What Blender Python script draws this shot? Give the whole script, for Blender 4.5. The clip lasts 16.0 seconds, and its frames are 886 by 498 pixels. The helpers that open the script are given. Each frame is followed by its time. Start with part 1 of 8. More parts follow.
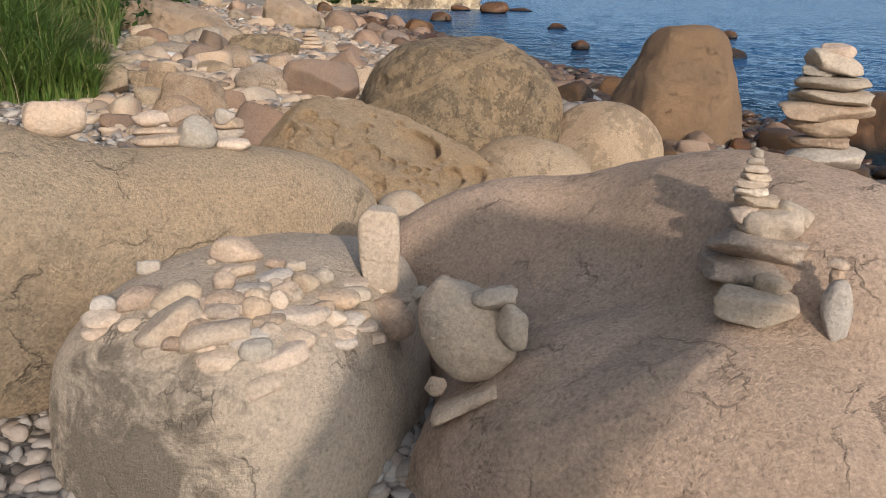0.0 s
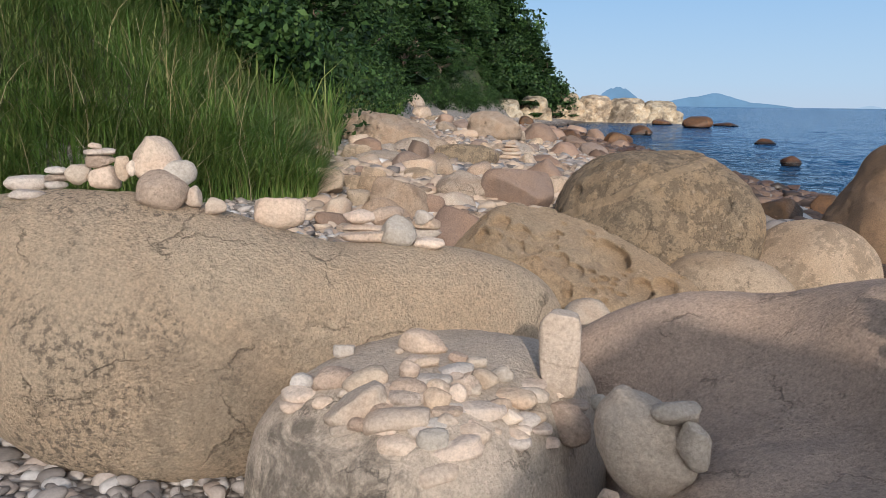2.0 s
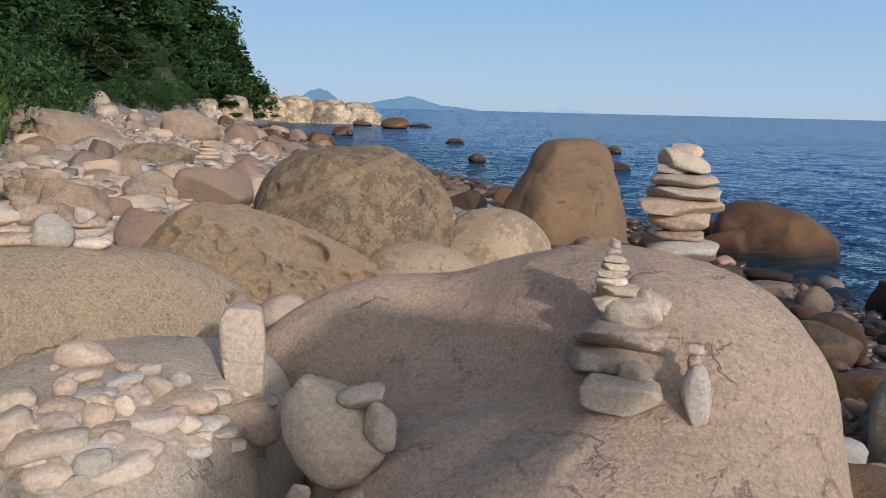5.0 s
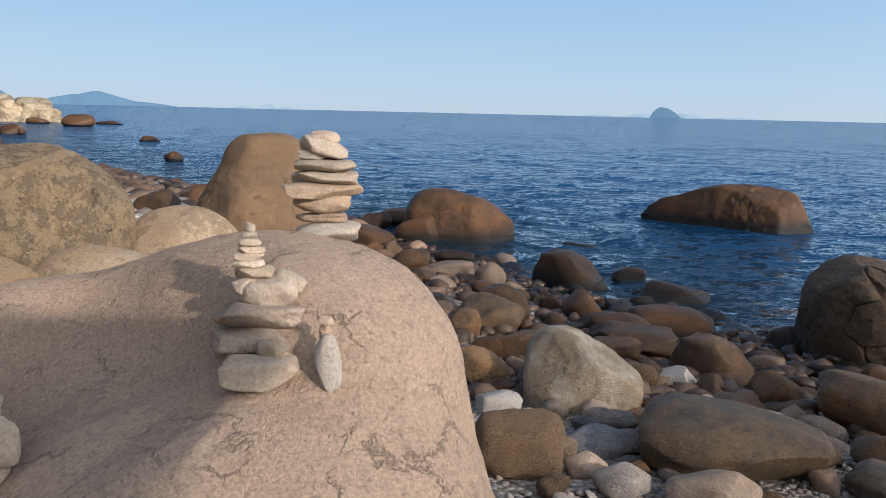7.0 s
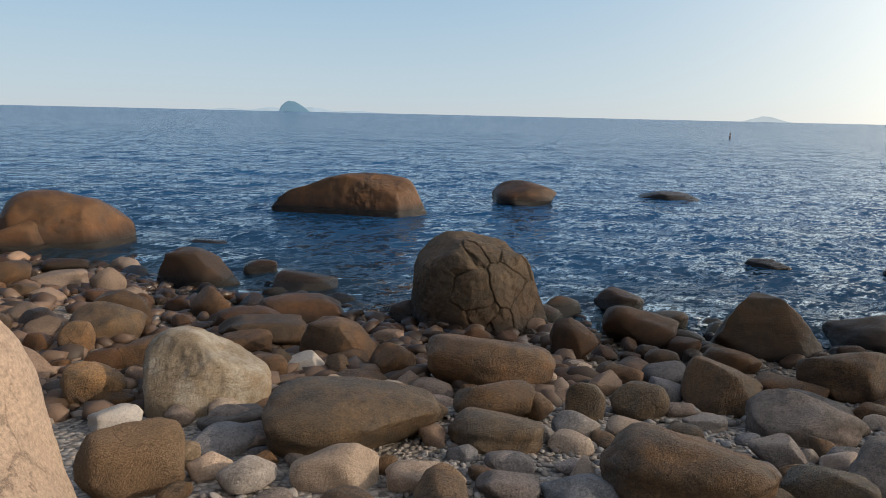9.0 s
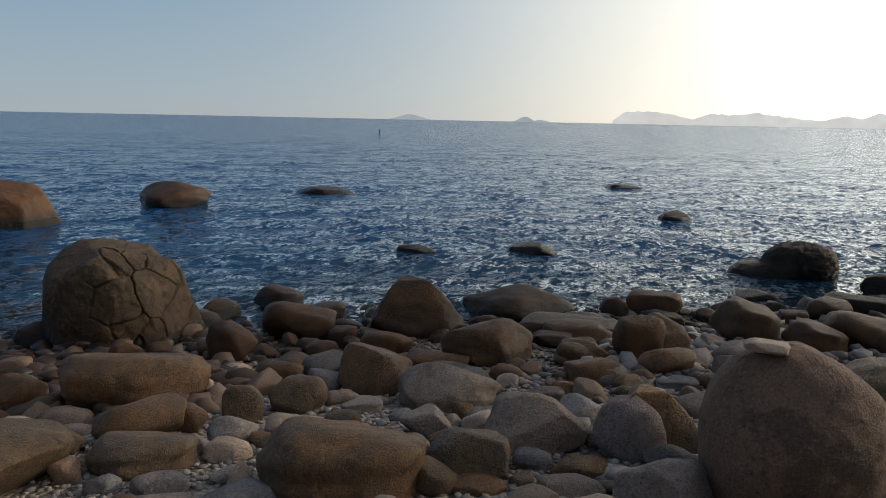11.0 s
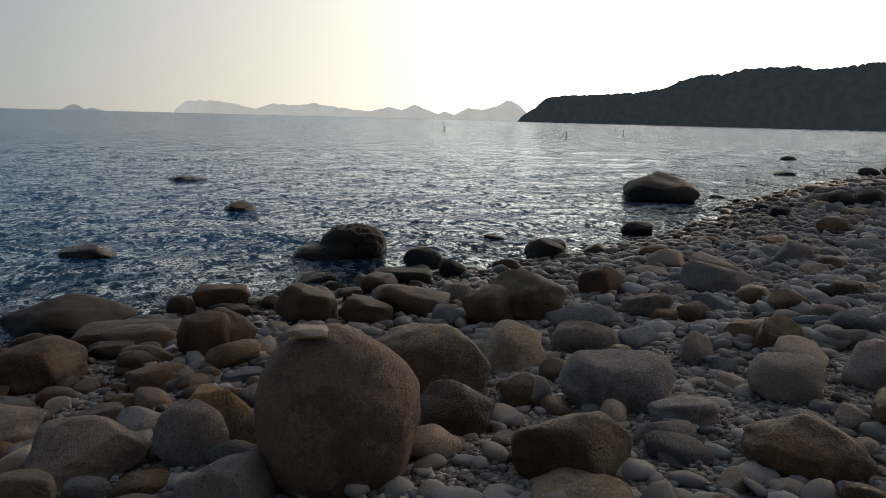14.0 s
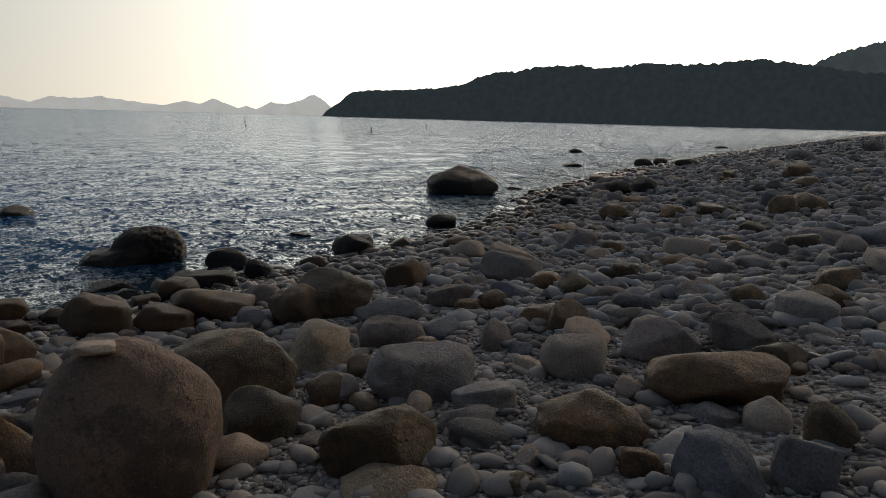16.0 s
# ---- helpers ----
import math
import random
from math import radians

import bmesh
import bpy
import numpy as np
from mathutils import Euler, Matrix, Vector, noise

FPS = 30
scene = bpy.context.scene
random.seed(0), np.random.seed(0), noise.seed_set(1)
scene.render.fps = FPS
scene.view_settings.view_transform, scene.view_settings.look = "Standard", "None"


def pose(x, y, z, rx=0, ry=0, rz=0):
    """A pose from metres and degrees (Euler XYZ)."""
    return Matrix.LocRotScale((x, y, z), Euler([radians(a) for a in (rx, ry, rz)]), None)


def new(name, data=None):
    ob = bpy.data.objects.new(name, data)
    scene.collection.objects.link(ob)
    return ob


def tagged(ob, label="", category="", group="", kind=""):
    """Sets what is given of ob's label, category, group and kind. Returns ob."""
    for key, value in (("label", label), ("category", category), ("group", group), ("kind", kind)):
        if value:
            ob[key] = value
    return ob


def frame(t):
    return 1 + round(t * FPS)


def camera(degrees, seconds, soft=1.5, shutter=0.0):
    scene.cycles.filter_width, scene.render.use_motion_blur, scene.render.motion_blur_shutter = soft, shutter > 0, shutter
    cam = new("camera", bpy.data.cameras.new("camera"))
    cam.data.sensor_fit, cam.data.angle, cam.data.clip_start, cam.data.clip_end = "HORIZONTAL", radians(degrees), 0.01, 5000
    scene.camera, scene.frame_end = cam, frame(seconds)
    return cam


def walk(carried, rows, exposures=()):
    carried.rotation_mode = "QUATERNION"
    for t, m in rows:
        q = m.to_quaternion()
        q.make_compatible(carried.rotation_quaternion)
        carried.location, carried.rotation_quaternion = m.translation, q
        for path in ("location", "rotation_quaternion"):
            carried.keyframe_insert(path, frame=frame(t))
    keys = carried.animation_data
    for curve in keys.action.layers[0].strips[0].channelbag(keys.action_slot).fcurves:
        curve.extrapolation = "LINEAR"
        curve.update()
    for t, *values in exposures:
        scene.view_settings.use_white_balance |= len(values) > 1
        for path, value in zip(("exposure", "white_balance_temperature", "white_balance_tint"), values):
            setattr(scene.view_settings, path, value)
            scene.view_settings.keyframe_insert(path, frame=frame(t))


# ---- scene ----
# ================= camera and walk =================
cam = camera(60.97, 16.0, soft=0.55)
walk(cam, [
    (0.0, pose(0.000, 0.000, 2.200, 71.05, -0.51, 8.73)),
    (0.5, pose(0.040, -0.030, 2.201, 72.03, -0.60, 14.12)),
    (1.0, pose(0.043, -0.059, 2.202, 75.59, -0.51, 20.32)),
    (1.5, pose(0.033, -0.067, 2.203, 78.08, -0.46, 23.94)),
    (2.0, pose(0.029, -0.056, 2.202, 79.02, -0.71, 23.49)),
    (2.5, pose(0.024, -0.025, 2.194, 79.39, -0.82, 17.95)),
    (3.0, pose(0.032, 0.001, 2.190, 79.49, -0.87, 11.44)),
    (3.2, pose(0.037, 0.000, 2.186, 79.51, -0.94, 9.64)),
    (5.3, pose(0.114, 0.045, 2.140, 79.53, -1.35, -0.96)),
    (5.5, pose(0.125, 0.039, 2.135, 79.57, -1.31, -3.06)),
    (6.0, pose(0.190, -0.033, 2.139, 79.66, -1.33, -8.20)),
    (6.5, pose(0.252, -0.074, 2.125, 79.68, -1.32, -13.59)),
    (7.0, pose(0.296, -0.065, 2.131, 79.72, -1.29, -20.32)),
    (7.5, pose(0.320, -0.068, 2.127, 79.75, -1.32, -26.76)),
    (8.0, pose(0.357, -0.096, 2.125, 79.75, -1.38, -33.04)),
    (8.5, pose(0.396, -0.112, 2.122, 79.79, -1.30, -40.44)),
    (9.0, pose(0.432, -0.126, 2.117, 79.86, -1.28, -47.58)),
    (9.5, pose(0.470, -0.142, 2.105, 79.90, -1.24, -54.62)),
    (9.7, pose(0.487, -0.141, 2.098, 79.91, -1.26, -57.54)),
    (11.8, pose(0.592, -0.219, 2.085, 80.24, -1.26, -81.42)),
    (12.0, pose(0.597, -0.227, 2.089, 80.18, -1.36, -83.65)),
    (12.5, pose(0.588, -0.246, 2.100, 80.18, -1.36, -89.07)),
    (13.0, pose(0.587, -0.270, 2.110, 80.16, -1.38, -94.39)),
    (13.5, pose(0.594, -0.295, 2.113, 80.14, -1.40, -99.74)),
    (14.0, pose(0.570, -0.314, 2.126, 80.18, -1.40, -104.86)),
    (14.5, pose(0.549, -0.331, 2.138, 80.17, -1.40, -109.39)),
    (15.0, pose(0.556, -0.342, 2.138, 80.15, -1.44, -113.27)),
    (15.5, pose(0.553, -0.351, 2.146, 80.12, -1.50, -116.53)),
    (16.0, pose(0.543, -0.350, 2.148, 80.15, -1.48, -119.42)),
], exposures=[(0.0, -0.22, 6200, 10), (1.5, -0.25, 5900, 10), (2.5, -0.23, 5730, 10), (3.0, -0.32, 5750, 10), (5.5, -0.38, 5800, 10), (7.5, -0.14, 6250, 10),
    (9.0, -0.22, 6850, 10), (9.7, -0.48, 6850, 10), (12.0, -1.12, 6800, 10), (12.5, -1.34, 6850, 10), (14.5, -1.22, 6850, 10), (16.0, -1.40, 6900, 10)])

def ramp(nodes, links, src, stops, interp="LINEAR"):
    r = nodes.new("ShaderNodeValToRGB")
    r.color_ramp.interpolation = interp
    e = r.color_ramp.elements
    while len(e) < len(stops):
        e.new(0.5)
    for el, (p, c) in zip(e, stops):
        el.position = p
        el.color = (*c, 1) if not isinstance(c, (int, float)) else (c, c, c, 1)
    links.new(src, r.inputs["Fac"])
    return r


# ================= world, sun =================
SUN_YAW, SUN_ELEV = -153.0, 21.5      # degrees; yaw to the left of +y
world = bpy.data.worlds.new("sky")
scene.world = world
world.use_nodes = True
wn, wl = world.node_tree.nodes, world.node_tree.links
sky = wn.new("ShaderNodeTexSky")
sky.sky_type, sky.sun_disc = "NISHITA", False
sky.sun_elevation, sky.sun_rotation = radians(SUN_ELEV), radians(-SUN_YAW)
sky.air_density, sky.dust_density, sky.ozone_density = 1.0, 1.0, 3.0
wn["Background"].inputs["Strength"].default_value = 1.0
# clear sky, with bright marine haze towards the horizon and round the sun
aim = Vector((-math.sin(radians(SUN_YAW)) * math.cos(radians(SUN_ELEV)), math.cos(radians(SUN_YAW)) * math.cos(radians(SUN_ELEV)), math.sin(radians(SUN_ELEV))))
way = wn.new("ShaderNodeTexCoord").outputs["Generated"]
parts = wn.new("ShaderNodeSeparateXYZ")
wl.new(way, parts.inputs[0])
low = ramp(wn, wl, parts.outputs["Z"], [(0.0, (0.60, 0.70, 0.79)), (0.03, (0.54, 0.69, 0.82)), (0.14, (0.385, 0.585, 0.80)), (0.34, (0.14, 0.29, 0.55)), (0.6, (0.18, 0.27, 0.42)), (1.0, (0.24, 0.31, 0.43))])
dot = wn.new("ShaderNodeVectorMath")
dot.operation = "DOT_PRODUCT"
wl.new(way, dot.inputs[0])
dot.inputs[1].default_value = aim
half = wn.new("ShaderNodeMath")
half.operation = "MULTIPLY_ADD"
half.inputs[1].default_value, half.inputs[2].default_value = 0.5, 0.5
wl.new(dot.outputs["Value"], half.inputs[0])
glow_ramp = ramp(wn, wl, half.outputs[0], [(0.34, (0, 0, 0)), (0.48, (0.009, 0.0075, 0.005)), (0.60, (0.05, 0.041, 0.027)), (0.71, (0.18, 0.15, 0.105)), (0.81, (0.35, 0.305, 0.235)), (0.91, (0.72, 0.65, 0.53)), (1.0, (1.0, 0.9, 0.74))], "B_SPLINE")
glow = wn.new("ShaderNodeVectorMath")
glow.operation = "SCALE"
glow.inputs["Scale"].default_value = 6.4
wl.new(glow_ramp.outputs["Color"], glow.inputs[0])
sum_a = wn.new("ShaderNodeMix")
sum_a.data_type, sum_a.blend_type = "RGBA", "ADD"
sum_a.inputs[0].default_value = 1.0
wl.new(low.outputs["Color"], sum_a.inputs[6])
fade = ramp(wn, wl, parts.outputs["Z"], [(0.0, 1.0), (0.14, 0.9), (0.34, 0.56), (0.75, 0.13), (1.0, 0.06)])
haze = wn.new("ShaderNodeMix")
haze.data_type, haze.blend_type = "RGBA", "MULTIPLY"
haze.inputs[0].default_value = 1.0
wl.new(glow.outputs[0], haze.inputs[6])
wl.new(fade.outputs["Color"], haze.inputs[7])
wl.new(haze.outputs[2], sum_a.inputs[7])
dim = wn.new("ShaderNodeVectorMath")
dim.operation = "SCALE"
dim.inputs["Scale"].default_value = 0.012
wl.new(sky.outputs["Color"], dim.inputs[0])
sum_b = wn.new("ShaderNodeMix")
sum_b.data_type, sum_b.blend_type = "RGBA", "ADD"
sum_b.inputs[0].default_value = 1.0
wl.new(sum_a.outputs[2], sum_b.inputs[6])
wl.new(dim.outputs[0], sum_b.inputs[7])
wl.new(sum_b.outputs[2], wn["Background"].inputs["Color"])

sun = new("sun", bpy.data.lights.new("sun", "SUN"))
sun.data.energy, sun.data.angle, sun.data.color = 4.4, radians(0.8), (1.0, 0.84, 0.67)
sun.rotation_euler = Euler((radians(90 - SUN_ELEV), 0, radians(SUN_YAW + 180)))


# ================= noise in numpy =================
def lattice(ix, iy, iz, seed):
    n = (ix * 374761393 + iy * 668265263 + iz * 1274126177 + seed * 974634777) & 0xFFFFFFFF
    n = ((n ^ (n >> 13)) * 1274126177) & 0xFFFFFFFF
    n = ((n ^ (n >> 16)) * 2246822519) & 0xFFFFFFFF
    return ((n ^ (n >> 15)) & 0xFFFFFF) / float(0xFFFFFF)


def vnoise(p, seed=0):
    """Smooth noise from -1 to 1 at rows of points."""
    p = np.asarray(p, float)
    i = np.floor(p).astype(np.int64)
    f = p - i
    f = f * f * f * (f * (f * 6 - 15) + 10)
    out = 0
    for dx in (0, 1):
        for dy in (0, 1):
            for dz in (0, 1):
                w = (f[:, 0] if dx else 1 - f[:, 0]) * (f[:, 1] if dy else 1 - f[:, 1]) * (f[:, 2] if dz else 1 - f[:, 2])
                out = out + w * lattice(i[:, 0] + dx, i[:, 1] + dy, i[:, 2] + dz, seed)
    return out * 2 - 1


def fbm(p, octaves=4, seed=0, gain=0.5):
    p = np.asarray(p, float)
    a, s, out = 1.0, 0.0, 0
    for o in range(octaves):
        out = out + a * vnoise(p * 2.03 ** o + 17.3 * o, seed + o)
        s, a = s + a, a * gain
    return out / s


def ridged(p, octaves=3, seed=0):
    return 1 - 2 * np.abs(fbm(p, octaves, seed))


def mesh_of(name, verts, faces, mats=(), smooth=True, index=None):
    me = bpy.data.meshes.new(name)
    verts, faces = np.asarray(verts, np.float32), np.asarray(faces, np.int32)
    k = faces.shape[1]
    me.vertices.add(len(verts))
    me.vertices.foreach_set("co", verts.ravel())
    me.loops.add(faces.size)
    me.loops.foreach_set("vertex_index", faces.ravel())
    me.polygons.add(len(faces))
    me.polygons.foreach_set("loop_start", np.arange(0, faces.size, k, dtype=np.int32))
    me.update(calc_edges=True)
    me.polygons.foreach_set("use_smooth", np.full(len(faces), smooth, dtype=bool))
    for m in mats:
        me.materials.append(m)
    if index is not None:
        me.polygons.foreach_set("material_index", np.asarray(index, np.int32))
    me.validate()
    return me


# ================= materials =================
def nodes_of(name):
    m = bpy.data.materials.new(name)
    m.use_nodes = True
    t = m.node_tree
    return m, t.nodes, t.links, t.nodes["Principled BSDF"]


def noise_node(nodes, links, vec, scale, detail=4, rough=0.55, dist=0.0):
    n = nodes.new("ShaderNodeTexNoise")
    n.inputs["Scale"].default_value, n.inputs["Detail"].default_value = scale, detail
    n.inputs["Roughness"].default_value, n.inputs["Distortion"].default_value = rough, dist
    links.new(vec, n.inputs["Vector"])
    return n


def mix_node(nodes, links, kind, fac, a, b):
    n = nodes.new("ShaderNodeMix")
    n.data_type, n.blend_type = "RGBA", kind
    for sock, v in ((n.inputs[0], fac), (n.inputs[6], a), (n.inputs[7], b)):
        if isinstance(v, (int, float)):
            sock.default_value = v
        elif isinstance(v, tuple):
            sock.default_value = (*v, 1)
        else:
            links.new(v, sock)
    return n.outputs[2]


def rock_material(name, base, warm, dark, spots=0.35, spot_scale=5.0, rough=0.85, grain=1.0, vary=0.25, cracks=0.0, wet=False, pits=0.0, speckle=0.3, stain=None, vein=None, patch=0.55, broad_scale=1.7, edge=(0.60, 0.82), chips=70.0, lichen=0.0):
    """Weathered stone: broad colour drift, dark lichen blotches, fine grain, pits and hairline cracks."""
    m, n, l, bs = nodes_of(name)
    pos = n.new("ShaderNodeNewGeometry").outputs["Position"]
    broad = noise_node(n, l, pos, broad_scale, 5, 0.6, 0.4)
    col = mix_node(n, l, "MIX", ramp(n, l, broad.outputs["Fac"], [(0.38, 0.0), (0.64, 1.0)]).outputs["Color"], base, warm)
    blot = noise_node(n, l, pos, spot_scale, 8, 0.68, 0.2)
    big = noise_node(n, l, pos, spot_scale * 0.22, 3, 0.5)
    add = n.new("ShaderNodeMath")
    add.operation = "MULTIPLY_ADD"
    l.new(big.outputs["Fac"], add.inputs[0])
    add.inputs[1].default_value = patch
    l.new(blot.outputs["Fac"], add.inputs[2])
    mask = ramp(n, l, add.outputs[0], [(edge[0] + 0.5 * patch - 0.3 * spots, 0.0), (edge[1] + 0.5 * patch - 0.3 * spots, 1.0)])
    dk = n.new("ShaderNodeMath")
    dk.operation = "MULTIPLY"
    l.new(mask.outputs["Color"], dk.inputs[0])
    dk.inputs[1].default_value = min(1.0, spots * 1.5)
    col = mix_node(n, l, "MIX", dk.outputs[0], col, dark)
    grain_n = noise_node(n, l, pos, 90.0, 4, 0.7)
    col = mix_node(n, l, "MULTIPLY", 0.25 + 0.55 * speckle, col, ramp(n, l, grain_n.outputs["Fac"], [(0.32, 0.38), (0.5, 1.0), (0.68, 1.5)]).outputs["Color"])
    speck = noise_node(n, l, pos, 28.0, 6, 0.75)
    col = mix_node(n, l, "MULTIPLY", min(1.0, 1.1 * speckle), col, ramp(n, l, speck.outputs["Fac"], [(0.33, 0.4), (0.46, 1.0), (0.7, 1.25)]).outputs["Color"])
    # scattered pale chips, and dark spots coloured as the shade of little holes
    chip = n.new("ShaderNodeTexVoronoi")
    chip.inputs["Scale"].default_value = chips
    l.new(pos, chip.inputs["Vector"])
    chip_c = n.new("ShaderNodeSeparateColor")
    l.new(chip.outputs["Color"], chip_c.inputs[0])
    for channel, colour, strength in ((0, tuple(c * 0.5 for c in dark), 0.6), (1, tuple(min(1.0, c * 1.45 + 0.08) for c in base), 0.55)):
        size = ramp(n, l, chip_c.outputs[channel], [(0.72, 0.0), (1.0, 0.42)])
        less = n.new("ShaderNodeMath")
        less.operation = "SUBTRACT"
        l.new(size.outputs["Color"], less.inputs[0])
        l.new(chip.outputs["Distance"], less.inputs[1])
        spot_m = ramp(n, l, less.outputs[0], [(0.0, 0.0), (0.12, strength * min(1.0, 1.6 * speckle))])
        col = mix_node(n, l, "MIX", spot_m.outputs["Color"], col, colour)
    if lichen > 0:
        # colonies of black crusty flecks
        colony = ramp(n, l, noise_node(n, l, pos, 3.6, 4, 0.6, 0.3).outputs["Fac"], [(0.47, 0.0), (0.58, 1.0)])
        fleck = ramp(n, l, noise_node(n, l, pos, 46.0, 6, 0.7, 0.4).outputs["Fac"], [(0.49, 0.0), (0.59, 1.0)])
        crust = n.new("ShaderNodeMath")
        crust.operation = "MULTIPLY"
        l.new(colony.outputs["Color"], crust.inputs[0])
        l.new(fleck.outputs["Color"], crust.inputs[1])
        some = n.new("ShaderNodeMath")
        some.operation = "MULTIPLY"
        l.new(crust.outputs[0], some.inputs[0])
        along = n.new("ShaderNodeSeparateXYZ")
        l.new(pos, along.inputs[0])
        spread = n.new("ShaderNodeMapRange")
        for key, v in (("From Min", -1.65), ("From Max", -1.15), ("To Min", lichen), ("To Max", 0.0)):
            spread.inputs[key].default_value = v
        l.new(along.outputs["X"], spread.inputs["Value"])
        l.new(spread.outputs[0], some.inputs[1])
        col = mix_node(n, l, "MIX", some.outputs[0], col, dark)
    if stain:
        # an old seep mark with a ragged edge
        off = n.new("ShaderNodeVectorMath")
        off.operation = "DISTANCE"
        l.new(pos, off.inputs[0])
        off.inputs[1].default_value = stain[:3]
        wob = n.new("ShaderNodeMath")
        wob.operation = "MULTIPLY_ADD"
        l.new(noise_node(n, l, pos, 8.0, 7, 0.7, 0.8).outputs["Fac"], wob.inputs[0])
        wob.inputs[1].default_value = 0.9
        l.new(off.outputs["Value"], wob.inputs[2])
        sm = ramp(n, l, wob.outputs[0], [(stain[3] + 0.25, 1.0), (stain[3] + 0.4, 0.0)])
        sf = n.new("ShaderNodeMath")
        sf.operation = "MULTIPLY"
        l.new(sm.outputs["Color"], sf.inputs[0])
        sf.inputs[1].default_value = stain[4]
        col = mix_node(n, l, "MIX", sf.outputs[0], col, dark)
    if vein:
        dp = n.new("ShaderNodeVectorMath")
        dp.operation = "DOT_PRODUCT"
        l.new(pos, dp.inputs[0])
        dp.inputs[1].default_value = vein[:3]
        wv2 = n.new("ShaderNodeMath")
        wv2.operation = "MULTIPLY_ADD"
        l.new(noise_node(n, l, pos, 3.0, 5, 0.6).outputs["Fac"], wv2.inputs[0])
        wv2.inputs[1].default_value = 0.12
        l.new(dp.outputs["Value"], wv2.inputs[2])
        band = n.new("ShaderNodeMath")
        band.operation = "COMPARE"
        l.new(wv2.outputs[0], band.inputs[0])
        band.inputs[1].default_value, band.inputs[2].default_value = vein[3] + 0.06, vein[4]
        vf = n.new("ShaderNodeMath")
        vf.operation = "MULTIPLY"
        l.new(band.outputs[0], vf.inputs[0])
        vf.inputs[1].default_value = 0.35
        col = mix_node(n, l, "MIX", vf.outputs[0], col, tuple(min(1, c * 1.5) for c in warm))
    rnd = n.new("ShaderNodeObjectInfo").outputs["Random"]
    col = mix_node(n, l, "MULTIPLY", 1.0, col, ramp(n, l, rnd, [(0.0, (1 - vary, 1 - vary, 1 - vary)), (0.2, (1 - 0.3 * vary, 1 - 0.05 * vary, 1 + 0.35 * vary)), (0.4, (1 + 0.25 * vary, 1 - 0.05 * vary, 1 - 0.25 * vary)), (0.6, (1 - 0.5 * vary, 1 - 0.6 * vary, 1 - 0.65 * vary)), (0.8, (1 + 0.4 * vary, 1 + 0.15 * vary, 1 + 0.12 * vary)), (1.0, (1 + vary, 1 + vary, 1 + vary))]).outputs["Color"])
    height = noise_node(n, l, pos, 75.0, 7, 0.72)
    hsum = n.new("ShaderNodeMath")
    hsum.operation = "MULTIPLY_ADD"
    l.new(grain_n.outputs["Fac"], hsum.inputs[0])
    hsum.inputs[1].default_value = 0.4
    l.new(height.outputs["Fac"], hsum.inputs[2])
    hout = hsum.outputs[0]
    if cracks > 0:
        warp = noise_node(n, l, pos, 6.0, 6, 0.65)
        wv = n.new("ShaderNodeVectorMath")
        wv.operation = "MULTIPLY_ADD"
        l.new(warp.outputs["Color"], wv.inputs[0])
        wv.inputs[1].default_value = (0.22, 0.22, 0.22)
        l.new(pos, wv.inputs[2])
        vo = n.new("ShaderNodeTexVoronoi")
        vo.feature = "DISTANCE_TO_EDGE"
        vo.inputs["Scale"].default_value = 2.8
        l.new(wv.outputs[0], vo.inputs["Vector"])
        vo2 = n.new("ShaderNodeTexVoronoi")
        vo2.feature = "DISTANCE_TO_EDGE"
        vo2.inputs["Scale"].default_value = 9.0
        l.new(wv.outputs[0], vo2.inputs["Vector"])
        fine_line = ramp(n, l, vo2.outputs["Distance"], [(0.0, 0.3), (0.03, 0.0)])
        fine_gate = ramp(n, l, noise_node(n, l, pos, 3.1, 5, 0.6).outputs["Fac"], [(0.54, 0.0), (0.60, 1.0)])
        fm = n.new("ShaderNodeMath")
        fm.operation = "MULTIPLY"
        l.new(fine_line.outputs["Color"], fm.inputs[0])
        l.new(fine_gate.outputs["Color"], fm.inputs[1])
        line = ramp(n, l, vo.outputs["Distance"], [(0.0, 1.0), (0.016, 0.0)])
        gate = ramp(n, l, noise_node(n, l, pos, 4.5, 4).outputs["Fac"], [(0.48, 0.0), (0.56, 1.0)])
        lm = n.new("ShaderNodeMath")
        lm.operation = "MULTIPLY"
        l.new(line.outputs["Color"], lm.inputs[0])
        l.new(gate.outputs["Color"], lm.inputs[1])
        lx = n.new("ShaderNodeMath")
        lx.operation = "MAXIMUM"
        l.new(lm.outputs[0], lx.inputs[0])
        l.new(fm.outputs[0], lx.inputs[1])
        lm = lx
        lc = n.new("ShaderNodeMath")
        lc.operation = "MULTIPLY"
        l.new(lm.outputs[0], lc.inputs[0])
        lc.inputs[1].default_value = min(1.0, cracks)
        col = mix_node(n, l, "MIX", lc.outputs[0], col, tuple(c * 0.35 for c in base))
        hm = n.new("ShaderNodeMath")
        hm.operation = "MULTIPLY_ADD"
        l.new(lm.outputs[0], hm.inputs[0])
        hm.inputs[1].default_value = -0.8
        l.new(hout, hm.inputs[2])
        hout = hm.outputs[0]
    if pits > 0:
        # clusters of little weathering pits among flaked-off spots, darkened for the shade in them
        vp = n.new("ShaderNodeTexVoronoi")
        vp.inputs["Scale"].default_value = 40.0
        warped = n.new("ShaderNodeVectorMath")
        warped.operation = "MULTIPLY_ADD"
        l.new(noise_node(n, l, pos, 30.0, 2).outputs["Color"], warped.inputs[0])
        warped.inputs[1].default_value = (0.03, 0.03, 0.03)
        l.new(pos, warped.inputs[2])
        l.new(warped.outputs[0], vp.inputs["Vector"])
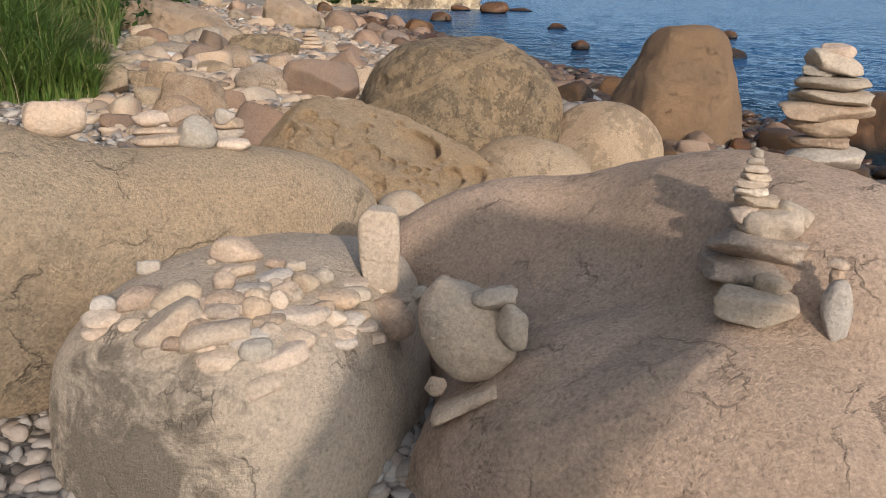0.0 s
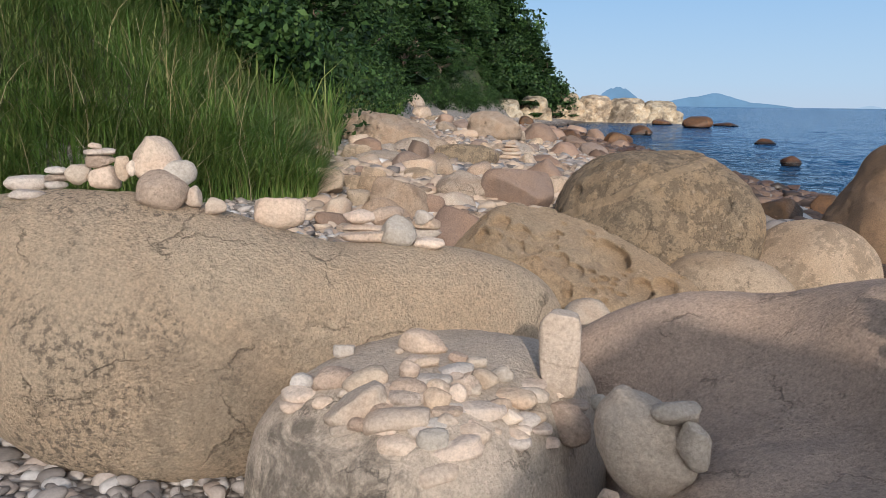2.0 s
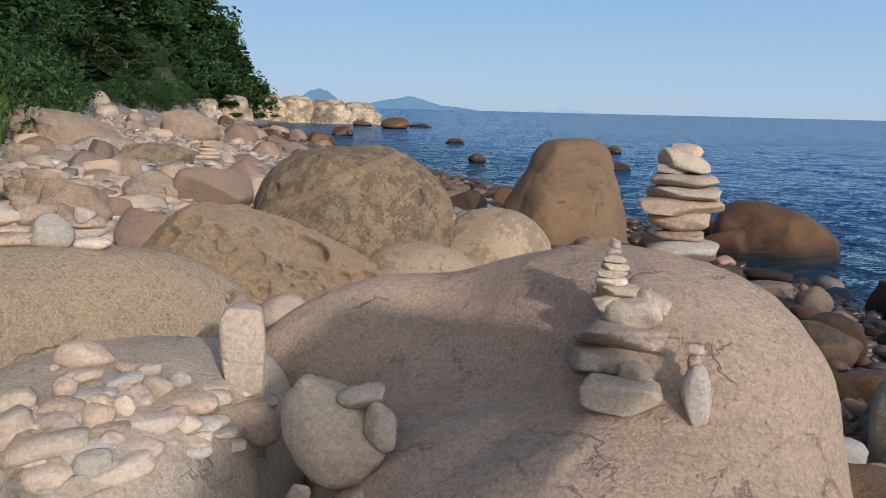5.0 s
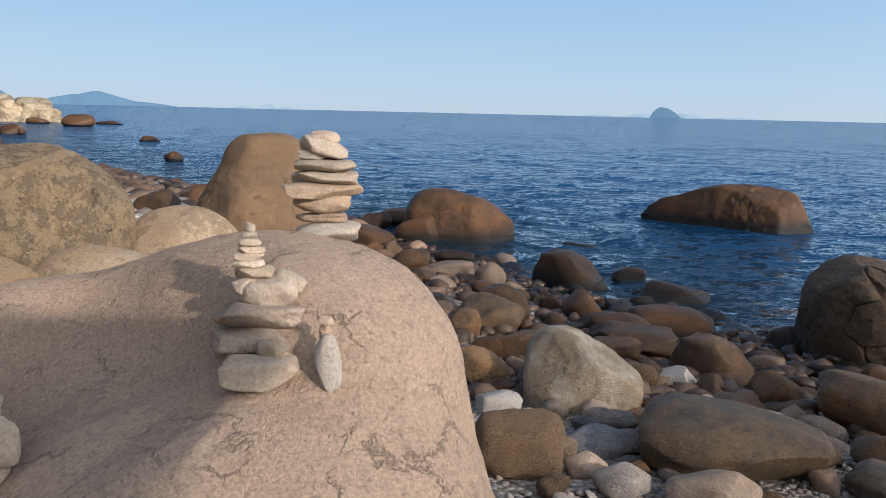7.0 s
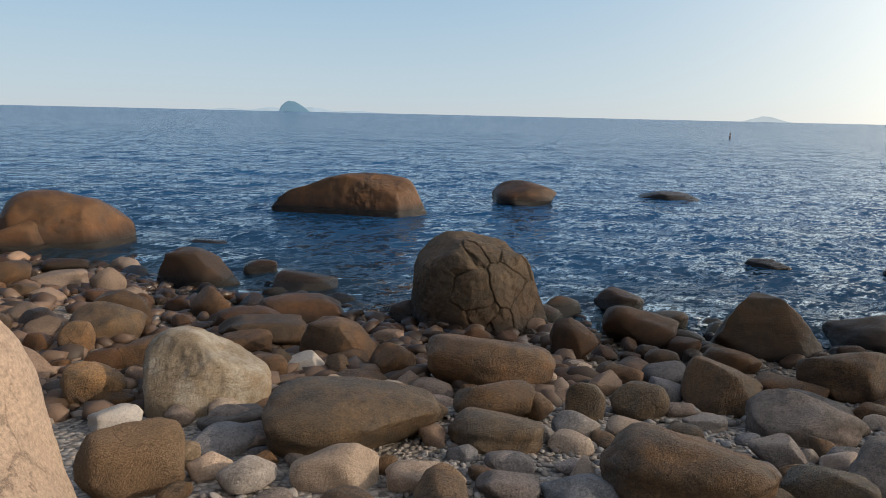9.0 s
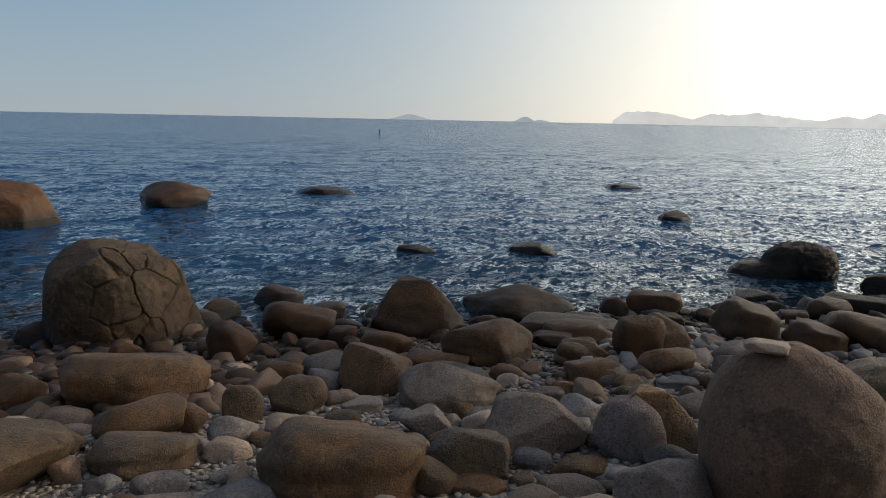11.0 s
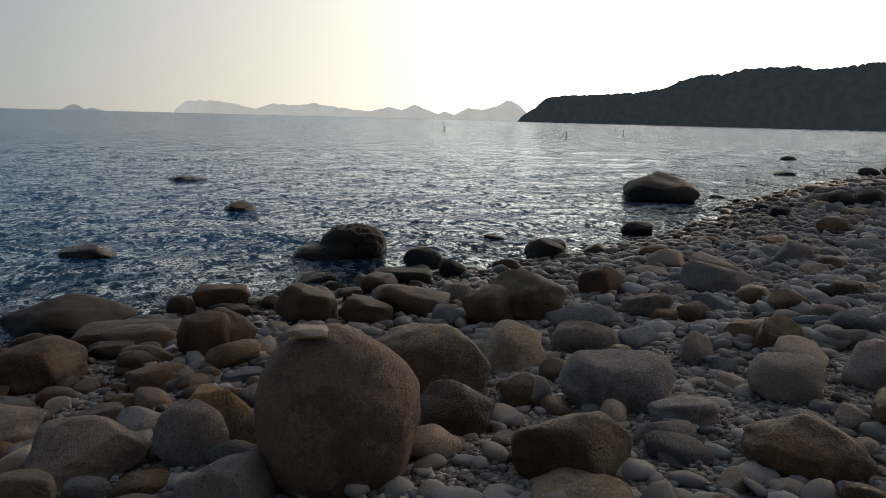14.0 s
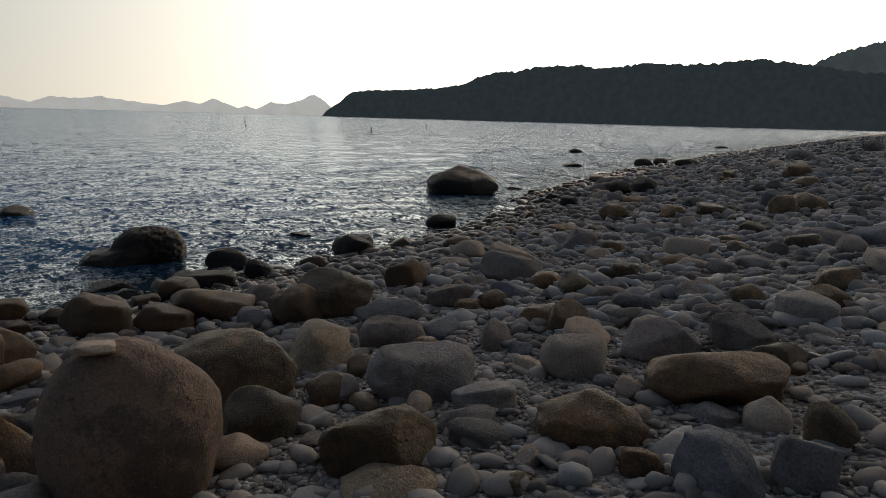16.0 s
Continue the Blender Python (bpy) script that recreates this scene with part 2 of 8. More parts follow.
        dots = ramp(n, l, vp.outputs["Distance"], [(0.12, 0.0), (0.30, 1.0)])
        flakes = ramp(n, l, noise_node(n, l, pos, 42.0, 5, 0.62, 0.3).outputs["Fac"], [(0.57, 1.0), (0.66, 0.0)])
        where = ramp(n, l, noise_node(n, l, pos, 2.2, 3).outputs["Fac"], [(0.5, 0.0), (0.56, 1.0)])
        pr = n.new("ShaderNodeMix")
        pr.data_type = "RGBA"
        l.new(where.outputs["Color"], pr.inputs[0])
        l.new(flakes.outputs["Color"], pr.inputs[6])
        l.new(dots.outputs["Color"], pr.inputs[7])
        pg = ramp(n, l, noise_node(n, l, pos, 5.0, 4, 0.6).outputs["Fac"], [(0.44, 0.0), (0.62, 1.0)])
        inv = n.new("ShaderNodeMath")
        inv.operation = "SUBTRACT"
        inv.inputs[0].default_value = 1.0
        l.new(pr.outputs[2], inv.inputs[1])
        pm = n.new("ShaderNodeMath")
        pm.operation = "MULTIPLY"
        l.new(inv.outputs[0], pm.inputs[0])
        l.new(pg.outputs["Color"], pm.inputs[1])
        pc = n.new("ShaderNodeMath")
        pc.operation = "MULTIPLY"
        l.new(pm.outputs[0], pc.inputs[0])
        pc.inputs[1].default_value = 0.5 * pits
        col = mix_node(n, l, "MIX", pc.outputs[0], col, dark)
        hp = n.new("ShaderNodeMath")
        hp.operation = "MULTIPLY_ADD"
        l.new(pm.outputs[0], hp.inputs[0])
        hp.inputs[1].default_value = -0.8 * pits
        l.new(hout, hp.inputs[2])
        hout = hp.outputs[0]
    bump = n.new("ShaderNodeBump")
    bump.inputs["Strength"].default_value = min(1.0, 0.75 * grain)
    bump.inputs["Distance"].default_value = 0.026 * grain
    l.new(hout, bump.inputs["Height"])
    l.new(bump.outputs["Normal"], bs.inputs["Normal"])
    if wet:
        # the belt that the waves wash over is darker and shiny
        sep = n.new("ShaderNodeSeparateXYZ")
        l.new(pos, sep.inputs[0])
        zz = n.new("ShaderNodeMath")
        zz.operation = "MULTIPLY_ADD"
        l.new(height.outputs["Fac"], zz.inputs[0])
        zz.inputs[1].default_value = -0.14
        l.new(sep.outputs["Z"], zz.inputs[2])
        # wider darkening up to half a metre: damp, plus backlit shade in the colour
        damp_shade = ramp(n, l, zz.outputs[0], [(0.1, 0.75), (0.5, 0.0)])
        col = mix_node(n, l, "MULTIPLY", damp_shade.outputs["Color"], col, (0.52, 0.40, 0.33))
        belt = ramp(n, l, zz.outputs[0], [(0.02, 1.0), (0.16, 0.0)])
        col = mix_node(n, l, "MIX", belt.outputs["Color"], col, tuple(c * 0.35 for c in dark))
        rr = ramp(n, l, belt.outputs["Color"], [(0.0, rough), (1.0, 0.25)])
        l.new(rr.outputs["Color"], bs.inputs["Roughness"])
    else:
        rr = ramp(n, l, height.outputs["Fac"], [(0.3, min(1, rough + 0.1)), (0.7, rough - 0.12)])
        l.new(rr.outputs["Color"], bs.inputs["Roughness"])
    l.new(col, bs.inputs["Base Color"])
    bs.inputs["Specular IOR Level"].default_value = 0.35
    return m


SANDSTONE = rock_material("buff_sandstone", (0.47, 0.352, 0.272), (0.50, 0.365, 0.268), (0.17, 0.125, 0.10), spots=0.2, spot_scale=14, cracks=0.6, pits=0.7, vary=0.0, grain=1.0, speckle=0.36)
LICHEN_ROCK = rock_material("lichen_sandstone", (0.55, 0.435, 0.31), (0.58, 0.435, 0.295), (0.085, 0.072, 0.06), spots=0.25, spot_scale=26, cracks=0.6, pits=0.5, vary=0.0, grain=1.3, speckle=0.34, patch=1.15, edge=(0.66, 0.80), lichen=0.66, stain=(-1.50, 1.72, 1.28, 0.37, 0.28))
GREY_ROCK = rock_material("grey_stained_rock", (0.48, 0.405, 0.33), (0.52, 0.425, 0.33), (0.085, 0.075, 0.06), spots=0.2, spot_scale=8, cracks=0.6, pits=0.2, vary=0.0, speckle=0.28, stain=(-1.02, 1.47, 1.08, 0.36, 0.7))
HONEY_ROCK = rock_material("honeycombed_rock", (0.47, 0.355, 0.235), (0.49, 0.345, 0.21), (0.15, 0.105, 0.065), spots=0.25, spot_scale=22, pits=0.8, vary=0.0, grain=1.5, speckle=0.4, chips=26.0)
BROWN_BOULDER = rock_material("grey_brown_boulder", (0.36, 0.275, 0.18), (0.45, 0.325, 0.20), (0.13, 0.105, 0.075), spots=0.35, spot_scale=34, cracks=0.2, pits=0.5, vary=0.05, grain=2.0, speckle=0.5, vein=(-0.421, 0.03, 0.907, 1.982, 0.042), patch=1.0, edge=(0.60, 0.74), chips=17.0)
OCHRE_BOULDER = rock_material("ochre_brown_boulder", (0.27, 0.18, 0.11), (0.32, 0.205, 0.12), (0.10, 0.07, 0.048), spots=0.25, spot_scale=14, cracks=0.2, pits=0.3, vary=0.05, grain=1.5, speckle=0.35, patch=0.5)
TAN_BOULDER = rock_material("tan_boulder", (0.54, 0.425, 0.305), (0.48, 0.355, 0.235), (0.20, 0.155, 0.11), spots=0.3, spot_scale=12, vary=0.12, speckle=0.38, pits=0.3, patch=0.9, grain=1.3, edge=(0.62, 0.80), chips=40.0)
SEA_BOULDER = rock_material("wet_brown_boulder", (0.085, 0.05, 0.026), (0.16, 0.082, 0.032), (0.035, 0.024, 0.016), spots=0.45, spot_scale=5, vary=0.4, rough=0.45, wet=True, speckle=0.35, broad_scale=2.6)
BEACH_STONE = rock_material("brown_beach_stone", (0.15, 0.10, 0.058), (0.25, 0.142, 0.063), (0.06, 0.05, 0.036), spots=0.5, spot_scale=8, vary=0.42, rough=0.5, wet=True, speckle=0.6, cracks=0.3, broad_scale=3.5)
GREY_STONE = rock_material("grey_beach_stone", (0.25, 0.23, 0.215), (0.30, 0.255, 0.225), (0.085, 0.08, 0.07), spots=0.4, spot_scale=8, vary=0.42, wet=True, speckle=0.5, broad_scale=4.0)
PINK_STONE = rock_material("pinkish_stone", (0.48, 0.385, 0.305), (0.46, 0.35, 0.265), (0.22, 0.175, 0.135), spots=0.3, spot_scale=8, vary=0.18, speckle=0.3, broad_scale=4.0)
RUBBLE_STONE = rock_material("pink_rubble_stone", (0.49, 0.395, 0.30), (0.45, 0.335, 0.235), (0.17, 0.135, 0.10), spots=0.35, spot_scale=6, vary=0.28, speckle=0.5, cracks=0.7, broad_scale=3.0, grain=1.4)
PALE_STONE = rock_material("pale_stone", (0.50, 0.43, 0.355), (0.50, 0.405, 0.32), (0.28, 0.23, 0.18), spots=0.2, spot_scale=16, vary=0.28, grain=0.7, speckle=0.2, broad_scale=6.0)
RED_STONE = rock_material("reddish_stone", (0.26, 0.19, 0.145), (0.29, 0.20, 0.14), (0.13, 0.09, 0.07), spots=0.35, spot_scale=7, vary=0.28, speckle=0.35, broad_scale=3.5)
CLIFF = rock_material("pale_cliff", (0.56, 0.48, 0.35), (0.48, 0.36, 0.22), (0.13, 0.10, 0.07), spots=0.6, spot_scale=0.9, cracks=0.9, vary=0.15, grain=2.0, speckle=0.2)
LIGHT_GREY = rock_material("light_grey_stone", (0.42, 0.365, 0.30), (0.43, 0.36, 0.285), (0.2, 0.17, 0.14), spots=0.15, spot_scale=12, vary=0.18, grain=0.7, speckle=0.2, broad_scale=6.0)
BUFF_STONE = rock_material("buff_stone", (0.47, 0.385, 0.295), (0.46, 0.345, 0.25), (0.22, 0.17, 0.125), spots=0.25, spot_scale=11, vary=0.18, grain=0.7, speckle=0.25, broad_scale=6.0)
EGG_ROCK = rock_material("mottled_red_brown_rock", (0.20, 0.135, 0.10), (0.26, 0.165, 0.115), (0.085, 0.062, 0.05), spots=0.5, spot_scale=7, cracks=0.3, pits=0.4, vary=0.0, rough=0.7, speckle=0.5, patch=0.9, broad_scale=3.0)
CRACKED_ROCK = rock_material("cracked_brown_rock", (0.12, 0.085, 0.055), (0.155, 0.102, 0.06), (0.06, 0.046, 0.032), spots=0.45, spot_scale=7, pits=0.4, vary=0.0, rough=0.75, wet=True, speckle=0.5, patch=0.8, broad_scale=2.5)
BLACK_ROCK = rock_material("black_wet_rock", (0.030, 0.026, 0.023), (0.048, 0.038, 0.030), (0.014, 0.012, 0.011), spots=0.4, spot_scale=5, vary=0.3, rough=0.5, wet=True, speckle=0.4, grain=1.5)
VEINED = rock_material("white_veined_rock", (0.27, 0.21, 0.145), (0.33, 0.24, 0.155), (0.58, 0.54, 0.47), spots=0.45, spot_scale=4, vary=0.0, speckle=0.3)


def pebble_material(name, tones=((0.0, (0.10, 0.088, 0.08)), (0.25, (0.25, 0.22, 0.20)), (0.5, (0.37, 0.335, 0.305)), (0.7, (0.33, 0.265, 0.22)), (0.85, (0.25, 0.245, 0.24)), (1.0, (0.50, 0.47, 0.445)))):
    """Shingle: every pebble its own tone, by island."""
    m, n, l, bs = nodes_of(name)
    g = n.new("ShaderNodeNewGeometry")
    col = ramp(n, l, g.outputs["Random Per Island"], tones)
    gr = noise_node(n, l, g.outputs["Position"], 70.0, 4, 0.7)
    c = mix_node(n, l, "MULTIPLY", 0.5, col.outputs["Color"], ramp(n, l, gr.outputs["Fac"], [(0.3, 0.6), (0.7, 1.25)]).outputs["Color"])
    sep = n.new("ShaderNodeSeparateXYZ")
    l.new(g.outputs["Position"], sep.inputs[0])
    # wet belt, carried higher so its colour also holds backlit shade
    belt = ramp(n, l, sep.outputs["Z"], [(0.05, 1.0), (0.5, 0.0)])
    c = mix_node(n, l, "MULTIPLY", belt.outputs["Color"], c, (0.3, 0.24, 0.2))
    l.new(c, bs.inputs["Base Color"])
    rr = ramp(n, l, belt.outputs["Color"], [(0.0, 0.8), (1.0, 0.3)])
    l.new(rr.outputs["Color"], bs.inputs["Roughness"])
    return m


def ground_material():
    m, n, l, bs = nodes_of("shingle_ground")
    pos = n.new("ShaderNodeNewGeometry").outputs["Position"]
    v = n.new("ShaderNodeTexVoronoi")
    v.inputs["Scale"].default_value = 28.0
    l.new(pos, v.inputs["Vector"])
    sepc = n.new("ShaderNodeSeparateColor")
    l.new(v.outputs["Color"], sepc.inputs[0])
    peb = ramp(n, l, sepc.outputs[0], [(0.0, (0.16, 0.14, 0.12)), (0.5, (0.34, 0.295, 0.255)), (1.0, (0.50, 0.45, 0.40))])
    # darker between the pebbles: the shade of the gaps put into the colour
    gap = ramp(n, l, v.outputs["Distance"], [(0.35, 1.0), (0.8, 0.45)])
    c = mix_node(n, l, "MULTIPLY", 1.0, peb.outputs["Color"], gap.outputs["Color"])
    sep = n.new("ShaderNodeSeparateXYZ")
    l.new(pos, sep.inputs[0])
    belt = ramp(n, l, sep.outputs["Z"], [(0.05, 1.0), (0.3, 0.0)])
    c = mix_node(n, l, "MULTIPLY", belt.outputs["Color"], c, (0.34, 0.27, 0.2))
    soil = ramp(n, l, noise_node(n, l, pos, 0.8, 6).outputs["Fac"], [(0.35, (0.035, 0.04, 0.015)), (0.65, (0.06, 0.075, 0.025))])
    mr = n.new("ShaderNodeMapRange")
    mr.inputs["From Min"].default_value, mr.inputs["From Max"].default_value = 2.0, 2.3
    l.new(sep.outputs["Z"], mr.inputs["Value"])
    c = mix_node(n, l, "MIX", mr.outputs[0], c, soil.outputs["Color"])
    l.new(c, bs.inputs["Base Color"])
    bs.inputs["Roughness"].default_value = 0.85
    b = n.new("ShaderNodeBump")
    b.inputs["Distance"].default_value = 0.02
    b.invert = True
    l.new(v.outputs["Distance"], b.inputs["Height"])
    l.new(b.outputs["Normal"], bs.inputs["Normal"])
    return m


def water_material():
    m, n, l, bs = nodes_of("sea_water")
    skin = n.new("ShaderNodeNewGeometry")
    pos = skin.outputs["Position"]
    mp = n.new("ShaderNodeMapping")
    mp.inputs["Rotation"].default_value = (0, 0, radians(58))
    mp.inputs["Scale"].default_value = (0.75, 1.3, 1.0)
    l.new(pos, mp.inputs["Vector"])
    a = noise_node(n, l, mp.outputs[0], 0.9, 4, 0.6, 0.5)
    waves = None
    for scale, lift in ((0.45, 0.22), (1.6, 0.36), (4.8, 0.50), (13.0, 0.42), (34.0, 0.20)):
        w = noise_node(n, l, mp.outputs[0], scale, 2, 0.5, 0.4)
        ctr = n.new("ShaderNodeVectorMath")
        ctr.operation = "SUBTRACT"
        l.new(w.outputs["Color"], ctr.inputs[0])
        ctr.inputs[1].default_value = (0.5, 0.5, 0.5)
        sc = n.new("ShaderNodeVectorMath")
        sc.operation = "MULTIPLY_ADD"
        l.new(ctr.outputs[0], sc.inputs[0])
        sc.inputs[1].default_value = (lift * 1.8, lift * 1.8, 0)
        if waves is None:
            sc.inputs[2].default_value = (0, 0, 0)
        else:
            l.new(waves, sc.inputs[2])
        waves = sc.outputs[0]
    # the ripples steepen as they run over the shallows
    near = n.new("ShaderNodeAttribute")
    near.attribute_name = "shallow"
    steep = ramp(n, l, near.outputs["Fac"], [(0.0, 0.50), (0.12, 0.72), (0.45, 1.0)])
    lean = n.new("ShaderNodeVectorMath")
    lean.operation = "MULTIPLY"
    l.new(waves, lean.inputs[0])
    l.new(steep.outputs["Color"], lean.inputs[1])
    tilt = n.new("ShaderNodeVectorMath")
    tilt.operation = "MULTIPLY_ADD"
    l.new(lean.outputs[0], tilt.inputs[0])
    tilt.inputs[1].default_value = (2.0, 2.0, 0.0)
    l.new(skin.outputs["Normal"], tilt.inputs[2])
    unit = n.new("ShaderNodeVectorMath")
    unit.operation = "NORMALIZE"
    l.new(tilt.outputs[0], unit.inputs[0])
    col = ramp(n, l, a.outputs["Fac"], [(0.3, (0.004, 0.045, 0.125)), (0.7, (0.007, 0.068, 0.18))])
    # over the shallows the dark stony bottom shows through
    c2 = mix_node(n, l, "MIX", near.outputs["Fac"], col.outputs["Color"], (0.014, 0.026, 0.03))
    n.remove(bs)
    depth = n.new("ShaderNodeBsdfDiffuse")
    l.new(c2, depth.inputs["Color"])
    shine = n.new("ShaderNodeBsdfGlossy")
    shine.inputs["Color"].default_value, shine.inputs["Roughness"].default_value = (0.74, 0.81, 0.88, 1), 0.08
    l.new(unit.outputs[0], shine.inputs["Normal"])
    fres = n.new("ShaderNodeFresnel")
    fres.inputs["IOR"].default_value = 1.33
    l.new(unit.outputs[0], fres.inputs["Normal"])
    both = n.new("ShaderNodeMixShader")
    l.new(fres.outputs[0], both.inputs[0])
    l.new(depth.outputs[0], both.inputs[1])
    l.new(shine.outputs[0], both.inputs[2])
    l.new(both.outputs[0], n["Material Output"].inputs["Surface"])
    return m


def foliage_material(name, a, b, c):
    m, n, l, bs = nodes_of(name)
    g = n.new("ShaderNodeNewGeometry")
    col = ramp(n, l, g.outputs["Random Per Island"], [(0.0, a), (0.55, b), (1.0, c)])
    big = noise_node(n, l, g.outputs["Position"], 0.35, 3)
    cc = mix_node(n, l, "MULTIPLY", 0.7, col.outputs["Color"], ramp(n, l, big.outputs["Fac"], [(0.35, 0.55), (0.65, 1.3)]).outputs["Color"])
    l.new(cc, bs.inputs["Base Color"])
    bs.inputs["Roughness"].default_value = 0.65
    bs.inputs["Specular IOR Level"].default_value = 0.2
    return m


def haze_glow_material(name, colour, glow, scale=0.012, contrast=0.06):
    """Land seen through kilometres of bright haze, which is put in as emitted colour."""
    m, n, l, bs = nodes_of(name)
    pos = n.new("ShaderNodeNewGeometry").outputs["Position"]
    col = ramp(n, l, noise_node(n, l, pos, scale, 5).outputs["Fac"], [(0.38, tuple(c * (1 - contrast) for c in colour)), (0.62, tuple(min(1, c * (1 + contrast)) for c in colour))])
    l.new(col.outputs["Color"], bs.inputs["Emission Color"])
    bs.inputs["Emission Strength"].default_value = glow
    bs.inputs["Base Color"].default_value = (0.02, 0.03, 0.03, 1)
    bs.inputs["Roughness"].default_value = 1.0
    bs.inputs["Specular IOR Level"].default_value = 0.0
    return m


PEBBLES = pebble_material("shingle_pebbles")
RUBBLE = pebble_material("pink_rubble", ((0.0, (0.18, 0.135, 0.10)), (0.3, (0.41, 0.32, 0.24)), (0.6, (0.47, 0.375, 0.285)), (0.8, (0.35, 0.25, 0.18)), (1.0, (0.56, 0.475, 0.38))))
GROUND = ground_material()
WATER = water_material()
GRASS = foliage_material("tall_grass", (0.045, 0.092, 0.018), (0.09, 0.16, 0.032), (0.19, 0.21, 0.07))
LEAVES = foliage_material("tree_leaves", (0.010, 0.026, 0.008), (0.024, 0.056, 0.014), (0.055, 0.10, 0.024))
# hills and islands give off their colour with the haze already mixed in
FAR_BLUE = haze_glow_material("hazy_blue_hills", (0.19, 0.33, 0.50), 1.0)
FAR_ISLET = haze_glow_material("hazy_islet", (0.16, 0.29, 0.42), 1.0)
FAR_PALE = haze_glow_material("pale_hazy_hills", (1.15, 1.22, 1.25), 1.0)

# ================= ground =================
SHORE_Y = [-400, -88, -48, -22.5, -13, -8, -4.5, -2, 0.3, 3, 5, 9, 15.6, 22.9, 56, 73, 100, 108, 116, 140, 5000]
SHORE_X = [240, 64, 41, 25.2, 18.0, 12.9, 11.2, 9.9, 8.7, 7.2, 5.4, 4.5, 3.2, -0.6, -13, -20, -22, -26, -40, -150, -9000]
BANK_Y = [-400, -20, 0, 4.8, 7.3, 9.3, 20, 53, 90, 104, 116, 140, 5000]
BANK_X = [170, -4, -8.0, -6.3, -5.0, -6.2, -12, -26, -29, -27, -42, -160, -9500]


def shore(y):
    return np.interp(y, SHORE_Y, SHORE_X)


def height(x, y):
    """Height of the ground over the sea."""
    x, y = np.asarray(x, float), np.asarray(y, float)
    m = (shore(y + 0.5) - shore(y - 0.5))
    sd = (shore(y) - x) / np.sqrt(1 + m * m)
    slope = np.interp(y, [-60, -20, -3, 3, 30], [0.17, 0.165, 0.125, 0.115, 0.10])
    z = np.where(sd > 0, slope * sd, 0.16 * sd)
    z = np.where(z > 1.15, 1.15 + 0.8 * (1 - np.exp(-(z - 1.15) / 0.8)), z)
    inl = np.interp(y, BANK_Y, BANK_X) - x
    bank = np.clip(inl, 0, None)
    steep = np.interp(y, [0, 30, 70, 100], [0.5, 0.6, 1.3, 1.6])
    z = z + np.where(y > -60, np.minimum(steep * bank, 3 + 9 * steep + 0.4 * bank), 0)
    p = np.stack([x.ravel(), y.ravel(), 0 * x.ravel()], 1)
    z = z + (0.06 * fbm(p * 0.55, 3, 5) + 0.03 * fbm(p * 2.1, 2, 8)).reshape(x.shape)
    return np.clip(z, -3.5, 60)


def grid_axis(near, far, step, grow):
    a = [0.0]
    while a[-1] < far:
        a.append(a[-1] + step)
        if a[-1] > near:
            step *= grow
    return np.array(a)


def build_ground():
    ax = grid_axis(14, 4000, 0.3, 1.12)
    xs = np.concatenate([-ax[:0:-1], ax]) + 3
    ys = np.concatenate([-ax[:0:-1], ax]) + 2
    X, Y = np.meshgrid(xs, ys)
    Z = height(X, Y)
    v = np.stack([X.ravel(), Y.ravel(), Z.ravel()], 1)
    w = len(xs)
    i = (np.arange(len(ys) - 1)[:, None] * w + np.arange(w - 1)[None]).ravel()
    f = np.stack([i, i + 1, i + w + 1, i + w], 1)
    tagged(new("ground", mesh_of("ground", v, f, [GROUND])), "grey-brown shingle beach sloping down to the sea", "beach", kind="structure")
    # the sea: small real waves that run in towards the shore, finer close by
    r = [3.5]
    while r[-1] < 4900:
        r.append(r[-1] * (1.0075 if r[-1] < 90 else 1.06))
    r, a = np.array(r), np.radians(np.arange(-170, 42.1, 0.5))
    R, A = np.meshgrid(r, a, indexing="ij")
    X, Y = 0.4 - np.sin(A) * R, np.cos(A) * R
    c, s = math.cos(radians(-58)), math.sin(radians(-58))
    U, W = (X * c + Y * s).ravel(), (-X * s + Y * c).ravel()
    Z = 0.0
    for lu, lw, amp, sd in ((2.6, 1.5, 0.034, 1), (1.0, 0.62, 0.030, 2), (0.45, 0.3, 0.016, 3)):
        Z = Z + amp * vnoise(np.stack([U / lu, W / lw, 0 * U], 1), 70 + sd) * np.clip(1.3 - R.ravel() * 0.045 / lw / 4, 0, 1)
    i = (np.arange(len(r) - 1)[:, None] * len(a) + np.arange(len(a) - 1)[None]).ravel()
    f = np.stack([i, i + len(a), i + len(a) + 1, i + 1], 1)
    me = mesh_of("water", np.stack([X.ravel(), Y.ravel(), Z], 1), f, [WATER])
    me.attributes.new("shallow", "FLOAT", "POINT").data.foreach_set("value", np.exp(np.clip(height(X, Y).ravel(), -9, 0) / 0.7).astype(np.float32))
    tagged(new("water", me), "rippled blue sea under a low sun", "sea", kind="structure")


build_ground()

# ================= rocks =================
BALL = {}


def ball(sub):
    if sub not in BALL:
        bm = bmesh.new()
        bmesh.ops.create_icosphere(bm, subdivisions=sub, radius=1.0)
        v = np.array([x.co[:] for x in bm.verts])
        f = np.array([[x.index for x in y.verts] for y in bm.faces])
        bm.free()
        BALL[sub] = (v / np.linalg.norm(v, axis=1)[:, None], f)
    return BALL[sub]


def turn(rz, ry=0.0, rx=0.0):
    return np.array(Euler((radians(rx), radians(ry), radians(rz))).to_matrix())


